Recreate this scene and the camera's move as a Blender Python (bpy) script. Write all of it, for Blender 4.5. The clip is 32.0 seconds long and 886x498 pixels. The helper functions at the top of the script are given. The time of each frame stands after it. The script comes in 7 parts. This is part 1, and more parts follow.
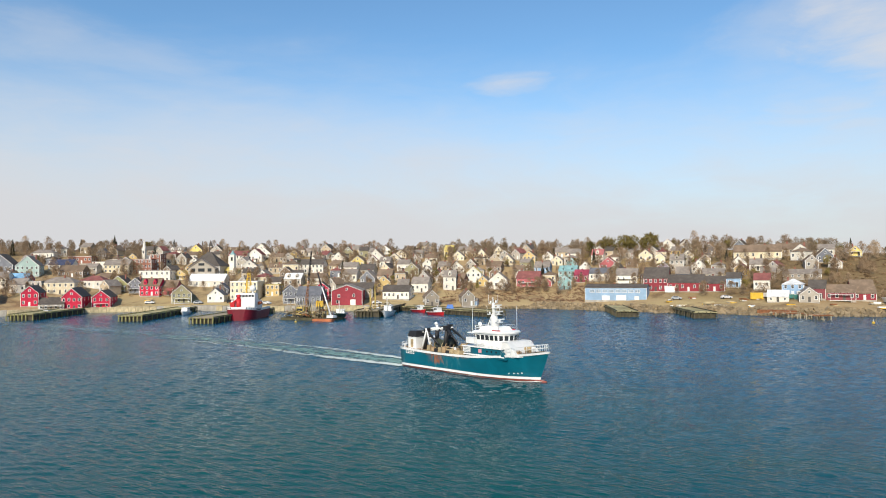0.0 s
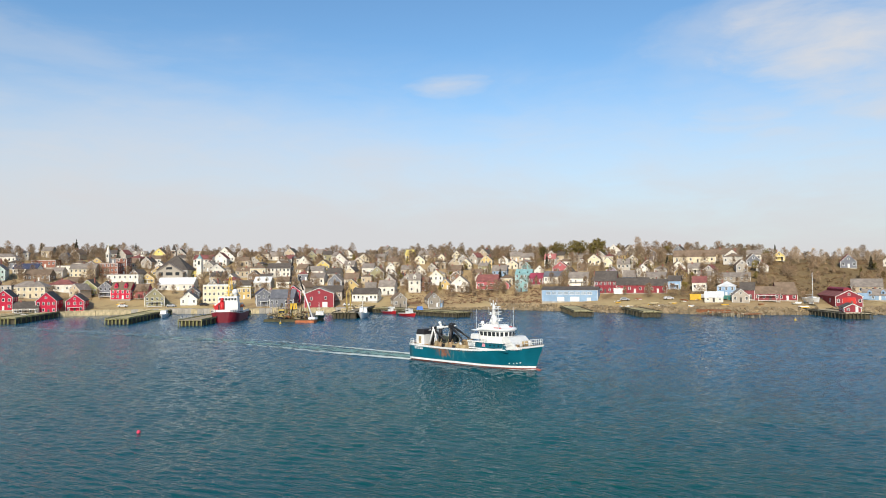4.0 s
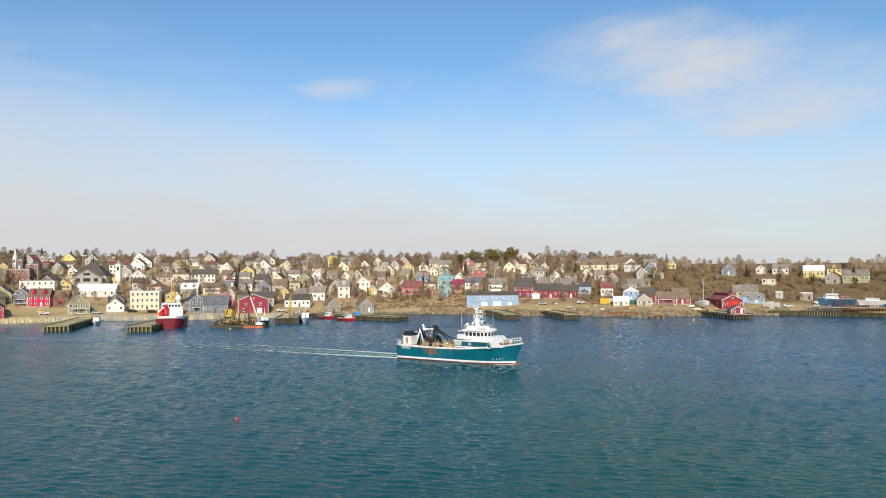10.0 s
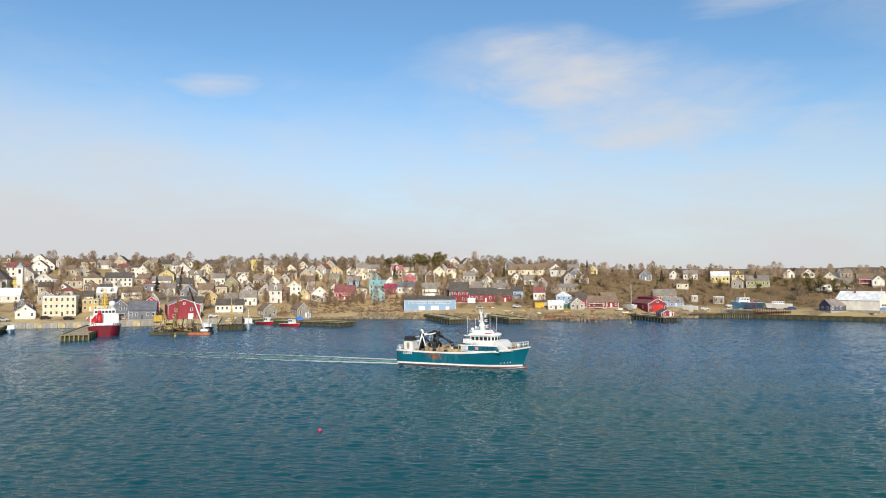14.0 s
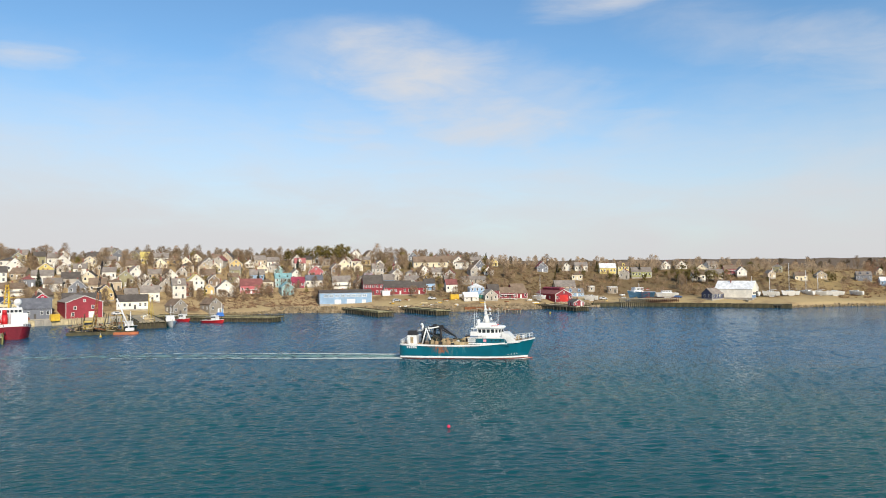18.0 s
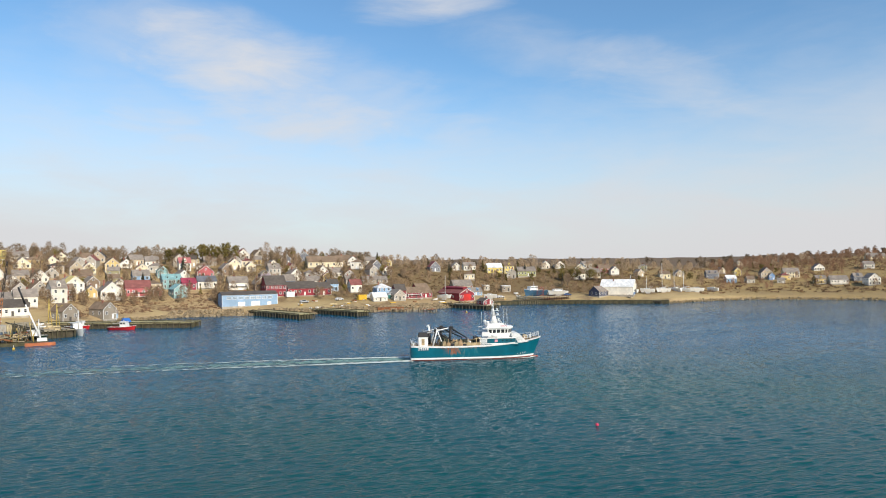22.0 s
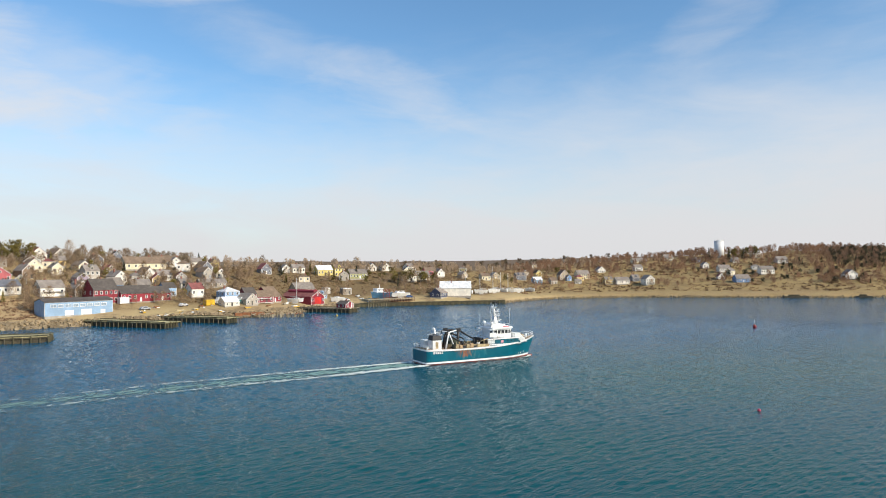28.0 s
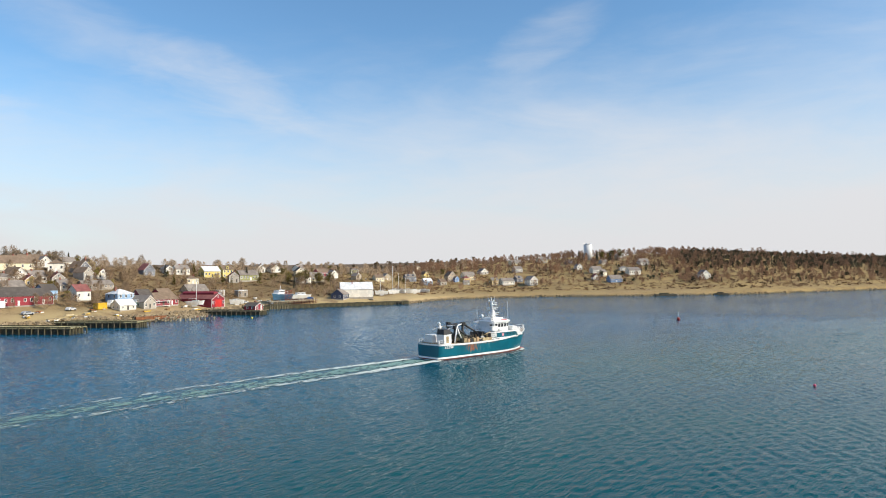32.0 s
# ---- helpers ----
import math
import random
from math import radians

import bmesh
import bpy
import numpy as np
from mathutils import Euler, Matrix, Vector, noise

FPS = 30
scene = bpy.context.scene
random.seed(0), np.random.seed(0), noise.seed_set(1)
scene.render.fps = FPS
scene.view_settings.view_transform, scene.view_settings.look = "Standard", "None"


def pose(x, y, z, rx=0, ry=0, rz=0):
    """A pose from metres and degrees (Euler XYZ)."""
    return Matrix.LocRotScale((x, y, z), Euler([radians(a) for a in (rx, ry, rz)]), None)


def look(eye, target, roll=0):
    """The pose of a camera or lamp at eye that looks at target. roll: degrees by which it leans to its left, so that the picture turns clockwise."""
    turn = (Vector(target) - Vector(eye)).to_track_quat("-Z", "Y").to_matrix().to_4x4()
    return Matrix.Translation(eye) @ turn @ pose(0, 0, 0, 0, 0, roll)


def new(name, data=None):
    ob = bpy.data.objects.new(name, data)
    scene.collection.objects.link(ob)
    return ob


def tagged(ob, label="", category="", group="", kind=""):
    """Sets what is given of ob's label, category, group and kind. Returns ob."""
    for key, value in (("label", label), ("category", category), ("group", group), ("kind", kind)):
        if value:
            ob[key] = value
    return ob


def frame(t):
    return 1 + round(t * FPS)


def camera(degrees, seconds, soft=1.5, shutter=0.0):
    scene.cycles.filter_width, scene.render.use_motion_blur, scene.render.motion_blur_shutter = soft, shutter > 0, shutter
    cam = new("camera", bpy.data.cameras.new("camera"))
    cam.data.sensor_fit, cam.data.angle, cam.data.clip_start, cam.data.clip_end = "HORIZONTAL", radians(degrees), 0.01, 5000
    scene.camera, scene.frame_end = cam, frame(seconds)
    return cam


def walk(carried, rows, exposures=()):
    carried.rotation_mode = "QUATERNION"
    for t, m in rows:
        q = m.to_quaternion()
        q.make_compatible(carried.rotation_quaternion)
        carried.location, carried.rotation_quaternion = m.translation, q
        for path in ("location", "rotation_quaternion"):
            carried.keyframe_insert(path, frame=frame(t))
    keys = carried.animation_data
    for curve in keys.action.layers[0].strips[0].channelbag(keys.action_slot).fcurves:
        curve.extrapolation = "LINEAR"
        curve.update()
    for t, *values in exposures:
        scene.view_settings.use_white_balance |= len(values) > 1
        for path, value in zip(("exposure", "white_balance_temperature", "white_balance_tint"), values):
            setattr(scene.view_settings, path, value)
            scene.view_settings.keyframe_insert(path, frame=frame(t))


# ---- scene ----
# ======== camera and its way: a drone sliding round a trawler off a harbour town ========
cam = camera(66.45, 32.0, soft=1.0)
PATH = [
    (0.0, 5.77, 1.25, 16.53, -31.821, 1.884, -0.446),
    (0.5, 5.93, -1.32, 16.70, -31.379, 1.922, -0.454),
    (1.0, 6.10, -3.89, 16.87, -30.935, 1.964, -0.462),
    (2.0, 5.84, -9.68, 17.18, -29.264, 1.975, -0.484),
    (3.0, 5.29, -15.87, 17.42, -27.697, 2.130, -0.432),
    (3.5, 5.03, -18.84, 17.55, -27.150, 2.018, -0.489),
    (5.5, 3.47, -30.02, 17.99, -24.880, 2.035, -0.509),
    (6.0, 2.79, -32.74, 18.14, -23.945, 2.005, -0.517),
    (7.0, 1.08, -37.64, 18.43, -22.523, 2.026, -0.462),
    (8.0, -1.01, -41.57, 18.59, -21.022, 2.025, -0.412),
    (9.0, -3.65, -44.51, 18.66, -19.646, 2.263, -0.439),
    (10.0, -7.80, -46.42, 18.63, -17.070, 2.299, -0.449),
    (11.0, -13.38, -48.17, 18.47, -14.477, 2.423, -0.406),
    (12.0, -19.45, -49.57, 18.56, -12.431, 2.483, -0.436),
    (13.0, -25.95, -50.89, 18.63, -10.101, 2.635, -0.427),
    (14.0, -33.51, -52.35, 18.98, -7.337, 2.582, -0.299),
    (14.5, -37.44, -53.00, 19.13, -5.591, 2.526, -0.365),
    (16.5, -54.41, -54.93, 19.26, 0.138, 2.058, -0.462),
    (17.0, -59.29, -54.77, 19.46, 1.918, 1.981, -0.520),
    (18.0, -69.09, -54.28, 19.85, 5.752, 1.760, -0.569),
    (19.0, -79.08, -53.04, 20.07, 9.169, 1.679, -0.579),
    (20.0, -89.41, -50.88, 20.39, 12.887, 1.589, -0.531),
    (21.0, -99.40, -48.32, 20.68, 16.577, 1.443, -0.637),
    (22.0, -109.40, -44.93, 20.88, 20.455, 1.502, -0.668),
    (23.0, -118.89, -40.69, 20.81, 24.250, 1.509, -0.689),
    (24.0, -127.88, -35.64, 20.81, 27.880, 1.496, -0.682),
    (25.0, -136.43, -29.72, 20.92, 31.507, 1.523, -0.611),
    (25.5, -140.62, -26.50, 21.04, 33.512, 1.522, -0.634),
    (27.5, -155.30, -13.56, 21.13, 40.961, 1.504, -0.602),
    (28.0, -158.72, -9.99, 21.00, 42.647, 1.529, -0.577),
    (29.0, -164.91, -2.68, 20.26, 46.099, 1.659, -0.559),
    (30.0, -170.51, 4.90, 19.54, 49.334, 1.767, -0.590),
    (31.0, -175.22, 12.53, 18.95, 53.051, 1.774, -0.716),
    (31.5, -177.26, 16.30, 18.75, 54.636, 1.811, -0.715),
    (32.0, -179.32, 20.03, 18.59, 56.218, 1.840, -0.713),
]
walk(cam, [(t, pose(x, y, z, 90 + p, 0, -a) @ pose(0, 0, 0, 0, 0, r)) for t, x, y, z, a, p, r in PATH],
     [(0.0, -0.06), (7.0, -0.09), (13.0, -0.11), (19.0, -0.06), (25.0, 0.0), (32.0, 0.09)])

# ======== sky, sun ========
SUN_DIR = Vector((0.22, -0.80, 0.53)).normalized()
world = bpy.data.worlds.new("sky")
scene.world = world
world.use_nodes = True


class Net:
    """Short hand for wiring nodes."""

    def __init__(self, tree):
        self.tree = tree

    def node(self, kind, **settings):
        n = self.tree.nodes.new(kind)
        for k, v in settings.items():
            if k == "operation":
                n.operation = v
            elif k == "data_type":
                n.data_type = v
            elif k == "blend_type":
                n.blend_type = v
            elif k == "sky_type":
                n.sky_type = v
        return n

    def put(self, socket, v):
        if isinstance(v, bpy.types.NodeSocket):
            self.tree.links.new(v, socket)
        else:
            socket.default_value = v

    def math(self, op, a, b=0.0, clamp=False):
        n = self.node("ShaderNodeMath", operation=op)
        n.use_clamp = clamp
        self.put(n.inputs[0], a)
        self.put(n.inputs[1], b)
        return n.outputs[0]

    def mix(self, f, a, b, blend="MIX"):
        n = self.node("ShaderNodeMix", data_type="RGBA", blend_type=blend)
        self.put(n.inputs[0], f)
        self.put(n.inputs[6], a)
        self.put(n.inputs[7], b)
        return n.outputs[2]

    def noise(self, vec, scale, detail=4.0, rough=0.5, dist=0.0):
        n = self.node("ShaderNodeTexNoise")
        if vec is not None:
            self.put(n.inputs["Vector"], vec)
        n.inputs["Scale"].default_value = scale
        n.inputs["Detail"].default_value = detail
        n.inputs["Roughness"].default_value = rough
        n.inputs["Distortion"].default_value = dist
        return n.outputs["Fac"]

    def ramp(self, f, lo, hi):
        n = self.node("ShaderNodeMapRange")
        n.interpolation_type = "SMOOTHSTEP"
        self.put(n.inputs[0], f)
        n.inputs[1].default_value, n.inputs[2].default_value = lo, hi
        return n.outputs[0]

    def scaled(self, vec, sx, sy, sz, rz=0.0):
        n = self.node("ShaderNodeMapping")
        self.put(n.inputs[0], vec)
        n.inputs["Scale"].default_value = (sx, sy, sz)
        n.inputs["Rotation"].default_value = (0, 0, rz)
        return n.outputs[0]


def build_sky():
    n = Net(world.node_tree)
    world.node_tree.nodes.clear()
    out = n.node("ShaderNodeOutputWorld")
    bg = n.node("ShaderNodeBackground")
    sky = n.node("ShaderNodeTexSky", sky_type="NISHITA")
    sky.sun_disc = False
    sky.sun_elevation = math.asin(SUN_DIR.z)
    sky.sun_rotation = math.atan2(SUN_DIR.x, SUN_DIR.y)
    sky.air_density, sky.dust_density, sky.ozone_density, sky.altitude = 1.0, 0.6, 2.5, 10
    co = n.node("ShaderNodeTexCoord").outputs["Generated"]
    sep = n.node("ShaderNodeSeparateXYZ")
    n.put(sep.inputs[0], co)
    x, y, z = sep.outputs
    az = n.math("MULTIPLY", n.math("ARCTAN2", x, y), 57.2958)
    el = n.math("MULTIPLY", n.math("ARCSINE", z), 57.2958)
    comb = n.node("ShaderNodeCombineXYZ")
    n.put(comb.inputs[0], az)
    n.put(comb.inputs[1], el)
    flat = comb.outputs[0]
    wisps = n.noise(n.scaled(flat, 0.035, 0.11, 1, 0.10), 1.0, 7, 0.58, 0.7)
    fine = n.noise(n.scaled(flat, 0.12, 0.42, 1, 0.16), 1.0, 6, 0.6, 0.5)
    soft = n.math("ADD", n.math("MULTIPLY", wisps, 0.65), n.math("MULTIPLY", fine, 0.35))
    # veil of thin cloud that thickens towards the horizon
    # (it reaches higher at both ends of the view)
    lift = n.math("ADD", el, n.math("MULTIPLY", n.math("ADD", az, 20.0), 0.03))
    lift = n.math("SUBTRACT", lift, n.math("MULTIPLY", n.math("MAXIMUM", n.math("SUBTRACT", az, 25.0), 0.0), 0.08))
    lift = n.math("SUBTRACT", lift, n.math("MULTIPLY", n.math("SUBTRACT", soft, 0.5), 17.0))
    veil = n.math("SUBTRACT", 1.0, n.ramp(lift, 1.0, 20.0))
    veil = n.math("MULTIPLY", veil, 0.97)
    mask = veil
    # single fair-weather clouds: azimuth, elevation, half widths, slant, weight
    for a, e, wa, we, slant, weight in (
        (-26.5, 15.3, 4.2, 1.1, 0.04, 1.0), (-29.5, 10.6, 5.0, 0.8, 0.02, 0.6), (3.8, 16.4, 8.0, 3.2, -0.10, 1.0), (9.5, 12.4, 10.0, 3.2, -0.18, 0.9), (-3.0, 11.0, 6.5, 1.8, -0.08, 0.75), (15.0, 13.8, 9.0, 3.2, -0.16, 0.5),
        (-2.0, 18.0, 7.0, 2.5, 0.1, 0.4), (20.0, 21.6, 6.0, 1.5, 0.08, 0.95), (40.0, 13.5, 11.0, 3.0, -0.32, 0.6), (28.0, 17.5, 7.0, 2.5, -0.25, 0.35),
        (65.0, 18.4, 5.0, 2.0, 0.30, 0.35), (18.0, 11.0, 13.0, 3.6, -0.10, 0.6), (40.0, 8.6, 20.0, 2.0, 0.02, 0.5), (-22.0, 9.3, 22.0, 2.2, 0.02, 0.65), (82.0, 6.4, 14.0, 1.1, 0.06, 0.7),
        (-54.0, 15.5, 11.0, 2.6, -0.12, 0.35), (-50.0, 9.4, 20.0, 2.4, 0.0, 0.5),
    ):
        da = n.math("SUBTRACT", az, a)
        de = n.math("SUBTRACT", n.math("SUBTRACT", el, e), n.math("MULTIPLY", da, slant))
        q = n.math("ADD", n.math("POWER", n.math("ABSOLUTE", n.math("DIVIDE", da, wa)), 2.0),
                   n.math("POWER", n.math("ABSOLUTE", n.math("DIVIDE", de, we)), 2.0))
        q = n.math("ADD", n.math("SUBTRACT", 1.0, q), n.math("MULTIPLY", n.math("SUBTRACT", soft, 0.5), 7.0))
        mask = n.math("MAXIMUM", mask, n.math("MULTIPLY", n.ramp(q, -0.9, 1.9), weight))
    blue = n.mix(1.0, sky.outputs[0], (SKYGAIN[0], SKYGAIN[1], SKYGAIN[2], 1), "MULTIPLY")
    cloud = n.mix(n.ramp(el, 0, 16), (CLOUDLOW[0], CLOUDLOW[1], CLOUDLOW[2], 1), (CLOUDHIGH[0], CLOUDHIGH[1], CLOUDHIGH[2], 1))
    n.put(bg.inputs["Color"], n.mix(mask, blue, cloud))
    bg.inputs["Strength"].default_value = 0.1
    n.put(out.inputs["Surface"], bg.outputs[0])


SKYGAIN = (1.20, 1.54, 1.66)
CLOUDLOW = (7.1, 7.02, 7.2)
CLOUDHIGH = (7.5, 7.5, 7.7)
build_sky()
sun = new("sun", bpy.data.lights.new("sun", "SUN"))
sun.data.energy, sun.data.angle, sun.data.color = 4.7, radians(0.6), (1.0, 0.90, 0.74)
sun.matrix_world = look(SUN_DIR * 400, (0, 0, 0))


# ======== materials ========
def paint(name, rgb, rough=0.6, vary=0.18, grain=3.0, stain=0.25, bump=0.15, metal=0.0, boards=0.0, dirt=(0.16, 0.13, 0.09), spread=0.10, spec=0.4):
    """A surface with stains at metre scale, grain at hand scale, and lap boards if wanted."""
    m = bpy.data.materials.new(name)
    m.use_nodes = True
    n = Net(m.node_tree)
    b = m.node_tree.nodes["Principled BSDF"]
    co = n.node("ShaderNodeTexCoord").outputs["Object"]
    info = n.node("ShaderNodeObjectInfo")
    big = n.noise(co, stain, 5, 0.6, 0.4)
    small = n.noise(co, grain, 6, 0.65)
    c = n.mix(n.ramp(big, 0.35, 0.75), tuple(v * (1 - vary) for v in rgb) + (1,), tuple(min(v * (1 + vary), 0.95) for v in rgb) + (1,))
    c = n.mix(n.math("MULTIPLY", n.ramp(small, 0.52, 0.8), vary), c, dirt + (1,))
    hsv = n.node("ShaderNodeHueSaturation")
    n.put(hsv.inputs["Color"], c)
    n.put(hsv.inputs["Value"], n.math("ADD", 1 - spread, n.math("MULTIPLY", info.outputs["Random"], 2 * spread)))
    n.put(b.inputs["Base Color"], hsv.outputs[0])
    n.put(b.inputs["Roughness"], n.math("ADD", rough - 0.1, n.math("MULTIPLY", small, 0.2)))
    b.inputs["Metallic"].default_value = metal
    b.inputs["Specular IOR Level"].default_value = spec
    h = small
    if boards:
        sep = n.node("ShaderNodeSeparateXYZ")
        n.put(sep.inputs[0], co)
        saw = n.math("FRACT", n.math("DIVIDE", sep.outputs[2], boards))
        h = n.math("ADD", n.math("MULTIPLY", small, 0.3), n.math("MULTIPLY", saw, 1.0))
    bp = n.node("ShaderNodeBump")
    bp.inputs["Strength"].default_value = bump
    bp.inputs["Distance"].default_value = 0.05
    n.put(bp.inputs["Height"], h)
    n.put(b.inputs["Normal"], bp.outputs[0])
    return m


WALL = {k: paint("siding_" + k, c, 0.65, 0.12, 2.5, 0.35, 0.4, boards=0.22) for k, c in dict(
    red=(0.56, 0.012, 0.055), barnred=(0.29, 0.035, 0.05), crimson=(0.34, 0.05, 0.09), pinkred=(0.50, 0.13, 0.14), maroon=(0.25, 0.06, 0.07),
    brick=(0.30, 0.12, 0.08), olive=(0.33, 0.30, 0.17), moss=(0.38, 0.38, 0.16), slate=(0.19, 0.20, 0.23), navy=(0.07, 0.08, 0.13),
    cream=(0.76, 0.66, 0.46), ochre=(0.62, 0.45, 0.18), yellow=(0.72, 0.57, 0.18), white=(0.80, 0.75, 0.65), grey=(0.47, 0.42, 0.35),
    greywood=(0.34, 0.29, 0.23), tan=(0.52, 0.42, 0.29), brown=(0.26, 0.18, 0.12), teal=(0.26, 0.44, 0.44), paleteal=(0.40, 0.52, 0.48), lightblue=(0.27, 0.40, 0.56),
    blue=(0.18, 0.30, 0.52), lavender=(0.42, 0.34, 0.42)).items()}
ROOF = {k: paint("shingle_" + k, c, 0.85, 0.22, 5.0, 0.5, 0.5, boards=0.3) for k, c in dict(
    charcoal=(0.105, 0.088, 0.075), greyroof=(0.27, 0.23, 0.195), brownroof=(0.22, 0.155, 0.105), redroof=(0.25, 0.09, 0.08), navy=(0.05, 0.06, 0.11),
    slate=(0.15, 0.155, 0.175), teal=(0.24, 0.42, 0.43), yellow=(0.58, 0.46, 0.14), ochre=(0.55, 0.38, 0.14), whiteroof=(0.84, 0.84, 0.82),
    blueroof=(0.22, 0.42, 0.62), crimson=(0.32, 0.05, 0.085), brick=(0.25, 0.11, 0.08), pinkred=(0.40, 0.14, 0.13), yellowtrim=(0.62, 0.52, 0.20)).items()}
TRIM = paint("white_trim", (0.80, 0.79, 0.76), 0.5, 0.06, 4, 0.6, 0.1)
CONCRETE = paint("concrete", (0.42, 0.38, 0.32), 0.85, 0.25, 3, 0.3, 0.4)
TIMBER = paint("weathered_timber", (0.36, 0.30, 0.20), 0.85, 0.35, 4, 0.6, 0.5)
WEEDY = paint("weedy_timber", (0.075, 0.065, 0.032), 0.8, 0.45, 3, 0.5, 0.5, dirt=(0.05, 0.05, 0.02))
DECK = paint("mossy_deck", (0.38, 0.33, 0.17), 0.9, 0.35, 2, 0.25, 0.4)
MOSSY = paint("mossy_timber", (0.27, 0.25, 0.09), 0.85, 0.45, 3, 0.6, 0.5, dirt=(0.06, 0.06, 0.02))
PILE = paint("wet_pile", (0.085, 0.07, 0.042), 0.7, 0.4, 4, 0.8, 0.4)
BRICKS = paint("chimney_brick", (0.30, 0.12, 0.09), 0.85, 0.2, 6, 1, 0.3)
DARKDOOR = paint("door_paint", (0.10, 0.09, 0.08), 0.5, 0.2, 5, 1, 0.1)
ROCK = paint("shore_rock", (0.33, 0.25, 0.15), 0.9, 0.35, 1.5, 0.4, 0.6, spread=0.25)
RUST = paint("rusty_steel", (0.30, 0.12, 0.05), 0.8, 0.4, 3, 0.7, 0.4, dirt=(0.06, 0.03, 0.02))


def glass_mat():
    m = bpy.data.materials.new("window_glass")
    m.use_nodes = True
    b = m.node_tree.nodes["Principled BSDF"]
    b.inputs["Base Color"].default_value = (0.03, 0.035, 0.04, 1)
    b.inputs["Roughness"].default_value = 0.08
    b.inputs["Specular IOR Level"].default_value = 0.6
    return m


GLASS = glass_mat()


def ground_mat():
    m = bpy.data.materials.new("dry_grass_ground")
    m.use_nodes = True
    n = Net(m.node_tree)
    b = m.node_tree.nodes["Principled BSDF"]
    co = n.node("ShaderNodeTexCoord").outputs["Object"]
    big = n.noise(co, 0.018, 5, 0.6, 0.8)
    mid = n.noise(co, 0.09, 6, 0.65, 0.5)
    small = n.noise(co, 0.9, 6, 0.7)
    c = n.mix(n.ramp(big, 0.38, 0.62), (0.40, 0.28, 0.15, 1), (0.46, 0.345, 0.17, 1))
    c = n.mix(n.ramp(mid, 0.45, 0.68), c, (0.22, 0.145, 0.08, 1))
    c = n.mix(n.math("MULTIPLY", n.ramp(small, 0.4, 0.75), 0.55), c, (0.46, 0.36, 0.20, 1))
    # beach and bare yard soil low down by the water
    sep = n.node("ShaderNodeSeparateXYZ")
    n.put(sep.inputs[0], co)
    low = n.math("SUBTRACT", 1.0, n.ramp(n.math("ADD", sep.outputs[2], n.math("MULTIPLY", mid, 1.6)), 1.7, 2.8))
    c = n.mix(low, c, n.mix(n.ramp(small, 0.3, 0.7), (0.50, 0.38, 0.22, 1), (0.33, 0.24, 0.13, 1)))
    wet = n.math("SUBTRACT", 1.0, n.ramp(n.math("ADD", sep.outputs[2], n.math("MULTIPLY", small, 0.5)), 0.6, 1.7))
    c = n.mix(wet, c, (0.13, 0.095, 0.042, 1))
    dist = n.math("SQRT", n.math("ADD", n.math("POWER", n.math("ADD", sep.outputs[0], 60.0), 2.0), n.math("POWER", n.math("ADD", sep.outputs[1], 40.0), 2.0)))
    c = n.mix(n.math("MULTIPLY", n.ramp(dist, 365, 420), 0.8), c, n.mix(n.ramp(mid, 0.35, 0.65), (0.22, 0.15, 0.068, 1), (0.37, 0.265, 0.11, 1)))
    east = n.math("MULTIPLY", n.ramp(n.math("ADD", sep.outputs[0], n.math("MULTIPLY", mid, 60.0)), -80, 20), n.math("SUBTRACT", 1.0, n.ramp(n.math("ADD", sep.outputs[0], n.math("MULTIPLY", mid, 60.0)), 150, 210)))
    inland = n.ramp(sep.outputs[2], 3.0, 6.0)
    c = n.mix(n.math("MULTIPLY", n.math("MULTIPLY", east, inland), 0.85), c, n.mix(n.ramp(small, 0.35, 0.7), (0.14, 0.095, 0.05, 1), (0.22, 0.155, 0.075, 1)))
    far = n.ramp(dist, 570, 670)
    c = n.mix(far, c, n.mix(n.ramp(mid, 0.3, 0.7), (0.14, 0.098, 0.066, 1), (0.21, 0.15, 0.095, 1)))
    n.put(b.inputs["Base Color"], c)
    b.inputs["Roughness"].default_value = 0.95
    b.inputs["Specular IOR Level"].default_value = 0.15
    bp = n.node("ShaderNodeBump")
    bp.inputs["Strength"].default_value, bp.inputs["Distance"].default_value = 0.7, 0.5
    n.put(bp.inputs["Height"], small)
    n.put(b.inputs["Normal"], bp.outputs[0])
    return m


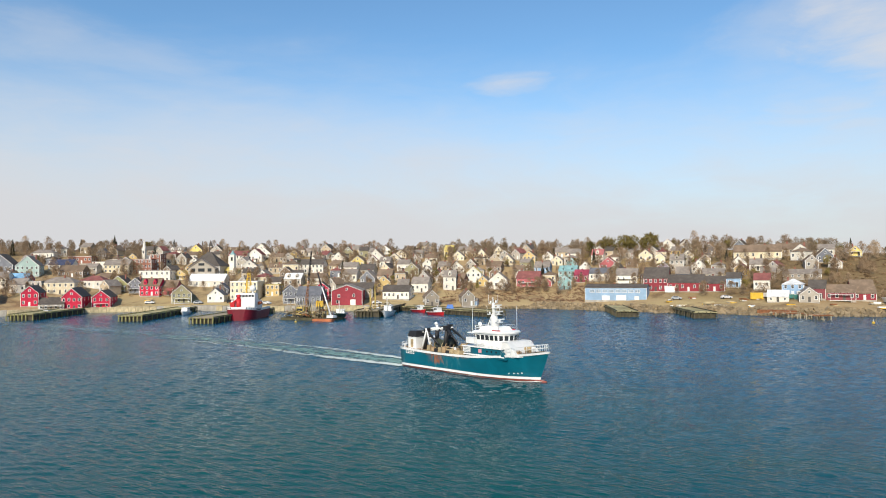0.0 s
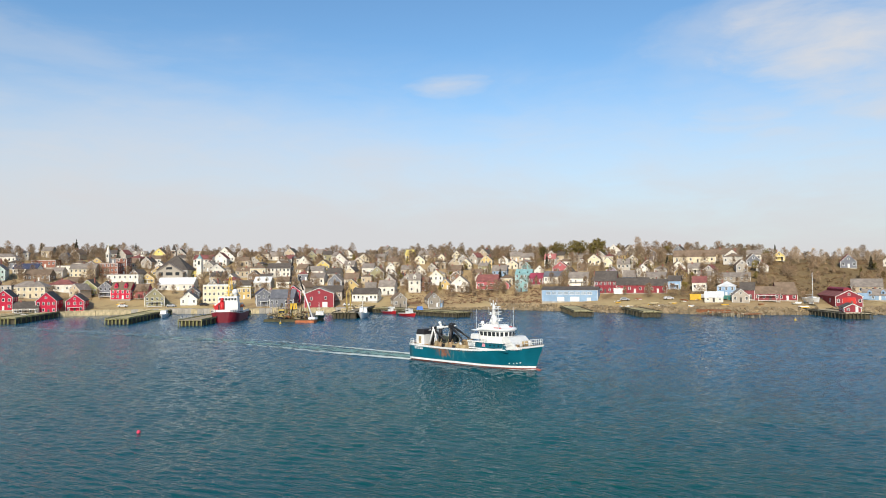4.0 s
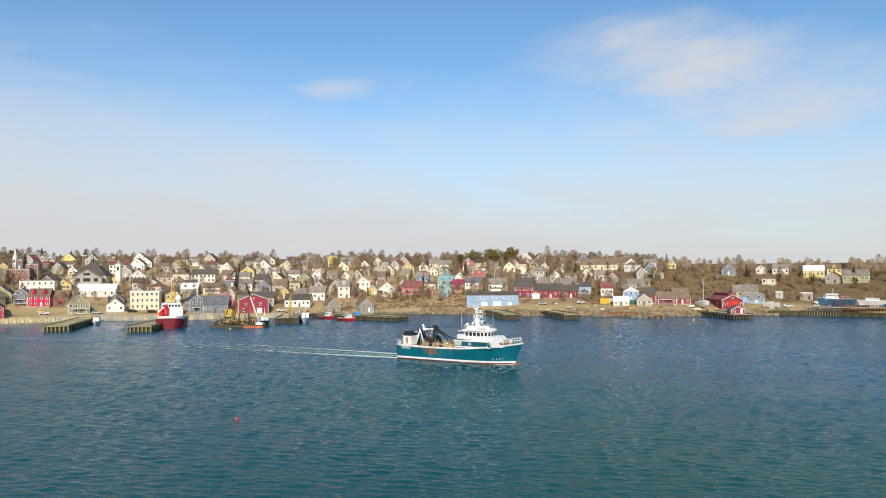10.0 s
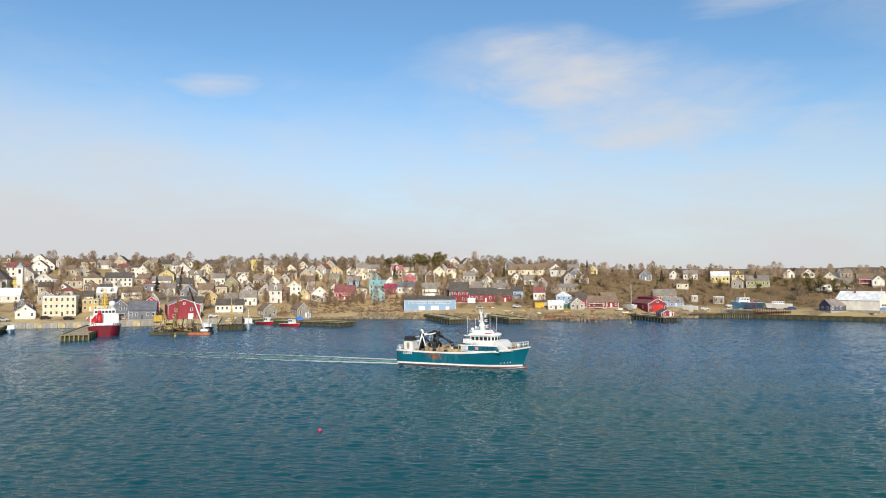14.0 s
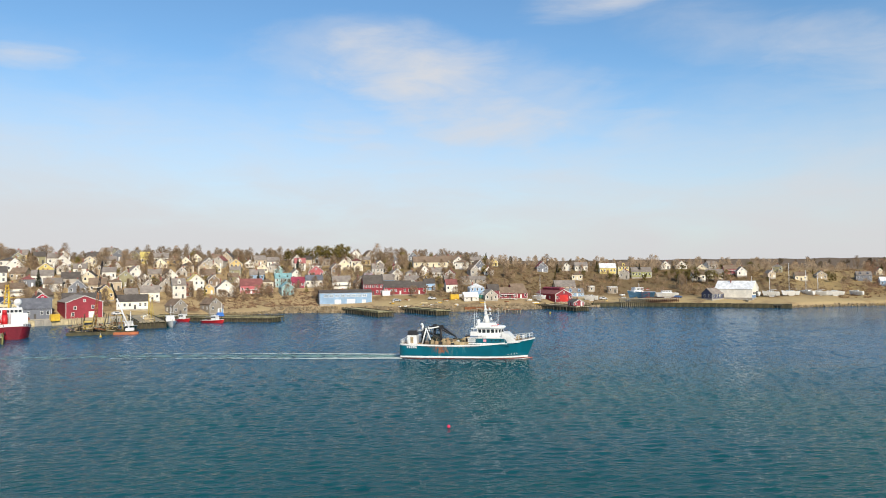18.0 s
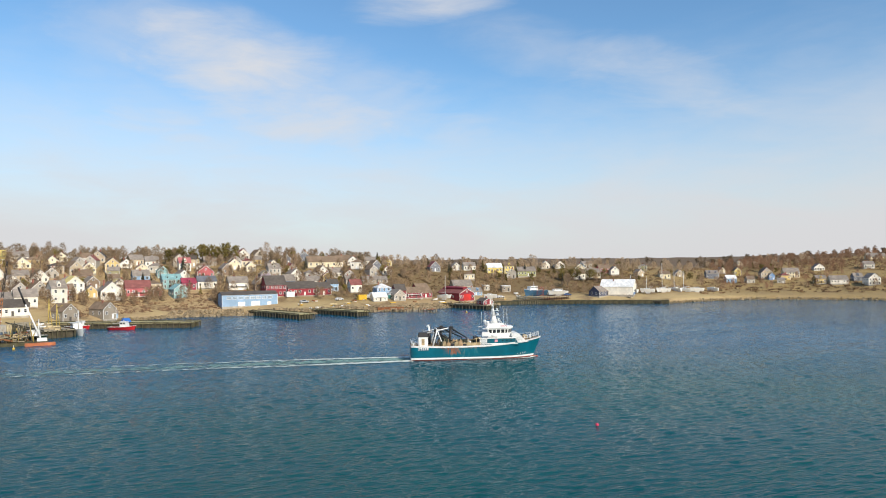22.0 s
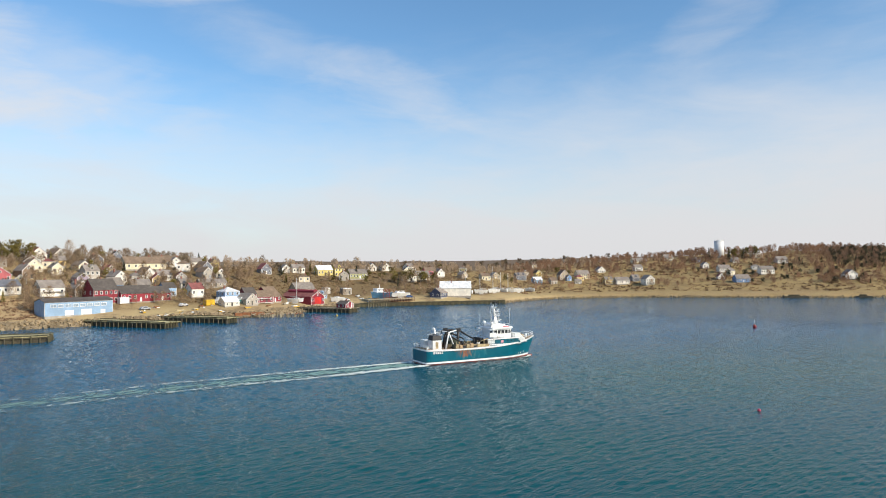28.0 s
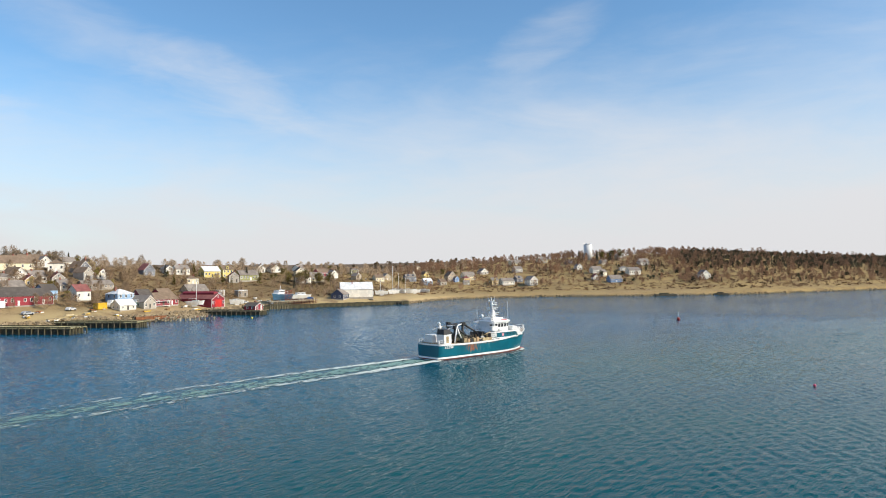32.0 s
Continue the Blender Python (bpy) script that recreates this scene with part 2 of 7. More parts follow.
def water_mat():
    m = bpy.data.materials.new("harbour_water")
    m.use_nodes = True
    n = Net(m.node_tree)
    b = m.node_tree.nodes["Principled BSDF"]
    co = n.node("ShaderNodeTexCoord").outputs["Object"]
    patch = n.noise(co, 0.012, 4, 0.55, 0.6)
    streak = n.noise(n.scaled(co, 0.010, 0.035, 1, 0.3), 1.0, 4, 0.6, 1.0)
    c = n.mix(n.ramp(patch, 0.35, 0.7), (0.001, 0.062, 0.054, 1), (0.001, 0.056, 0.066, 1))
    c = n.mix(n.math("MULTIPLY", n.ramp(streak, 0.55, 0.75), 0.5), c, (0.001, 0.070, 0.054, 1))
    # reflected blue sky painted into the body colour, stronger far out and eastward
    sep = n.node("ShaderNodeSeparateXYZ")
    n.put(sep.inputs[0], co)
    far_sky = n.ramp(n.math("ADD", sep.outputs[1], n.math("ADD", n.math("MULTIPLY", n.math("MAXIMUM", n.math("ADD", sep.outputs[0], 30.0), 0.0), 0.6), n.math("MULTIPLY", n.math("SUBTRACT", streak, 0.5), 70.0))), 45.0, 150.0)
    c = n.mix(n.math("MULTIPLY", far_sky, 0.85), c, (0.001, 0.070, 0.140, 1))
    n.put(b.inputs["Base Color"], c)
    b.inputs["IOR"].default_value = 1.33
    b.inputs["Specular IOR Level"].default_value = 0.20
    n.put(b.inputs["Roughness"], n.math("ADD", 0.055, n.math("MULTIPLY", n.ramp(streak, 0.4, 0.7), 0.05)))
    chop = n.noise(n.scaled(co, 0.55, 2.1, 1, 0.30), 1.0, 3, 0.6, 0.25)
    ripple = n.noise(n.scaled(co, 1.6, 5.0, 1, 0.22), 1.0, 2, 0.6, 0.4)
    h = n.math("ADD", n.math("MULTIPLY", chop, 0.15), n.math("MULTIPLY", ripple, 0.055))
    bp = n.node("ShaderNodeBump")
    bp.inputs["Strength"].default_value, bp.inputs["Distance"].default_value = 1.0, 1.0
    n.put(bp.inputs["Height"], h)
    n.put(b.inputs["Normal"], bp.outputs[0])
    return m


# ======== small mesh tools ========
def mesh_of(name, bm, mats):
    me = bpy.data.meshes.new(name)
    bm.normal_update()
    bm.to_mesh(me)
    bm.free()
    for m in mats if isinstance(mats, (list, tuple)) else [mats]:
        me.materials.append(m)
    return me


def part(name, bm, mats, parent=None, label="", at=None):
    ob = new(name, bm if isinstance(bm, bpy.types.Mesh) else mesh_of(name, bm, mats))
    ob.parent = parent
    if at is not None:
        ob.matrix_basis = at
    if label:
        ob["label"] = label
    return ob


def thing(name, m, label, category, group="", kind=""):
    ob = new(name)
    ob.empty_display_size = 0.5
    ob.matrix_basis = m
    return tagged(ob, label, category, group, kind)


def box(bm, x0, x1, y0, y1, z0, z1, mi=0, taper=0.0):
    """A box, drawn in at its top by taper."""
    t = taper
    v = [bm.verts.new(p) for p in ((x0, y0, z0), (x1, y0, z0), (x1, y1, z0), (x0, y1, z0),
                                   (x0 + t, y0 + t, z1), (x1 - t, y0 + t, z1), (x1 - t, y1 - t, z1), (x0 + t, y1 - t, z1))]
    for q in ((0, 3, 2, 1), (4, 5, 6, 7), (0, 1, 5, 4), (1, 2, 6, 5), (2, 3, 7, 6), (3, 0, 4, 7)):
        bm.faces.new([v[i] for i in q]).material_index = mi
    return v


def rod(bm, a, b, r0, r1=None, n=6, mi=0):
    """A tapered round bar from a to b."""
    a, b = Vector(a), Vector(b)
    r1 = r0 if r1 is None else r1
    q = (b - a).to_track_quat("Z", "Y").to_matrix()
    ra, rb = [], []
    for i in range(n):
        d = q @ Vector((math.cos(math.tau * i / n), math.sin(math.tau * i / n), 0))
        ra.append(bm.verts.new(a + d * r0))
        rb.append(bm.verts.new(b + d * r1))
    for i in range(n):
        j = (i + 1) % n
        f = bm.faces.new((ra[i], ra[j], rb[j], rb[i]))
        f.material_index, f.smooth = mi, True
    bm.faces.new(ra[::-1]).material_index = mi
    bm.faces.new(rb).material_index = mi


def prism(bm, outline, y0, y1, mi=0):
    """Extrudes an outline in x, z from y0 to y1."""
    a = [bm.verts.new((x, y0, z)) for x, z in outline]
    b = [bm.verts.new((x, y1, z)) for x, z in outline]
    fs = [bm.faces.new(a), bm.faces.new(b[::-1])]
    for i in range(len(a)):
        j = (i + 1) % len(a)
        fs.append(bm.faces.new((a[j], a[i], b[i], b[j])))
    for f in fs:
        f.material_index = mi
    return fs


def BM(fn=None, *a, **k):
    bm = bmesh.new()
    if fn:
        fn(bm, *a, **k)
    return bm


# ======== ground: one sheet, polar round the harbour ========
OX, OY = -60.0, -40.0
AZ = [-180, -110, -80, -60, -51, -45, -38, -31, -21, -17, -10, -5, 0, 4, 8, 13, 17, 20, 27, 33, 36, 40, 47, 57, 64, 70, 78, 84, 90, 100, 112, 180]
SHORE = [3000, 1500, 420, 330, 330, 335, 325, 310, 312, 322, 344, 338, 332, 337, 333, 352, 370, 380, 383, 386, 412, 438, 448, 442, 447, 464, 529, 595, 690, 900, 1800, 3000]
RISE = [100, 100, 120, 125, 125, 125, 125, 122, 115, 110, 105, 102, 100, 100, 98, 95, 95, 95, 95, 100, 110, 120, 140, 150, 155, 155, 150, 140, 130, 120, 100, 100]
RIDGE = [2, 2, 26, 31, 31, 31, 30, 29, 28, 28, 28, 28, 27, 26, 24, 22, 21, 21, 20, 18, 17, 19, 25, 31, 34, 33, 29, 25, 18, 10, 3, 2]
FARH = [5, 20, 46, 54, 55, 55, 55, 52, 42, 40, 39, 38, 38, 36, 34, 34, 34, 34, 34, 33, 33, 33, 36, 38, 38, 36, 34, 30, 26, 24, 10, 5]


# the plan of the land is drawn in towards O by these shares, and raised to keep its sight lines
KAZ = [-180, -60, -50, -40, -25, -10, 5, 15, 28, 40, 50, 60, 180]
KSHARE = [0.87, 0.87, 0.87, 0.92, 0.945, 0.93, 0.92, 0.925, 0.90, 0.89, 0.88, 0.88, 0.88]


TURNAZ = [-60, -47, -39, -25, -18, -8, 5, 15, 30, 50, 58, 90]
TURN = [2.2, 2.2, 1.5, 1.3, 0.2, -0.2, -0.1, -0.4, -0.4, -1.0, -2.0, -2.0]


def share(a):
    return float(np.interp(a, KAZ, KSHARE))


SHORE = [r * share(a) for a, r in zip(AZ, SHORE)]
RIDGE = [z * share(a) + 19 * (1 - share(a)) for a, z in zip(AZ, RIDGE)]
FARH = [z * share(a) + 19 * (1 - share(a)) for a, z in zip(AZ, FARH)]
BANK = [1.7 + 9 * (1 - share(a)) for a in AZ]


def polar(a, r):
    return OX + r * math.sin(radians(a)), OY + r * math.cos(radians(a))


def site(x, y):
    """A place of the plan as it is drawn in, and its share."""
    a = math.degrees(math.atan2(x - OX, y - OY))
    k = share(a)
    x, y = polar(a + float(np.interp(a, TURNAZ, TURN)), math.hypot(x - OX, y - OY) * k)
    return x, y, k


def terrain(x, y):
    dx, dy = x - OX, y - OY
    a, r = math.degrees(math.atan2(dx, dy)), math.hypot(dx, dy)
    R, D, top, far, bank = (float(np.interp(a, AZ, c)) for c in (SHORE, RISE, RIDGE, FARH, BANK))
    s = r - R
    if s < 0:
        return max(-4.0, s * 0.3)
    if s < 6:
        return bank * min(1, s / 4.0)
    u = (s - 6) / (D - 6)
    if u < 1:
        return bank + (top - bank) * (0.12 * u + 0.88 * (u * u * (3 - 2 * u) * 0.45 + u * 0.55))
    v = min(1, (r - R - D) / 700.0)
    w = v * v * (3 - 2 * v)
    return top * (1 - w) + far * w - 3 * math.sin(min(1, v * 4) * math.pi) * (1 - w)


def build_ground():
    angles = [-180 + 10 * i for i in range(10)] + [-80 + 0.75 * i for i in range(int(185 / 0.75) + 1)] + [110 + 10 * i for i in range(8)]
    steps = [-300, -60, -14, -4, -1.5, 0, 0.8, 1.6, 3, 6, 9, 13, 18] + [24 + 7 * i for i in range(18)] + [160, 180, 210, 250, 300, 380, 470, 600, 750, 900, 1300, 2200, 4000]
    verts, faces = [], []
    for a in angles:
        R = float(np.interp(a, AZ, SHORE))
        for s in steps:
            x, y = polar(a, max(R + s, 5))
            z = terrain(x, y)
            k = noise.noise((x * 0.03, y * 0.03, 0)) * 1.2 + noise.noise((x * 0.11, y * 0.11, 4)) * 0.5
            verts.append((x, y, z + (k * min(1, max(0, (s - 8) / 30)))))
    m, k = len(steps), len(angles)
    for i in range(k - 1):
        for j in range(m - 1):
            faces.append((i * m + j, i * m + j + 1, (i + 1) * m + j + 1, (i + 1) * m + j))
    me = bpy.data.meshes.new("ground")
    me.from_pydata(verts, [], faces)
    me.polygons.foreach_set("use_smooth", [True] * len(faces))
    me.flip_normals()
    me.materials.append(ground_mat())
    tagged(new("ground", me), "brown dry-grass hillside running down to a stony shore", "ground", kind="structure")


build_ground()


def build_water():
    """One sheet, fine over the open harbour and coarse beyond, raised in small wind waves."""
    def axis(fine, far):
        out, step = [fine[0]], 4.0
        while out[0] > -far:
            out.insert(0, out[0] - step)
            step *= 1.6
        out, step = out + list(fine[1:]), 4.0
        while out[-1] < far:
            out.append(out[-1] + step)
            step *= 1.6
        return np.array(out)
    xs = axis(np.concatenate([np.arange(-270.0, 110.0, 0.5), np.arange(110.0, 430.0, 1.0)]), 4600)
    ys = axis(np.concatenate([np.arange(-45.0, 70.0, 0.32), np.arange(70.0, 150.0, 0.5), np.arange(150.0, 300.0, 0.55)]), 4600)
    X, Y = np.meshgrid(xs, ys)
    Z = np.zeros_like(X)
    rng = np.random.default_rng(8)
    for i in range(46):
        length = 1.1 * (2.2 / 1.1) ** rng.random()
        a = radians(107 if i % 3 else 55) + rng.normal(0, 0.36)
        kx, ky = math.cos(a) * math.tau / length, math.sin(a) * math.tau / length
        amp = WAVE * length / math.tau * (1.0 if length < 2.6 else 0.6)
        bend = 0.8 * np.sin(X * 0.021 + Y * 0.017 + i) + 0.8 * np.sin(Y * 0.033 - X * 0.012 + 2 * i)
        Z += amp * np.sin(kx * X + ky * Y + bend + rng.uniform(0, math.tau)) * (0.75 + 0.45 * np.sin(X * 0.043 + Y * 0.05 * math.cos(i) + 3 * i))
    edge = np.minimum.reduce([(X + 270) / 30, (430 - X) / 60, (Y + 45) / 10, (300 - Y) / 30])
    Z *= np.clip(edge, 0, 1) * np.where(X > 80, np.clip(1 - (X - 80) / 60, 0.45, 1), 1)
    n, m = len(ys), len(xs)
    co = np.stack([X, Y, Z], -1).reshape(-1, 3)
    i0 = (np.arange(n - 1)[:, None] * m + np.arange(m - 1)[None, :]).ravel()
    quads = np.stack([i0, i0 + 1, i0 + m + 1, i0 + m], -1).astype(np.int32)
    me = bpy.data.meshes.new("water")
    me.vertices.add(len(co))
    me.vertices.foreach_set("co", co.ravel())
    me.loops.add(quads.size)
    me.loops.foreach_set("vertex_index", quads.ravel())
    me.polygons.add(len(quads))
    me.polygons.foreach_set("loop_start", np.arange(0, quads.size, 4, dtype=np.int32))
    me.update(calc_edges=True)
    me.polygons.foreach_set("use_smooth", [True] * len(quads))
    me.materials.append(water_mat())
    tagged(new("water", me), "dark teal harbour water with small wind ripples", "water", kind="structure")


WAVE = 0.031
build_water()


# ======== houses ========
def window_mesh(w, h):
    bm = bmesh.new()
    t = 0.13
    box(bm, -w / 2 - t, w / 2 + t, -0.09, 0.02, -h / 2 - t, -h / 2)
    box(bm, -w / 2 - t, w / 2 + t, -0.09, 0.02, h / 2, h / 2 + t)
    box(bm, -w / 2 - t, -w / 2, -0.08, 0.02, -h / 2, h / 2)
    box(bm, w / 2, w / 2 + t, -0.08, 0.02, -h / 2, h / 2)
    box(bm, -w / 2, w / 2, -0.06, 0.02, -0.03, 0.03)
    return mesh_of("window", bm, TRIM)


def pane_mesh(w, h):
    return mesh_of("pane", BM(box, -w / 2, w / 2, -0.035, 0.01, -h / 2, h / 2), GLASS)


WIN, PANE = window_mesh(0.85, 1.25), pane_mesh(0.85, 1.25)
WINS, PANES = window_mesh(0.7, 0.8), pane_mesh(0.7, 0.8)
DOORM = mesh_of("door", BM(box, -0.45, 0.45, -0.06, 0.02, 0, 2.0), DARKDOOR)
DOORW = mesh_of("door", BM(box, -0.45, 0.45, -0.06, 0.02, 0, 2.0), TRIM)
hrng = random.Random(5)
WORDS = dict(g="gabled", s="long-roofed", h="hip-roofed", f="flat-roofed")
COL = dict(paleteal="pale teal", barnred="barn-red", pinkred="faded pink-red", greywood="weathered grey wooden", lightblue="light blue", moss="yellow-green", tan="tan", brick="brick-brown")
RCOL = dict(charcoal="charcoal", greyroof="grey", brownroof="brown", redroof="red", whiteroof="white", blueroof="bright blue", yellowtrim="straw-coloured", pinkred="faded red")
footprints = []


def add_window(parent, m, small=False):
    w = part("window", WINS if small else WIN, None, parent, at=m)
    part("pane", PANES if small else PANE, None, w)


def house(x, y, rot, w, d, h, roof, wall, cover, z=None, wins=True, name="house", pitch=None, placed=False):
    """Front faces -y before it is turned; g: gable to the front, s: ridge along the front, h: hipped, f: flat."""
    k = share(math.degrees(math.atan2(x - OX, y - OY)))
    if z is not None:
        k = 1.0
    elif not placed:
        x, y, k = site(x, y)
    if x > 150:
        k *= 0.84
    c, s = math.cos(radians(rot)), math.sin(radians(rot))
    corners = [(x + (c * a * w / 2 - s * b * d / 2) * k, y + (s * a * w / 2 + c * b * d / 2) * k) for a in (-1, 1) for b in (-1, 1)]
    zs = [terrain(*p) for p in corners]
    front = terrain(x + s * d / 2 * k, y - c * d / 2 * k)
    base = max(front, 1.2) + 0.15 if z is None else z
    low = (min(zs + [base]) - base - 0.6) / k
    footprints.append((x, y, max(w, d) * 0.62 * k))
    ob = thing(name, pose(x, y, base, 0, 0, rot) @ Matrix.Diagonal((k, k, k, 1)), "%s %s %s with a %s roof" % (WORDS[roof], COL.get(wall, wall), "house", RCOL.get(cover, cover)), "house", "houses of the town")
    hw, hd = w / 2, d / 2
    fb = bmesh.new()
    box(fb, -hw - 0.05, hw + 0.05, -hd - 0.05, hd + 0.05, low, 0.25)
    part("foundation", fb, CONCRETE, ob)
    if roof == "g":
        rise = hw * (pitch or hrng.uniform(0.75, 1.0))
        wb = BM(prism, [(-hw, 0.25), (hw, 0.25), (hw, h), (0, h + rise), (-hw, h)], -hd, hd)
    elif roof == "s":
        rise = hd * (pitch or hrng.uniform(0.6, 0.8))
        wb = BM(prism, [(-hd, 0.25), (hd, 0.25), (hd, h), (0, h + rise), (-hd, h)], -hw, hw)
        bmesh.ops.rotate(wb, verts=wb.verts, cent=(0, 0, 0), matrix=Matrix.Rotation(radians(90), 3, "Z"))
    else:
        rise = min(hd, hw) * (pitch or 0.55) if roof == "h" else 0.3
        wb = BM(box, -hw, hw, -hd, hd, 0.25, h)
    part("wall", wb, WALL[wall], ob)
    rb = bmesh.new()
    o, t = 0.3, 0.16
    if roof in "gs":
        a, b = (hw, hd) if roof == "g" else (hd, hw)
        k = rise / a
        for sgn in (-1, 1):
            prism(rb, [(sgn * (a + o), h - o * k + 0.03), (0, h + rise + 0.03), (0, h + rise + t + 0.05), (sgn * (a + o), h - o * k + t)][::sgn], -b - o, b + o)
        if roof == "s":
            bmesh.ops.rotate(rb, verts=rb.verts, cent=(0, 0, 0), matrix=Matrix.Rotation(radians(90), 3, "Z"))
    elif roof == "h":
        lo = [rb.verts.new(p) for p in ((-hw - o, -hd - o, h), (hw + o, -hd - o, h), (hw + o, hd + o, h), (-hw - o, hd + o, h))]
        k = max(hw - hd, 0.0) + 0.3 if not pitch else 0.8
        up = [rb.verts.new(p) for p in ((-k, 0, h + rise), (k, 0, h + rise))]
        for q in ((lo[0], lo[1], up[1], up[0]), (lo[1], lo[2], up[1]), (lo[2], lo[3], up[0], up[1]), (lo[3], lo[0], up[0]), (lo[3], lo[2], lo[1], lo[0])):
            rb.faces.new(q)
    else:
        box(rb, -hw - 0.15, hw + 0.15, -hd - 0.15, hd + 0.15, h + 0.002, h + 0.3)
    bmesh.ops.recalc_face_normals(rb, faces=rb.faces)
    part("roof", rb, ROOF[cover], ob)
    tb = bmesh.new()
    for sx in (-1, 1):
        box(tb, sx * hw - 0.09, sx * hw + 0.09, -hd - 0.035, -hd + 0.1, 0.25, h - 0.1)
    if roof == "g":
        for sgn in (-1, 1):
            prism(tb, [(sgn * (hw + o), h - o * rise / hw - 0.2), (0, h + rise - 0.22), (0, h + rise + 0.02), (sgn * (hw + o), h - o * rise / hw + 0.02)][::sgn], -hd - o - 0.03, -hd - o + 0.06)
    else:
        box(tb, -hw - 0.1, hw + 0.1, -hd - 0.06, -hd + 0.02, h - 0.25, h - 0.03)
    part("trim", tb, TRIM, ob)
    if wins:
        floors = max(1, int((h - 0.3) // 2.35))
        n = max(1, min(6, int(w / 2.1)))
        for f in range(floors):
            zc = 0.25 + (f + 0.56) * (h - 0.25) / floors
            small = h / floors < 2.5
            for i in range(n):
                xx = (i + 0.5) / n * w - hw
                if f == 0 and n > 1 and i == n // 2:
                    part("door", hrng.choice((DOORM, DOORW)), None, ob, at=pose(xx, -hd, 0.27))
                    continue
                add_window(ob, pose(xx, -hd, zc), small)
            for sgn, ang in ((-1, -90), (1, 90)):
                if d > 5 and wins is True:
                    for yy in (-d * 0.22, d * 0.22):
                        add_window(ob, pose(sgn * hw, yy, zc, 0, 0, ang), small)
        if roof == "g" and rise > 2.2:
            add_window(ob, pose(0, -hd, h + rise * 0.35), True)
    if roof in "gsh" and hrng.random() < 0.6:
        cx, cy = (hrng.uniform(-0.25, 0.25) * w, hrng.uniform(-0.1, 0.2) * d)
        cb = bmesh.new()
        box(cb, cx - 0.3, cx + 0.3, cy - 0.3, cy + 0.3, h, h + rise + 0.7)
        box(cb, cx - 0.36, cx + 0.36, cy - 0.36, cy + 0.36, h + rise + 0.7, h + rise + 0.85)
        part("chimney", cb, BRICKS, ob)
    if wins is True and roof in "gs" and w < 12 and wall != "barnred" and hrng.random() < 0.35:
        pb = bmesh.new()
        pw = w * hrng.uniform(0.4, 0.9)
        box(pb, -pw / 2, pw / 2, -hd - 1.5, -hd - 0.05, 2.3, 2.45)
        for k in (-1, 1):
            rod(pb, (k * (pw / 2 - 0.1), -hd - 1.4, -0.6), (k * (pw / 2 - 0.1), -hd - 1.4, 2.3), 0.08, n=5)
        box(pb, -pw / 2, pw / 2, -hd - 1.5, -hd - 0.06, 0.05, 0.2)
        part("porch", pb, TRIM, ob)
    if wins is True and roof == "s" and w < 10.5 and wall not in ("barnred", "maroon", "pinkred") and hrng.random() < 0.35:
        for k in ((-0.25, 0.25) if w > 8 else (0.0,)):
            db = BM(prism, [(-0.8, h + rise * 0.15), (0.8, h + rise * 0.15), (0.8, h + rise * 0.6), (0, h + rise * 0.95), (-0.8, h + rise * 0.6)], -hd * 0.85, -hd * 0.05)
            dm = part("dormer", db, WALL[wall], ob, at=pose(k * w, 0, 0))
            part("dormer_window", PANES, None, dm, at=pose(0, -hd * 0.85, h + rise * 0.42))
    return ob


house(-336.1, 172.1, 50, 7.4, 16.0, 6.6, 'g', 'red', 'charcoal')
house(-324.7, 186.5, 48, 8.9, 20.0, 6.5, 'g', 'red', 'charcoal')
house(-318.7, 196.6, 47, 8.2, 18.0, 5.5, 'g', 'red', 'charcoal')
house(-325.4, 176.1, 49, 10.6, 9.0, 3.2, 's', 'greywood', 'charcoal')
house(-288.2, 219.5, 51, 9.2, 16.0, 5.0, 'g', 'olive', 'brownroof')
house(-330.0, 221.3, 39, 6.6, 10.0, 5.4, 'g', 'slate', 'charcoal')
house(-316.4, 221.6, 33, 10.0, 10.0, 5.3, 's', 'red', 'brownroof')
house(-308.2, 227.1, 32, 8.3, 9.0, 4.1, 's', 'pinkred', 'brownroof')
house(-341.8, 218.9, 34, 10.3, 9.0, 3.9, 'g', 'moss', 'charcoal')
house(-352.3, 193.6, 37, 16.8, 11.0, 6.1, 'h', 'cream', 'greyroof')
house(-359.5, 184.5, 38, 8.0, 9.0, 5.7, 'f', 'grey', 'greyroof')
house(-353.8, 212.0, 35, 13.3, 10.0, 4.6, 'h', 'white', 'redroof')
house(-391.0, 195.3, 46, 11.7, 9.0, 6.2, 'g', 'paleteal', 'greyroof')
house(-338.3, 238.4, 33, 17.1, 9.0, 7.0, 'f', 'white', 'greyroof')
house(-329.6, 248.5, 32, 7.7, 7.0, 2.9, 'g', 'ochre', 'ochre')
house(-312.5, 268.8, 29, 10.5, 8.0, 2.4, 'h', 'yellow', 'yellow')
house(-302.2, 246.8, 30, 19.6, 10.0, 3.7, 's', 'white', 'whiteroof')
house(-268.5, 226.3, 35, 7.8, 8.0, 3.6, 'g', 'white', 'slate')
house(-280.8, 238.9, 35, 7.6, 7.0, 2.9, 'g', 'slate', 'slate')
house(-258, 236, 29, 13.4, 12.0, 9.3, 'f', 'cream', 'whiteroof', wins='front')
house(-296.9, 271.3, 38, 8.4, 8.0, 5.8, 'g', 'white', 'greyroof')
house(-326.1, 288.1, 29, 11.1, 8.0, 5.5, 's', 'white', 'redroof')
house(-319.2, 295.8, 28, 8.4, 8.0, 4.9, 'g', 'white', 'redroof')
house(-249.1, 245.3, 27, 6.8, 7.0, 5.7, 'f', 'ochre', 'yellow')
house(-230.3, 237.8, 46, 7.0, 12.0, 5.9, 'g', 'slate', 'navy')
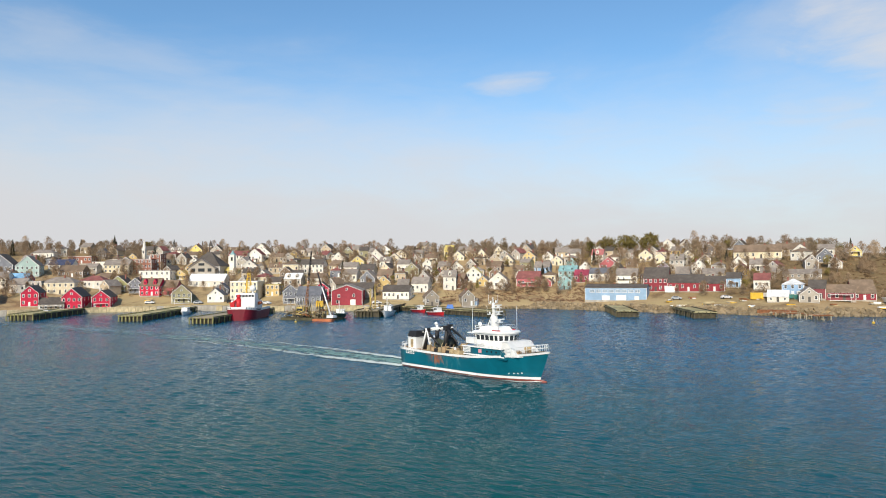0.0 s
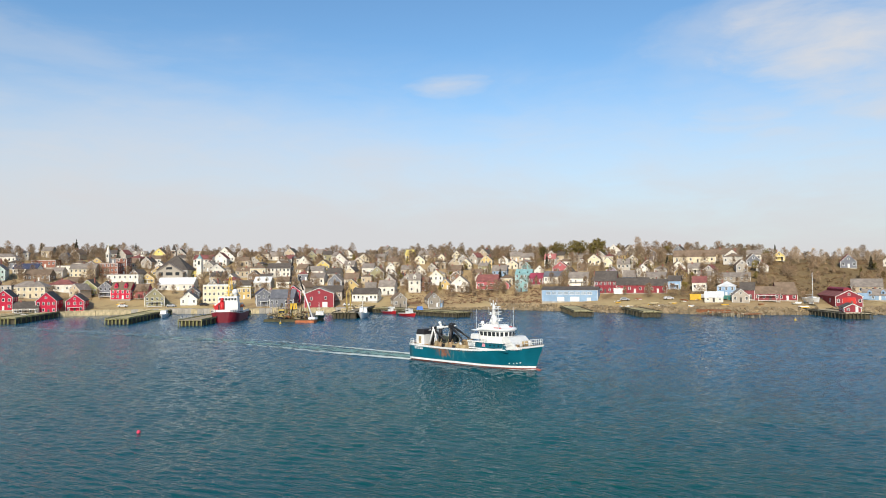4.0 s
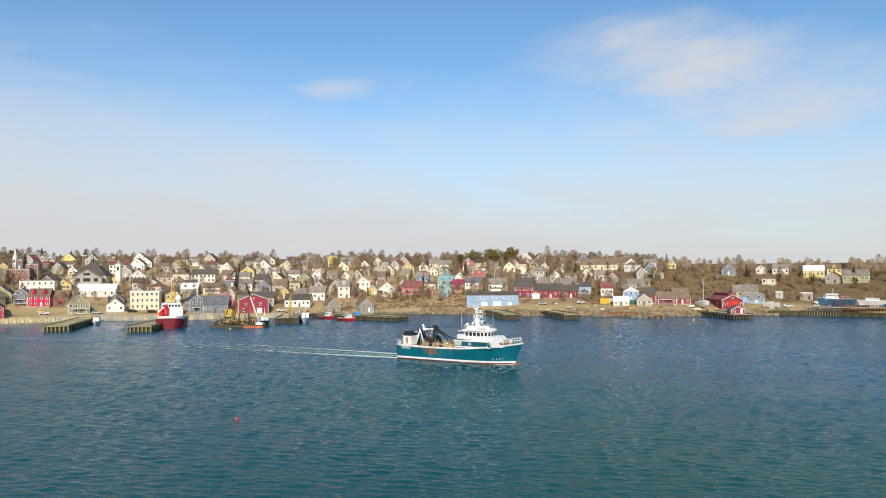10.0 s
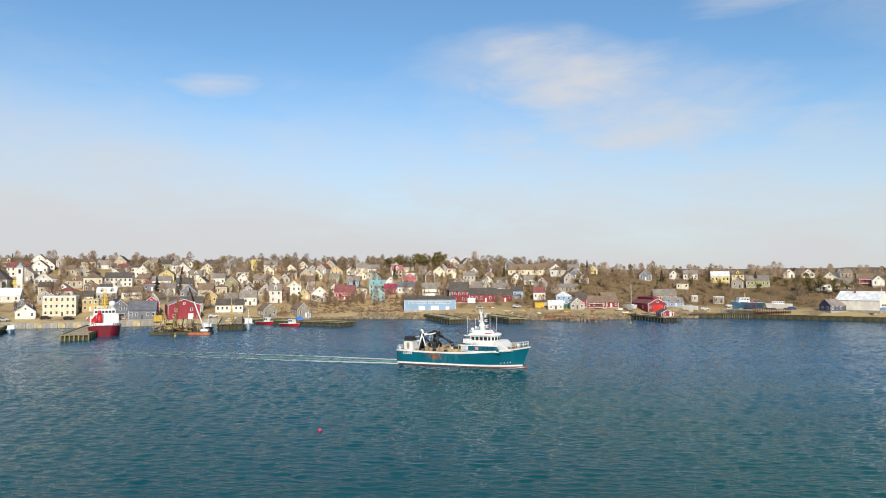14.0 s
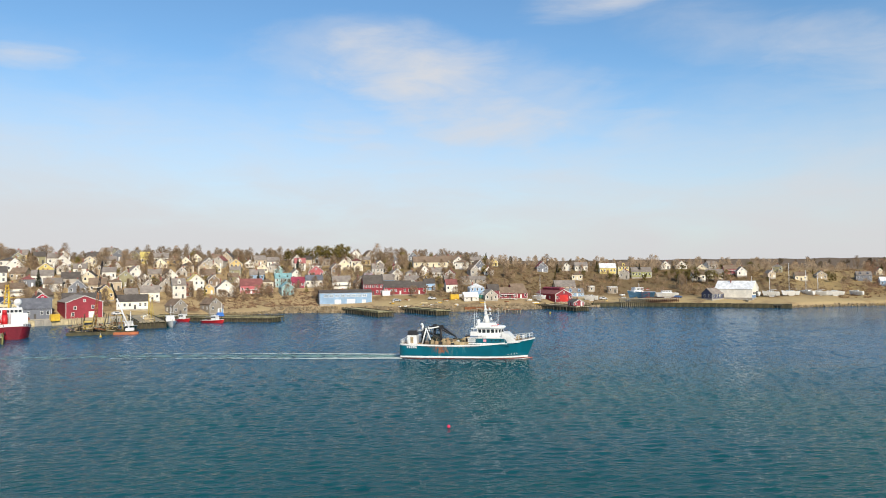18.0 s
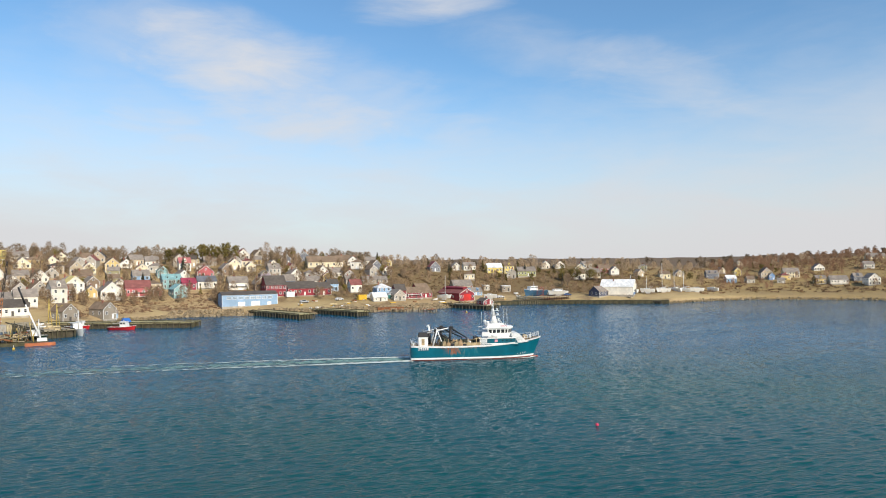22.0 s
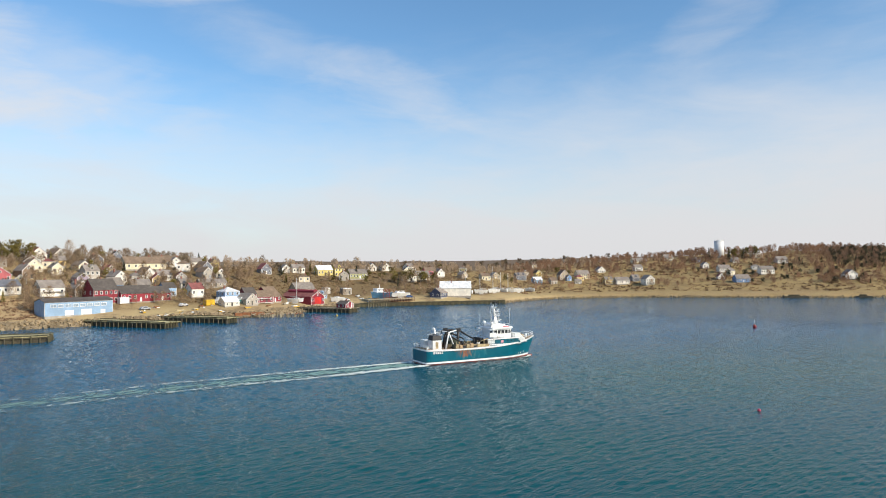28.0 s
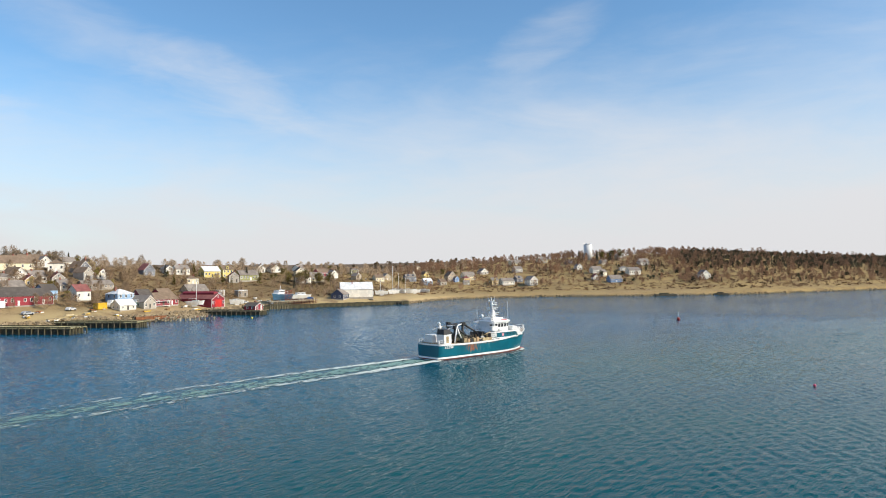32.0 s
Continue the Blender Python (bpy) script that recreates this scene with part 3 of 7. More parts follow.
house(-216.9, 238.1, 25, 11.6, 10.0, 4.5, 's', 'slate', 'slate')
house(-220.3, 249.1, 35, 7.1, 9.0, 6.0, 'g', 'red', 'charcoal')
barn = house(-203.3, 248.5, 34, 14.0, 18.0, 7.0, 'g', 'barnred', 'greyroof', pitch=0.38, wins=False)
for bx, bz in ((-3.6, 4.6), (3.2, 4.8), (0.0, 7.6), (-4.4, 2.0)):
    add_window(barn, pose(bx, -9.0, bz), bz > 7)
part("barn_door", BM(box, 1.6, 4.0, -9.08, -8.98, 0.3, 2.9), TRIM, barn, "white double door")
house(-208.7, 262.7, 23, 15.3, 9.0, 3.9, 's', 'greywood', 'charcoal')
house(-276.3, 284.5, 26, 9.0, 9.0, 4.8, 'h', 'cream', 'brownroof')
house(-263.0, 287.5, 25, 13.4, 9.0, 5.1, 's', 'white', 'charcoal')
house(-253.1, 263.1, 26, 8.9, 8.0, 4.2, 's', 'grey', 'whiteroof')
house(-244.2, 271.3, 25, 9.6, 8.0, 3.6, 's', 'white', 'brownroof')
house(-363.7, 245.5, 33, 12.6, 9.0, 8.6, 'f', 'brick', 'brick')
house(-360.7, 253.4, 33, 6.1, 9.0, 10.1, 'f', 'brick', 'brownroof')
house(-403.3, 231.5, 36, 13.6, 9.0, 4.7, 'f', 'brick', 'brownroof')
house(-389.3, 236.4, 35, 9.4, 8.0, 4.0, 'f', 'white', 'greyroof')
house(-411.5, 248.9, 35, 5.7, 7.0, 3.6, 'g', 'slate', 'slate')
house(-424.3, 219.1, 37, 13.6, 8.0, 3.7, 'h', 'white', 'greyroof')
house(-394.9, 215.8, 37, 13.0, 9.0, 2.9, 's', 'white', 'navy')
house(-379.1, 213.4, 36, 13.9, 9.0, 3.8, 's', 'brown', 'brownroof')
house(-372.8, 236.3, 34, 14.5, 8.0, 5.3, 's', 'cream', 'greyroof')
house(-385.8, 253.9, 34, 7.7, 7.0, 3.5, 'g', 'ochre', 'brownroof')
house(-367.3, 263.1, 33, 8.3, 7.0, 4.2, 's', 'cream', 'brownroof')
house(-386.3, 284.5, 32, 9.6, 7.0, 3.3, 's', 'white', 'greyroof')
house(-374.4, 291.9, 31, 8.2, 7.0, 3.7, 'g', 'yellow', 'brownroof')
house(-350.3, 303.8, 29, 9.6, 7.0, 3.3, 's', 'cream', 'brownroof')
house(-334.9, 314.8, 28, 8.9, 7.0, 3.3, 'g', 'white', 'brownroof')
house(-303.9, 299.4, 27, 8.3, 7.0, 3.5, 's', 'tan', 'brownroof')
house(-285.4, 281.1, 27, 7.8, 7.0, 3.2, 's', 'tan', 'brownroof')
house(-300.1, 310.2, 26, 7.0, 7.0, 2.8, 'g', 'ochre', 'brownroof')
house(-293.9, 318.8, 26, 7.8, 7.0, 2.8, 's', 'white', 'greyroof')
house(-262.6, 309.1, 24, 8.0, 7.0, 3.4, 'g', 'white', 'brownroof')
house(-241.3, 293.7, 24, 9.4, 8.0, 4.4, 's', 'white', 'greyroof')
house(-244.3, 321.2, 22, 8.7, 7.0, 3.7, 'g', 'white', 'brownroof')
house(-362.6, 178.4, 38, 7.4, 9.0, 4.5, 's', 'white', 'greyroof')
house(-376.3, 184.6, 38, 8.8, 9.0, 3.5, 's', 'pinkred', 'blueroof')
house(-379.5, 173.2, 39, 14.4, 9.0, 5.2, 's', 'white', 'greyroof')
house(-405.7, 188.0, 39, 13.6, 9.0, 4.9, 'g', 'slate', 'charcoal')
house(-350.9, 155.3, 51, 10.4, 16.0, 6.2, 'g', 'red', 'charcoal')
house(-192.8, 306.7, 26, 5.2, 8.0, 5.2, 'g', 'white', 'greyroof')
house(-188.5, 311.9, 7, 4.3, 7.0, 2.9, 'g', 'white', 'charcoal')
house(-184.4, 327.0, 36, 8.1, 8.0, 2.7, 'g', 'white', 'charcoal')
house(-170.4, 299.9, 24, 6.2, 9.0, 6.9, 's', 'white', 'greyroof')
house(-167.4, 305.3, 16, 5.4, 8.0, 5.0, 's', 'brick', 'brownroof')
house(-166.5, 318.5, 23, 7.8, 9.0, 5.2, 'g', 'white', 'yellowtrim')
house(-158.6, 316.0, 15, 5.5, 8.0, 3.2, 'g', 'ochre', 'greyroof')
house(-149.9, 317.1, 19, 9.5, 9.0, 4.8, 'g', 'white', 'greyroof')
house(-138.3, 330.9, 12, 11.7, 10.0, 4.5, 's', 'pinkred', 'redroof')
house(-131.4, 343.0, 11, 7.3, 8.0, 4.0, 'h', 'cream', 'brownroof')
house(-147.0, 337.8, 13, 4.3, 7.0, 3.3, 'g', 'white', 'greyroof')
house(-137.8, 348.1, 12, 8.1, 8.0, 5.8, 's', 'lightblue', 'greyroof')
house(-122.3, 348.6, 11, 9.3, 9.0, 5.3, 's', 'teal', 'teal')
house(-127.3, 367.0, 11, 5.6, 7.0, 4.2, 'g', 'teal', 'teal')
house(-118.5, 332.5, 21, 6.7, 8.0, 4.8, 'g', 'teal', 'teal')
house(-113.3, 345.6, 10, 7.2, 8.0, 3.9, 's', 'crimson', 'crimson')
house(-116.6, 359.3, 20, 6.1, 8.0, 4.1, 'g', 'white', 'greyroof')
house(-128.9, 335.9, 11, 3.9, 7.0, 2.9, 'g', 'pinkred', 'brownroof')
house(-104.3, 347.7, 9, 9.8, 9.0, 3.9, 's', 'white', 'slate')
house(-88.4, 342.4, 8, 10.2, 9.0, 4.1, 's', 'white', 'greyroof')
house(-207.7, 354.3, 17, 4.8, 8.0, 4.0, 's', 'yellow', 'yellow')
house(-208.7, 334.4, 18, 7.0, 8.0, 3.2, 's', 'cream', 'brownroof')
house(-199.8, 364.0, 16, 8.2, 8.0, 3.0, 's', 'white', 'greyroof')
house(-182.1, 357.0, 15, 7.2, 8.0, 3.2, 'g', 'cream', 'brownroof')
house(-153.6, 364.7, 13, 7.1, 8.0, 5.3, 'g', 'ochre', 'brownroof')
house(-134.0, 388.5, 11, 7.4, 8.0, 3.7, 's', 'white', 'greyroof')
house(-115.5, 378.3, 9, 6.4, 8.0, 5.0, 's', 'white', 'pinkred')
house(-104.7, 363.6, 9, 8.8, 8.0, 4.1, 'g', 'pinkred', 'redroof')
house(-88.3, 377.8, 7, 6.9, 8.0, 3.8, 'g', 'cream', 'brownroof')
house(-101.4, 388.2, 8, 7.2, 8.0, 2.9, 's', 'grey', 'greyroof')
house(-202.4, 304.6, 18, 7.8, 8.0, 4.9, 'g', 'olive', 'brownroof')
house(-214.8, 311.1, 19, 6.7, 8.0, 4.4, 's', 'white', 'greyroof')
house(-182.3, 286.2, 18, 8.5, 8.0, 4.6, 's', 'white', 'greyroof')
house(-185.8, 268.5, 19, 12.9, 9.0, 3.8, 's', 'white', 'charcoal')
house(-163.0, 268.8, 42, 6.3, 9.0, 4.6, 'g', 'greywood', 'brownroof')
house(-149.2, 280.7, 40, 5.8, 10.0, 4.6, 'g', 'greywood', 'brownroof')
house(-144.9, 281.1, 15, 3.2, 3.0, 2.4, 's', 'lightblue', 'greyroof')
house(-240.5, 312.8, 31, 6.2, 7.0, 3.4, 'g', 'white', 'redroof')
house(-246.6, 308.0, 21, 7.5, 8.0, 3.8, 'g', 'yellow', 'brownroof')
house(-231.3, 283.3, 21, 7.6, 8.0, 4.1, 's', 'white', 'greyroof')
house(-226.6, 291.5, 21, 7.8, 8.0, 4.9, 's', 'grey', 'charcoal')
house(-232.1, 314.3, 20, 6.2, 8.0, 3.4, 's', 'white', 'greyroof')
house(-212.3, 289.0, 20, 7.6, 8.0, 3.8, 's', 'tan', 'brownroof')
house(-165.0, 340.5, 14, 8.2, 8.0, 3.4, 's', 'brown', 'brownroof')
house(-164.3, 356.6, 14, 6.4, 7.0, 3.2, 'g', 'cream', 'greyroof')
house(-170.0, 380.3, 13, 6.7, 7.0, 3.0, 's', 'tan', 'brownroof')
house(-191.7, 324.9, 17, 6.8, 7.0, 3.0, 's', 'tan', 'greyroof')
house(-179.1, 338.0, 15, 5.5, 7.0, 2.8, 'g', 'grey', 'brownroof')
house(-235.9, 335.0, 19, 6.5, 7.0, 2.9, 'g', 'cream', 'brownroof')
house(-225.1, 339.4, 19, 6.5, 7.0, 2.9, 's', 'white', 'greyroof')
house(-254.3, 343.3, 20, 6.7, 7.0, 3.0, 'g', 'white', 'brownroof')
house(-180.8, 376.8, 14, 6.0, 7.0, 2.6, 'g', 'cream', 'brownroof')
house(-147.6, 379.1, 12, 5.9, 7.0, 2.9, 'g', 'white', 'brownroof')
house(-138.5, 371.7, 11, 6.4, 7.0, 3.2, 'g', 'cream', 'greyroof')
house(-70.6, 329.9, 7, 10.8, 13.0, 6.3, 's', 'barnred', 'charcoal')
house(-56.8, 328.2, 5, 15.4, 11.0, 4.2, 's', 'barnred', 'charcoal')
house(-44.8, 330.4, 4, 8.3, 10.0, 3.8, 's', 'barnred', 'charcoal')
house(-73.0, 353.3, 6, 5.2, 8.0, 4.5, 'g', 'lavender', 'greyroof')
house(-67.5, 358.4, 6, 6.5, 8.0, 5.8, 's', 'grey', 'greyroof')
house(-61.3, 342.2, 6, 6.2, 8.0, 3.7, 's', 'lightblue', 'greyroof')
house(-56.7, 353.0, 15, 6.3, 8.0, 4.4, 'g', 'white', 'greyroof')
house(-47.4, 355.3, 4, 6.0, 8.0, 4.4, 'h', 'grey', 'greyroof')
house(-39.8, 362.2, 13, 7.0, 8.0, 3.8, 'g', 'white', 'brownroof')
house(-30.7, 363.0, 3, 7.3, 8.0, 3.2, 's', 'white', 'greyroof')
house(-48.4, 346.1, 4, 9.9, 8.0, 2.8, 's', 'cream', 'greyroof')
house(-38.0, 337.2, 4, 6.0, 8.0, 4.2, 's', 'lightblue', 'charcoal')
house(-25.7, 333.3, 2, 6.4, 8.0, 4.4, 's', 'white', 'redroof')
house(-33.5, 385.0, 3, 22.0, 9.0, 3.6, 's', 'cream', 'brownroof')
house(-17.4, 393.3, 1, 14.7, 9.0, 3.0, 's', 'tan', 'brownroof')
house(-14.1, 390.4, 1, 7.3, 7.0, 2.7, 'g', 'white', 'greyroof')
house(-2.6, 388.2, 0, 7.2, 8.0, 3.3, 's', 'white', 'greyroof')
house(10.1, 390.1, -1, 5.5, 8.0, 2.9, 'g', 'yellow', 'brownroof')
house(-12.4, 321.9, 1, 7.8, 10.0, 5.0, 'h', 'lightblue', 'whiteroof')
house(-6.8, 314.1, 11, 7.0, 12.0, 3.2, 'g', 'grey', 'greyroof')
house(-17.2, 311.2, 2, 7.6, 7.0, 2.4, 's', 'white', 'whiteroof')
house(-3.2, 318.2, 0, 6.0, 8.0, 4.4, 's', 'maroon', 'charcoal')
house(5.1, 319.6, -0, 10.3, 9.0, 3.3, 's', 'maroon', 'brownroof')
house(46.8, 345.1, -4, 12.2, 9.0, 3.0, 's', 'tan', 'greyroof')
house(49.3, 333.5, -4, 10.2, 7.0, 2.4, 's', 'lightblue', 'greyroof')
house(63.9, 346.5, -6, 3.3, 5.0, 3.3, 'f', 'grey', 'whiteroof')
house(-25.0, 349.3, 2, 6.1, 8.0, 2.7, 's', 'grey', 'greyroof')
house(-10.6, 346.0, 1, 14.9, 6.0, 2.4, 's', 'greywood', 'greyroof')
house(90.2, 390.5, -12, 10.6, 9.0, 4.2, 's', 'yellow', 'whiteroof')
house(100.4, 388.3, -13, 6.8, 8.0, 5.7, 's', 'yellow', 'brownroof')
house(108.9, 378.5, -13, 12.6, 8.0, 3.7, 's', 'moss', 'greyroof')
house(73.4, 395.6, -11, 8.4, 8.0, 3.8, 's', 'white', 'greyroof')
house(62.1, 392.2, -10, 5.3, 7.0, 3.4, 'g', 'white', 'greyroof')
house(139.0, 359.3, -16, 7.9, 8.0, 3.9, 's', 'white', 'brownroof')
house(150.3, 359.1, -17, 9.3, 8.0, 3.2, 's', 'cream', 'greyroof')
house(166.4, 369.7, -17, 8.1, 8.0, 3.3, 's', 'pinkred', 'brownroof')
house(170.1, 362.4, -18, 5.8, 7.0, 3.3, 'g', 'white', 'greyroof')
house(143.5, 392.1, -15, 6.9, 7.0, 3.1, 'g', 'white', 'brownroof')
house(127, 314, 18, 14.0, 8.0, 3.0, 's', 'navy', 'greyroof')
house(133.5, 395.6, -15, 6.2, 7.0, 3.1, 'g', 'white', 'greyroof')
house(76.6, 344.3, -12, 5.5, 5.0, 3.7, 'f', 'greywood', 'whiteroof')
house(199.7, 343.4, -24, 8.0, 8.0, 4.0, 's', 'cream', 'brownroof')
house(220.1, 352.3, -24, 7.4, 8.0, 3.7, 'g', 'tan', 'greyroof')
house(249.3, 350.2, -26, 10.1, 8.0, 4.6, 's', 'slate', 'greyroof')
house(279.3, 355.9, -27, 5.7, 8.0, 4.8, 'g', 'yellow', 'brownroof')
house(254.5, 336.8, -27, 8.3, 8.0, 3.7, 's', 'lightblue', 'whiteroof')
house(265.9, 329.6, -28, 6.2, 8.0, 3.7, 's', 'grey', 'brownroof')
house(285.8, 333.9, -28, 9.3, 9.0, 5.9, 'g', 'tan', 'brownroof')
house(285.5, 328.4, -29, 4.2, 7.0, 4.6, 'g', 'blue', 'greyroof')
house(302.9, 326.8, -29, 12.6, 9.0, 5.1, 's', 'cream', 'greyroof')
house(301.9, 300.8, -31, 8.0, 8.0, 4.4, 's', 'ochre', 'greyroof')
house(310.0, 293.0, -31, 13.5, 9.0, 3.6, 's', 'white', 'greyroof')
house(324.7, 289.4, -32, 6.8, 8.0, 3.6, 's', 'slate', 'greyroof')
house(319.2, 274.0, -23, 9.3, 9.0, 5.8, 'g', 'white', 'greyroof')
house(336.8, 330.8, -31, 8.7, 8.0, 3.1, 'g', 'white', 'greyroof')
house(395.8, 325.0, -33, 15.4, 9.0, 2.7, 's', 'cream', 'greyroof')
house(391.9, 235.5, -42, 10.8, 10.0, 3.9, 's', 'white', 'greyroof')
house(398.2, 255.2, -41, 6.1, 8.0, 4.1, 'g', 'white', 'greyroof')
house(364.9, 210.1, -43, 12.5, 10.0, 3.7, 's', 'blue', 'greyroof')
house(400.4, 204.7, -44, 12.6, 10.0, 4.8, 's', 'white', 'greyroof')
house(417.1, 149.0, -47, 9.9, 10.0, 4.7, 'g', 'white', 'greyroof')
house(458.3, 233.5, -43, 9.7, 10.0, 3.8, 's', 'cream', 'whiteroof')
house(442.5, 207.3, -44, 10.3, 10.0, 3.6, 's', 'white', 'greyroof')
house(427.9, 240.6, -42, 6.2, 9.0, 3.1, 's', 'white', 'greyroof')
house(418.9, 303.9, -39, 9.8, 9.0, 3.3, 's', 'cream', 'greyroof')
house(362.1, 307.9, -37, 8.1, 9.0, 4.0, 's', 'white', 'greyroof')


# ======== the trawler ========
def teal_hull():
    m = paint("teal_hull_paint", (0.002, 0.115, 0.165), 0.35, 0.14, 1.5, 0.3, 0.08, dirt=(0.02, 0.07, 0.09))
    n = Net(m.node_tree)
    b = m.node_tree.nodes["Principled BSDF"]
    old = b.inputs["Base Color"].links[0].from_socket
    co = n.node("ShaderNodeTexCoord").outputs["Object"]
    sep = n.node("ShaderNodeSeparateXYZ")
    n.put(sep.inputs[0], co)
    x, z = sep.outputs[0], sep.outputs[2]
    runs = n.noise(n.scaled(co, 1.1, 0.2, 0.30), 1.0, 6, 0.65, 0.6)
    zone = n.math("MULTIPLY", n.ramp(x, 7.0, 9.0), n.math("SUBTRACT", 1.0, n.ramp(x, 10.0, 13.5)))
    zone = n.math("MULTIPLY", zone, n.math("MULTIPLY", n.ramp(z, 0.9, 1.8), n.math("SUBTRACT", 1.0, n.ramp(z, 3.0, 3.4))))
    c = n.mix(n.math("MULTIPLY", n.ramp(n.math("ADD", runs, n.math("MULTIPLY", zone, 0.12)), 0.52, 0.68), zone, True), old, (0.30, 0.085, 0.02, 1))
    lip = n.math("MULTIPLY", n.math("MULTIPLY", n.ramp(x, 5.0, 8.0), n.math("SUBTRACT", 1.0, n.ramp(x, 15.0, 19.0))), n.ramp(n.math("ADD", z, n.math("MULTIPLY", n.math("SUBTRACT", runs, 0.5), 2.2)), 2.65, 3.2))
    c = n.mix(n.math("MULTIPLY", lip, 0.75), c, (0.20, 0.09, 0.035, 1))
    zone2 = n.math("MULTIPLY", n.ramp(x, 8.0, 10.0), n.math("SUBTRACT", 1.0, n.ramp(x, 15.0, 16.5)))
    c = n.mix(n.math("MULTIPLY", n.math("MULTIPLY", zone2, n.ramp(runs, 0.5, 0.65)), 0.45), c, (0.10, 0.30, 0.32, 1))
    n.put(b.inputs["Base Color"], c)
    return m


HULL_TEAL = teal_hull()
SHIPWHITE = paint("ship_white", (0.80, 0.80, 0.78), 0.4, 0.08, 2, 0.5, 0.06, dirt=(0.45, 0.33, 0.2))
BOTTOM_RED = paint("antifouling_red", (0.28, 0.07, 0.05), 0.6, 0.25, 2, 0.5, 0.1)
SHIPBLACK = paint("black_gear_paint", (0.022, 0.022, 0.025), 0.5, 0.3, 3, 0.6, 0.15)
BEIGE = paint("beige_gear", (0.42, 0.32, 0.18), 0.8, 0.35, 2.5, 0.6, 0.3)
DECKTAN = paint("worn_deck", (0.40, 0.27, 0.15), 0.85, 0.35, 2, 0.4, 0.3)
SHIPRED = paint("signal_red", (0.52, 0.02, 0.025), 0.4, 0.15, 2, 0.5, 0.06)
SHIPYELLOW = paint("crane_yellow", (0.78, 0.50, 0.05), 0.45, 0.2, 2, 0.5, 0.1, dirt=(0.3, 0.16, 0.05))
GREENHULL = paint("dark_green_hull", (0.02, 0.055, 0.035), 0.45, 0.25, 2, 0.5, 0.1)
NET = paint("green_black_net", (0.05, 0.06, 0.045), 0.9, 0.3, 6, 1.0, 0.8)


def hull_strip(bm, half, x_end, zlo, zhi, n=36, mi=0):
    """Both sides and the transom of a hull between two heights; half(x, z) gives the half breadth."""
    rows = []
    for zf in (zlo, zhi):
        row = []
        for i in range(n + 1):
            k = 1 - (1 - i / n) ** 1.6
            z0 = zf(k)
            x = x_end(z0) * k
            row.append((x, half(x, z0), z0))
        rows.append(row)
    for sgn in (-1, 1):
        a = [bm.verts.new((x, sgn * h, z)) for x, h, z in rows[0]]
        b = [bm.verts.new((x, sgn * h, z)) for x, h, z in rows[1]]
        for i in range(n):
            q = (a[i], a[i + 1], b[i + 1], b[i])
            f = bm.faces.new(q if sgn < 0 else q[::-1])
            f.smooth, f.material_index = True, mi
        if sgn < 0:
            t = (a[0], b[0])
        else:
            bm.faces.new((t[0], t[1], b[0], a[0])).material_index = mi


def hull_cap(bm, half, x_end, zf, n=36, mi=0, inset=0.0):
    """A deck plate at the height zf."""
    left, right = [], []
    for i in range(n + 1):
        k = 1 - (1 - i / n) ** 1.6
        z = zf(k)
        x = (x_end(z) - inset) * k
        h = max(half(x, z) - inset, 0.0)
        left.append(bm.verts.new((x, h, z)))
        right.append(bm.verts.new((x, -h - 0.001, z)))
    for i in range(n):
        bm.faces.new((right[i], right[i + 1], left[i + 1], left[i])).material_index = mi


def rail(bm, pts, h=1.0, r=0.035, mid=True):
    """A row of stanchions with hand rails along the points."""
    for a in pts:
        rod(bm, a, (a[0], a[1], a[2] + h), r, n=4)
    for a, b in zip(pts, pts[1:]):
        for k in (h, h * 0.5) if mid else (h,):
            rod(bm, (a[0], a[1], a[2] + k), (b[0], b[1], b[2] + k), r, n=4)


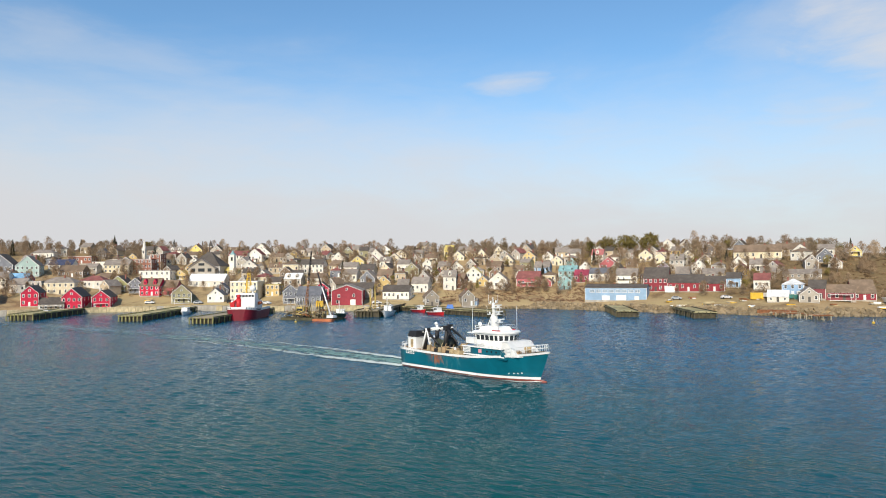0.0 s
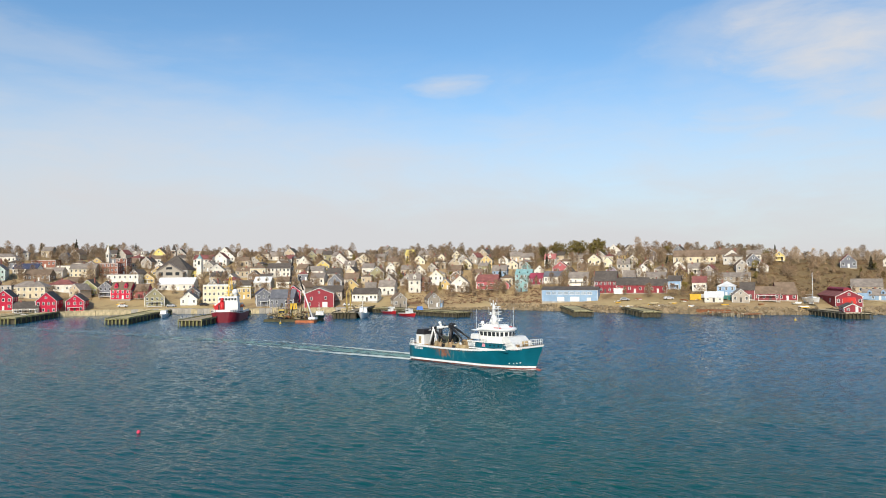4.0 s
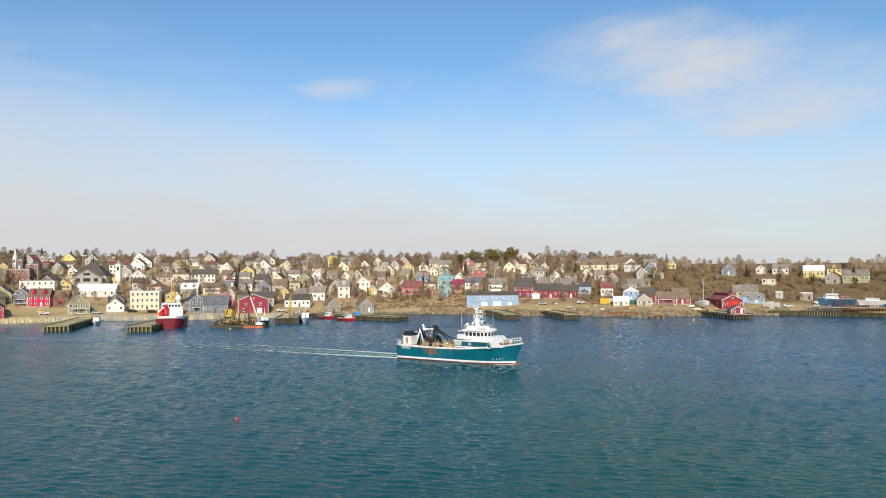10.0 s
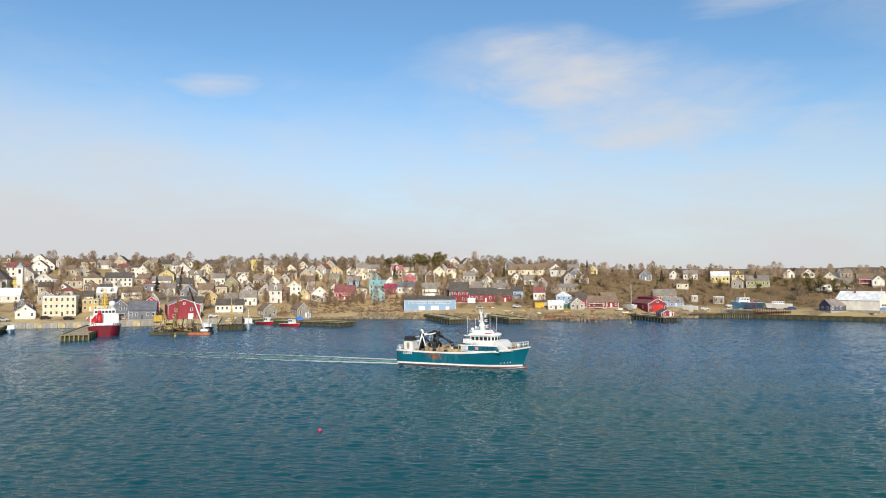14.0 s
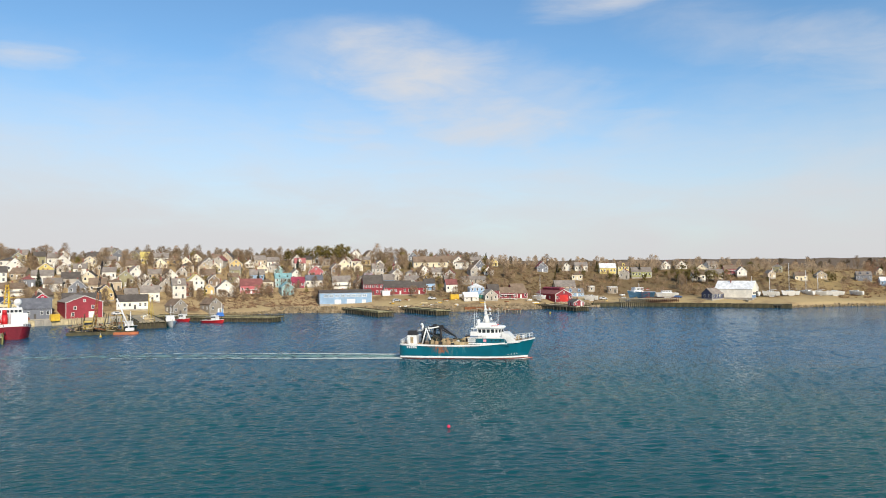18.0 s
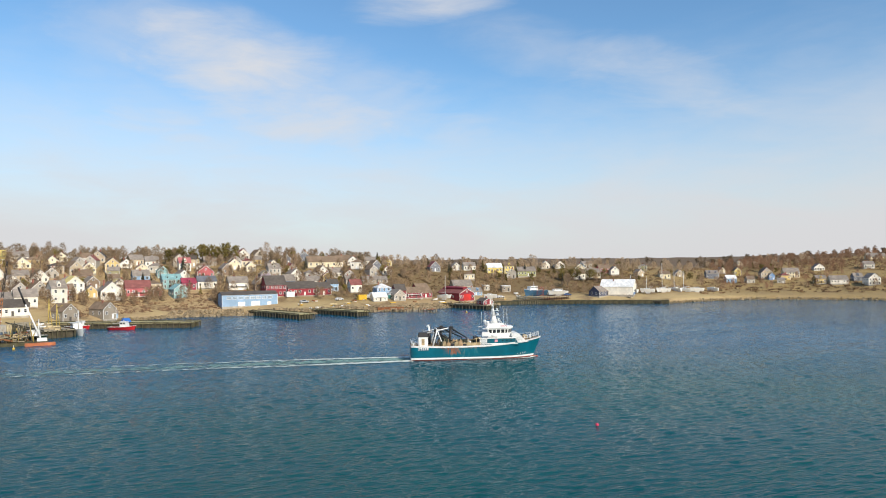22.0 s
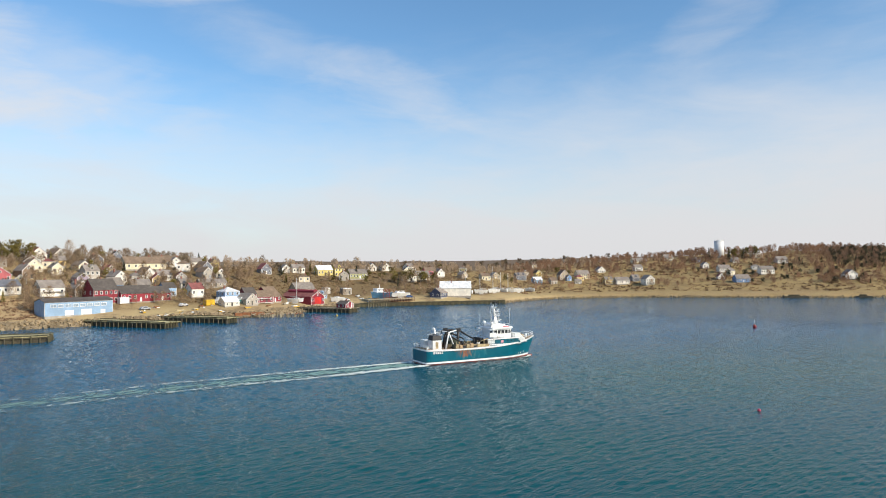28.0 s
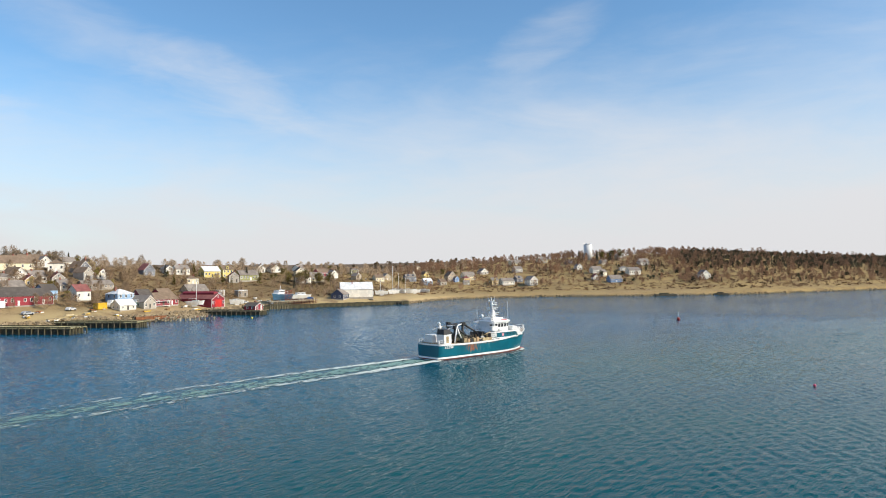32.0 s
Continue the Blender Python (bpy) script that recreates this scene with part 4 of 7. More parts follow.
def build_trawler():
    ship = thing("trawler", pose(-62.8, 102.04, 0, 0, 0, -14.9) @ Matrix.Diagonal((0.957, 0.932, 0.932, 1)), "teal and white steel fishing trawler with rust stains, under way", "ship")

    def x_end(z):
        return 29.5 + 2.0 * max(0, min(z, 5.2)) / 5.0

    def half(x, z):
        run = 9.5 + 3.5 * (1 - max(0, min(z, 5)) / 5)
        u = max(0.0, min(1.0, (x_end(z) - x) / run))
        stern = 1 - 0.06 * max(0, 1 - x / 5) ** 2
        return 3.85 * (1 - (1 - u) ** 2.3) * stern * (0.93 + 0.07 * max(0, min(z, 3)) / 3)

    def sheer(k):
        return 3.45 - 0.25 * math.sin(min(k / 0.7, 1) * math.pi) + 1.35 * max(0, (k - 0.55) / 0.45) ** 1.8

    def level(v):
        return lambda k: v + 0.9 * max(0, k - 0.8) ** 2

    bm = bmesh.new()
    hull_strip(bm, half, x_end, level(0.68), lambda k: sheer(k) - 0.2)
    part("hull", bm, HULL_TEAL, ship, "teal painted hull with rust runs")
    bm = bmesh.new()
    hull_strip(bm, half, x_end, level(0.28), level(0.68))
    part("boot_stripe", bm, SHIPWHITE, ship, "white waterline stripe")
    bm = bmesh.new()
    hull_strip(bm, lambda x, z: half(x, z) * (0.98 if z > -0.5 else 0.7), x_end, lambda k: -1.4, level(0.28))
    part("hull_bottom", bm, BOTTOM_RED, ship, "dull red underwater hull")
    bm = bmesh.new()
    hull_strip(bm, lambda x, z: half(x, z) + 0.09, lambda z: x_end(z) + 0.1, lambda k: sheer(k) - 0.2, lambda k: sheer(k) + 0.16)
    hull_cap(bm, lambda x, z: half(x, z) + 0.09, lambda z: x_end(z) + 0.1, lambda k: sheer(k) + 0.16)
    part("rub_rail", bm, SHIPWHITE, ship, "white rail line")
    bm = bmesh.new()
    hull_cap(bm, half, x_end, lambda k: sheer(k) + 0.175, inset=0.22)
    part("deck", bm, DECKTAN, ship, "worn brown deck")
    # bulbous foot at the stem
    bm = bmesh.new()
    rod(bm, (28.3, 0, -0.2), (30.8, 0, 0.0), 0.55, 0.25, 8)
    part("bulb", bm, BOTTOM_RED, ship)
    # stern bulwark and rails
    bm = bmesh.new()
    rail(bm, [(0.25, -3.3 + 0.83 * i, 3.55) for i in range(9)], 1.0)
    rail(bm, [(0.25 + 0.9 * i, -3.5, 3.5) for i in range(3)], 1.0)
    rail(bm, [(0.25 + 0.9 * i, 3.5, 3.5) for i in range(8)], 1.0)
    part("stern_rail", bm, SHIPWHITE, ship)
    for sx, sy in ((0.6, -3.0), (0.7, 2.6)):
        bm = bmesh.new()
        rod(bm, (sx, sy, 3.5), (sx, sy, 4.1), 0.25, 0.2, 8)
        rod(bm, (sx, sy, 4.1), (sx, sy, 4.2), 0.34, n=8)
        part("bollard", bm, SHIPWHITE, ship)
    # aft winch house
    bm = bmesh.new()
    box(bm, 1.8, 4.0, -3.3, -0.9, 3.3, 5.5)
    box(bm, 1.7, 4.1, -3.4, -0.8, 5.5, 5.6)
    house_a = part("aft_house", bm, SHIPWHITE, ship, "white aft deck house")
    part("aft_house_door", BM(box, 2.5, 3.2, -3.34, -3.28, 3.7, 5.2), BEIGE, house_a)
    bm = bmesh.new()
    box(bm, 1.75, 4.05, -3.35, -0.85, 5.6, 6.7, 0, 0.22)
    part("net_hopper", bm, SHIPBLACK, ship, "black hopper on the aft house")
    bm = bmesh.new()
    box(bm, 1.8, 4.3, 0.9, 3.3, 3.3, 5.3)
    part("aft_locker", bm, SHIPWHITE, ship)
    bm = bmesh.new()
    rod(bm, (4.6, 1.4, 5.3), (4.6, 1.4, 7.6), 0.28, 0.24, 8)
    rod(bm, (4.6, 1.4, 7.6), (4.2, 1.4, 8.0), 0.3, 0.3, 8)
    part("vent_funnel", bm, SHIPWHITE, ship)
    bm = bmesh.new()
    rod(bm, (4.6, 1.4, 3.4), (4.6, 1.4, 6.6), 0.42, 0.4, 10)
    part("funnel", bm, SHIPBLACK, ship)
    # stern gantry: two legs and a beam, white boom, black derricks
    for y in (-3.0, 3.0):
        bm = bmesh.new()
        rod(bm, (5.2, y, 3.4), (6.2, y * 0.9, 7.2), 0.2, 0.16)
        rod(bm, (7.6, y, 3.4), (6.2, y * 0.9, 7.2), 0.16, 0.14)
        part("gantry_leg", bm, SHIPWHITE, ship)
    part("gantry_beam", BM(rod, (6.2, -2.9, 7.2), (6.2, 2.9, 7.2), 0.2), SHIPWHITE, ship)
    part("boom", BM(rod, (3.0, -1.6, 6.2), (9.0, -1.2, 7.5), 0.17, 0.13), SHIPWHITE, ship, "white cargo boom")
    bm = bmesh.new()
    rod(bm, (3.2, 2.2, 6.4), (8.6, 1.6, 7.4), 0.15, 0.12)
    part("boom", bm, SHIPWHITE, ship)
    for y0, xa, za, xb, zb in ((-2.4, 5.4, 3.4, 6.0, 6.9), (1.8, 7.2, 3.4, 7.6, 7.4), (-1.0, 9.2, 3.4, 9.6, 7.4)):
        bm = bmesh.new()
        rod(bm, (xa, y0, za), (xb, y0, zb), 0.38, 0.28, 8)
        box(bm, xb - 0.45, xb + 0.45, y0 - 0.4, y0 + 0.4, zb - 0.3, zb + 0.5)
        part("crane_post", bm, SHIPBLACK, ship, "black deck crane post")
    for a, b in (((6.0, -2.4, 6.8), (9.6, -2.9, 4.6)), ((9.6, -1.0, 7.5), (13.2, -2.0, 5.2)), ((7.6, 1.8, 7.3), (12.4, 1.4, 5.0)), ((9.0, 0.4, 7.5), (6.0, 0.6, 7.3))):
        bm = bmesh.new()
        rod(bm, a, b, 0.26, 0.16)
        mid = [(p + q) / 2 for p, q in zip(a, b)]
        rod(bm, (a[0], a[1], a[2] - 0.9), mid, 0.1, 0.08)
        rod(bm, b, (b[0] + 0.15, b[1], b[2] - 0.7), 0.12, 0.1)
        part("crane_arm", bm, SHIPBLACK, ship, "black folding crane arm")
    bm = bmesh.new()
    rod(bm, (8.2, -1.6, 4.4), (8.2, 1.8, 4.4), 0.85, n=12)
    rod(bm, (8.2, -1.75, 4.4), (8.2, -1.6, 4.4), 1.15, n=12)
    rod(bm, (8.2, 1.8, 4.4), (8.2, 1.95, 4.4), 1.15, n=12)
    part("net_drum", bm, NET, ship, "net drum wound with dark net")
    rng = random.Random(3)
    for i in range(40):
        x, y = rng.uniform(6.8, 16.2), rng.uniform(-3.2, 3.0)
        w, d, h = rng.uniform(0.4, 1.1), rng.uniform(0.4, 1.0), rng.uniform(0.4, 1.15)
        bm = bmesh.new()
        v = box(bm, -w / 2, w / 2, -d / 2, d / 2, 0, h, 0, rng.uniform(0, 0.14))
        bmesh.ops.bevel(bm, geom=list(bm.edges), offset=0.05, segments=1, affect="EDGES")
        part(rng.choice(("fish_box", "gear_bundle", "coil")), bm, rng.choice((BEIGE, BEIGE, SHIPWHITE, DECKTAN, NET, RUST, SHIPBLACK)), ship, at=pose(x, y, 3.36, 0, 0, rng.uniform(0, 90)))
    for i in range(7):
        bm = bmesh.new()
        x = 7.4 + 0.95 * i
        box(bm, x, x + 0.85, -3.85, -3.2, 3.45, 3.9 + rng.uniform(-0.2, 0.6), 0, 0.05)
        rod(bm, (x + 0.1, -3.7, 3.2), (x + 0.5, -3.1, 5.0), 0.06, n=4)
        part("dredge_rack", bm, (BEIGE, DECKTAN, SHIPBLACK)[i % 3], ship, "worn dredge rack over the rail")
    for a, b in (((6.2, -2.0, 7.2), (3.0, -2.6, 6.7)), ((9.6, -1.0, 7.9), (16.5, -1.0, 8.2)), ((6.2, 2.0, 7.2), (16.5, 1.2, 8.2)), ((7.6, 1.8, 7.8), (0.6, 2.4, 4.6)), ((19.9, 0, 12.3), (28.8, 0, 5.4))):
        part("wire", BM(rod, a, b, 0.018, n=3), SHIPBLACK, ship)
    for y in (-3.55, 3.55):
        bm = bmesh.new()
        box(bm, 8.8, 16.4, y - 0.06, y + 0.06, 3.25, 4.1)
        part("bulwark", bm, BEIGE, ship, "buff inner bulwark")
    bm = bmesh.new()
    rod(bm, (15.4, -2.9, 3.3), (15.4, -2.9, 5.2), 0.1)
    rod(bm, (14.2, -2.9, 4.6), (16.6, -2.9, 5.3), 0.12)
    part("davit", bm, BEIGE, ship)
    # forward house: teal lower tier, white slope, white wheelhouse
    bm = bmesh.new()
    prism(bm, [(16.0, 3.3), (25.6, 3.3), (24.6, 4.95), (16.0, 4.95)], -3.55, 3.55)
    part("lower_house", bm, HULL_TEAL, ship, "teal lower deck house")
    part("house_stripe", BM(box, 16.3, 25.2, -3.62, 3.62, 3.62, 3.82), SHIPWHITE, ship)
    part("house_sign", BM(box, 16.2, 17.9, -3.6, -3.56, 4.0, 4.85), SHIPWHITE, ship, "white panel with grey lettering bars")
    for i in range(3):
        part("sign_bar", BM(box, 16.35, 17.75, -3.62, -3.601, 4.1 + 0.26 * i, 4.22 + 0.26 * i), paint("sign_grey", (0.3, 0.34, 0.36)), ship)
    part("house_panel", BM(box, 19.7, 20.4, -3.6, -3.56, 4.1, 4.7), paint("pink_panel", (0.7, 0.3, 0.33)), ship)
    for i in range(3):
        bm = bmesh.new()
        rod(bm, (21.6 + 1.0 * i, -3.52, 4.45), (21.6 + 1.0 * i, -3.6, 4.45), 0.17, n=10)
        part("porthole", bm, GLASS, ship)
    bm = bmesh.new()
    prism(bm, [(24.0, 3.9), (27.6, 3.9), (25.4, 6.1), (24.0, 6.1)], -3.0, 3.0)
    part("house_front", bm, SHIPWHITE, ship, "white sloping house front")
    bm = bmesh.new()
    box(bm, 16.0, 24.9, -3.7, 3.7, 4.95, 5.1)
    part("boat_deck", bm, SHIPWHITE, ship)
    bm = bmesh.new()
    rail(bm, [(18.8 + 0.75 * i, -3.6, 5.1) for i in range(9)], 0.9)
    rail(bm, [(18.8 + 0.75 * i, 3.6, 5.1) for i in range(9)], 0.9)
    part("boat_deck_rail", bm, SHIPWHITE, ship)
    # wheelhouse: square aft, rounded forward, its window band leaning out under a crowned roof
    def plan(grow):
        pts = [(18.3 - grow, -2.55 - grow), (22.3, -2.55 - grow)]
        for i in range(1, 8):
            u = math.pi * (i / 8 - 0.5)
            pts.append((22.3 + (1.95 + grow) * math.cos(u), (2.55 + grow) * math.sin(u)))
        return pts + [(22.3, 2.55 + grow), (18.3 - grow, 2.55 + grow)]

    def tiers(bm, steps):
        """Stacks the plan at heights, each with its own growth."""
        rings = [[bm.verts.new((x, y, z)) for x, y in plan(g)] for z, g in steps]
        for lo, hi in zip(rings, rings[1:]):
            for i in range(len(lo)):
                j = (i + 1) % len(lo)
                bm.faces.new((lo[i], lo[j], hi[j], hi[i]))
        bm.faces.new(rings[0][::-1])
        bm.faces.new(rings[-1])

    wh = part("wheelhouse", BM(tiers, ((5.0, 0.0), (6.05, 0.0), (7.3, 0.16))), SHIPWHITE, ship, "white wheelhouse with a rounded front and a band of dark windows")
    pl = plan(0.0)
    for i in list(range(1, 9)) + [0, 9]:
        (ax, ay), (bx, by) = pl[i], pl[i + 1]
        n = 4 if i in (0, 9) else 1
        ang = math.degrees(math.atan2(by - ay, bx - ax))
        length = math.hypot(bx - ax, by - ay)
        for k in range(n):
            w = length / n - 0.26
            u = (k + 0.5) / n
            pm = pose(ax + (bx - ax) * u, ay + (by - ay) * u, 6.2, 0, 0, ang) @ pose(0, -0.035, 0, 6.2)
            part("wheelhouse_window", BM(box, -w / 2, w / 2, -0.035, 0.03, 0.0, 0.82), GLASS, wh, at=pm)
    part("wheelhouse_roof", BM(tiers, ((7.3, 0.42), (7.52, 0.48), (7.7, 0.25))), SHIPWHITE, ship, "white overhanging wheelhouse roof")
    bm = bmesh.new()
    box(bm, 18.1, 22.6, -1.7, 1.7, 7.7, 8.35, 0, 0.35)
    part("roof_house", bm, SHIPWHITE, ship)
    for y in (-1.9, 1.9):
        part("roof_stripe", BM(box, 21.4, 23.0, y - 0.1, y + 0.1, 7.71, 7.86), SHIPRED, ship, "red locker on the wheelhouse roof")
    for sgn in (-1, 1):
        part("roof_rail", BM(rail, [(18.0 + 0.9 * i, 2.5 * sgn, 7.7) for i in range(6)], 0.8, 0.03), SHIPWHITE, ship)
    part("roof_rail", BM(rail, [(18.1, -2.5 + 0.83 * i, 7.7) for i in range(7)], 0.8, 0.03), SHIPWHITE, ship)
    # bridge wings with screens, abaft the windows
    for sgn in (-1, 1):
        bm = bmesh.new()
        box(bm, 16.7, 18.6, sgn * 2.9 - 0.55, sgn * 2.9 + 0.55, 5.5, 6.5, 0, 0.04)
        box(bm, 16.9, 18.4, sgn * 2.9 - 0.45, sgn * 2.9 + 0.45, 7.2, 7.36)
        part("bridge_wing", bm, SHIPWHITE, ship)
    part("wing_door", BM(box, 18.2, 18.3, -1.9, -1.0, 5.3, 7.1), DARKDOOR, wh)
    # stepped mast with platforms, radars and a fork of aerials
    bm = bmesh.new()
    rod(bm, (20.3, 0, 8.2), (20.1, 0, 10.2), 0.78, 0.5, 10)
    rod(bm, (20.1, 0, 10.2), (19.9, 0, 12.3), 0.36, 0.26, 8)
    rod(bm, (19.9, 0, 12.3), (19.8, 0, 13.2), 0.12, 0.08, 6)
    for sgn in (-1, 1):
        rod(bm, (19.3, sgn * 0.9, 8.2), (20.0, sgn * 0.25, 10.6), 0.1, 0.08, 5)
    mast = part("mast", bm, SHIPWHITE, ship, "white stepped mast with radars")
    for z, x0, w in ((9.0, 20.4, 2.3), (10.3, 20.2, 2.0), (11.4, 20.1, 1.5)):
        bm = bmesh.new()
        box(bm, x0 - 0.2, x0 + 1.25, -0.5, 0.5, z, z + 0.1)
        rod(bm, (x0 + 0.85, 0, z + 0.1), (x0 + 0.85, 0, z + 0.42), 0.22, 0.18, 8)
        box(bm, x0 + 0.72, x0 + 0.98, -w / 2, w / 2, z + 0.42, z + 0.6)
        part("radar", bm, SHIPWHITE, mast, "white radar scanner on its platform")
    for z, w in ((10.35, 1.5), (12.2, 1.1)):
        part("yard", BM(rod, (19.9, -w, z), (19.9, w, z), 0.06, 0.06, 5), SHIPWHITE, mast)
        for sgn in (-1, 1):
            part("aerial", BM(rod, (19.9, sgn * w, z), (19.9, sgn * w * 1.08, z + 1.5), 0.05, 0.03, 4), SHIPWHITE, mast)
            bm = bmesh.new()
            rod(bm, (19.9, sgn * w * 0.6, z), (19.9, sgn * w * 0.6, z + 0.45), 0.16, 0.14, 8)
            part("lamp", bm, SHIPWHITE, mast)
    for x, y, z, r in ((18.2, 1.6, 8.75, 0.42), (18.4, -1.7, 8.7, 0.36)):
        bm = bmesh.new()
        bmesh.ops.create_uvsphere(bm, u_segments=10, v_segments=7, radius=r, matrix=Matrix.Translation((x, y, z)))
        rod(bm, (x, y, z - r - 0.4), (x, y, z - r * 0.7), 0.12, n=6)
        part("radome", bm, SHIPWHITE, ship)
    for x, y, h in ((17.6, -2.7, 3.9), (22.9, -2.5, 4.6), (22.9, 2.5, 4.2), (17.6, 2.7, 3.4)):
        part("antenna", BM(rod, (x, y, 7.6), (x, y, 7.6 + h), 0.05, 0.025, 5), SHIPWHITE, ship)
    for y in (-3.2, 3.2):
        bm = bmesh.new()
        rod(bm, (19.0, y, 5.45), (20.3, y, 5.45), 0.32, n=10)
        part("life_raft", bm, SHIPWHITE, ship)
    bm = bmesh.new()
    box(bm, 15.2, 16.0, -1.5, 1.5, 3.3, 5.3)
    part("exhaust_casing", bm, SHIPBLACK, ship)
    # foredeck
    bm = bmesh.new()
    pts = []
    for i in range(9):
        x = 24.6 + 0.8 * i
        pts.append((x, -max(half(x, 4.8) - 0.1, 0.05), sheer(x / 31) + 0.17))
    rail(bm, pts, 1.05, 0.045)
    rail(bm, [(x, -y, z) for x, y, z in pts], 1.05, 0.045)
    part("bow_rail", bm, SHIPWHITE, ship, "white bow rail")
    bm = bmesh.new()
    rod(bm, (27.6, -0.9, 5.1), (27.6, 0.9, 5.1), 0.42, n=10)
    box(bm, 27.1, 28.1, -0.5, 0.5, 4.3, 5.0)
    part("anchor_winch", bm, BEIGE, ship)
    bm = bmesh.new()
    rod(bm, (28.8, -0.6, 4.5), (28.8, -0.6, 5.5), 0.3, 0.3, 8)
    part("capstan", bm, SHIPWHITE, ship)
    bm = bmesh.new()
    rod(bm, (26.6, -2.0, 4.4), (27.2, -2.0, 4.5), 0.5, 0.5, 10)
    part("rope_coil", bm, DECKTAN, ship)
    # names, as plain bars
    for x0, x1, z0, z1 in ((25.9, 26.9, 3.75, 3.93), (27.1, 28.1, 3.85, 4.03)):
        bm = bmesh.new()
        for k in range(4):
            a, b = x0 + (x1 - x0) * k / 4, x0 + (x1 - x0) * (k + 0.7) / 4
            v = [bm.verts.new((x, -half(x, z) - 0.03, z)) for x, z in ((a, z0), (b, z0), (b, z1), (a, z1))]
            bm.faces.new(v)
        part("name_bar", bm, SHIPWHITE, ship, "white lettering bars")
    for z in (2.55, 2.85):
        bm = bmesh.new()
        for k in range(5):
            a = 1.7 + 0.5 * k
            v = [bm.verts.new((x, -half(x, zz) - 0.04, zz)) for x, zz in ((a, z), (a + 0.38, z), (a + 0.38, z + 0.2), (a, z + 0.2))]
            bm.faces.new(v)
        part("name_bar", bm, SHIPWHITE, ship, "white lettering bars")
    for x, z in ((25.2, 1.0), (26.0, 1.05), (26.6, 1.1), (27.2, 1.2)):
        bm = bmesh.new()
        v = [bm.verts.new((xx, -half(xx, zz) - 0.03, zz)) for xx, zz in ((x, z), (x + 0.2, z), (x + 0.2, z + 0.2), (x, z + 0.2))]
        bm.faces.new(v)
        part("draught_mark", bm, SHIPWHITE, ship)


build_trawler()


# ======== foam of the wake ========
def foam_mat(name, cover, rgb, old=False):
    m = bpy.data.materials.new(name)
    m.use_nodes = True
    n = Net(m.node_tree)
    b = m.node_tree.nodes["Principled BSDF"]
    b.inputs["Base Color"].default_value = rgb + (1,)
    b.inputs["Roughness"].default_value = 0.7
    co = n.node("ShaderNodeTexCoord")
    uv = co.outputs["UV"]
    sep = n.node("ShaderNodeSeparateXYZ")
    n.put(sep.inputs[0], uv)
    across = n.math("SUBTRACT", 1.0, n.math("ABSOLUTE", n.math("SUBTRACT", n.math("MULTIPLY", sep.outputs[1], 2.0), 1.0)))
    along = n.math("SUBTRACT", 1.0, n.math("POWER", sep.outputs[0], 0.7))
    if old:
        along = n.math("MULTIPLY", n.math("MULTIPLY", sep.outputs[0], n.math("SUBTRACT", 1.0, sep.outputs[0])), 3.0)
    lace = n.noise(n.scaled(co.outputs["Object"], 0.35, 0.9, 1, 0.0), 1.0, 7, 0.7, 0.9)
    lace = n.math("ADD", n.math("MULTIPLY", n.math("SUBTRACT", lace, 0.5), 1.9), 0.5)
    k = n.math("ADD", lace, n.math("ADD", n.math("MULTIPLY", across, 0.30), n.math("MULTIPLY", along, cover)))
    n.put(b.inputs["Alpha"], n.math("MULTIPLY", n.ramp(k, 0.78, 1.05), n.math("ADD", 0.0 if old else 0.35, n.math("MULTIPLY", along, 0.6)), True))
    return m


def foam(name, pts, w0, w1, mat, label, z=0.02):
    """A ribbon of foam along the points, from width w0 to w1."""
    me = bpy.data.meshes.new(name)
    verts, faces, uvs = [], [], []
    P = []
    for (ax, ay), (bx, by) in zip(pts, pts[1:]):
        for i in range(12):
            P.append(Vector((ax + (bx - ax) * i / 12, ay + (by - ay) * i / 12, 0)))
    P.append(Vector((*pts[-1], 0)))
    for i, p in enumerate(P):
        d = (P[min(i + 1, len(P) - 1)] - P[max(i - 1, 0)]).normalized()
        s = Vector((-d.y, d.x, 0)) * (w0 + (w1 - w0) * i / (len(P) - 1)) / 2
        s *= 1 + 0.3 * noise.noise(p * 0.2)
        verts += [p + s + Vector((0, 0, z)), p - s + Vector((0, 0, z))]
        uvs.append(i / (len(P) - 1))
    for i in range(len(P) - 1):
        faces.append((2 * i, 2 * i + 2, 2 * i + 3, 2 * i + 1))
    me.from_pydata(verts, [], faces)
    lay = me.uv_layers.new()
    for li, lp in enumerate(me.loops):
        lay.data[li].uv = (uvs[lp.vertex_index // 2], lp.vertex_index % 2)
    me.materials.append(mat)
    tagged(new(name, me), label, "foam", kind="stuff")


FOAM = foam_mat("white_foam", 0.56, (0.84, 0.87, 0.78))
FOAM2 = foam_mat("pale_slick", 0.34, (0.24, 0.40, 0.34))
foam("wake_foam", [(-63.2, 98.9), (-84, 101.8), (-108, 106.5), (-150, 112)], 2.2, 4.2, FOAM, "white foam line trailing from the ship", 0.09)
foam("wake_foam", [(-61.8, 105.4), (-84, 111.0), (-110, 116.5), (-148, 121)], 1.7, 3.8, FOAM, "white foam line trailing from the ship", 0.09)
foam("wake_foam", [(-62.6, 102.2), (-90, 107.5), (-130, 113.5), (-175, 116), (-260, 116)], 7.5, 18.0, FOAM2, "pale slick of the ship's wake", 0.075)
foam("bow_foam", [(-35.2, 94.6), (-37.0, 92.9), (-41.3, 92.8), (-52, 95.4), (-63.5, 98.5)], 0.9, 0.7, FOAM, "white foam along the ship's waterline", 0.10)
foam("bow_foam", [(-35.2, 94.6), (-36.0, 96.2), (-40, 99.6), (-50, 102.4)], 0.9, 0.7, FOAM, "white foam along the ship's waterline", 0.10)
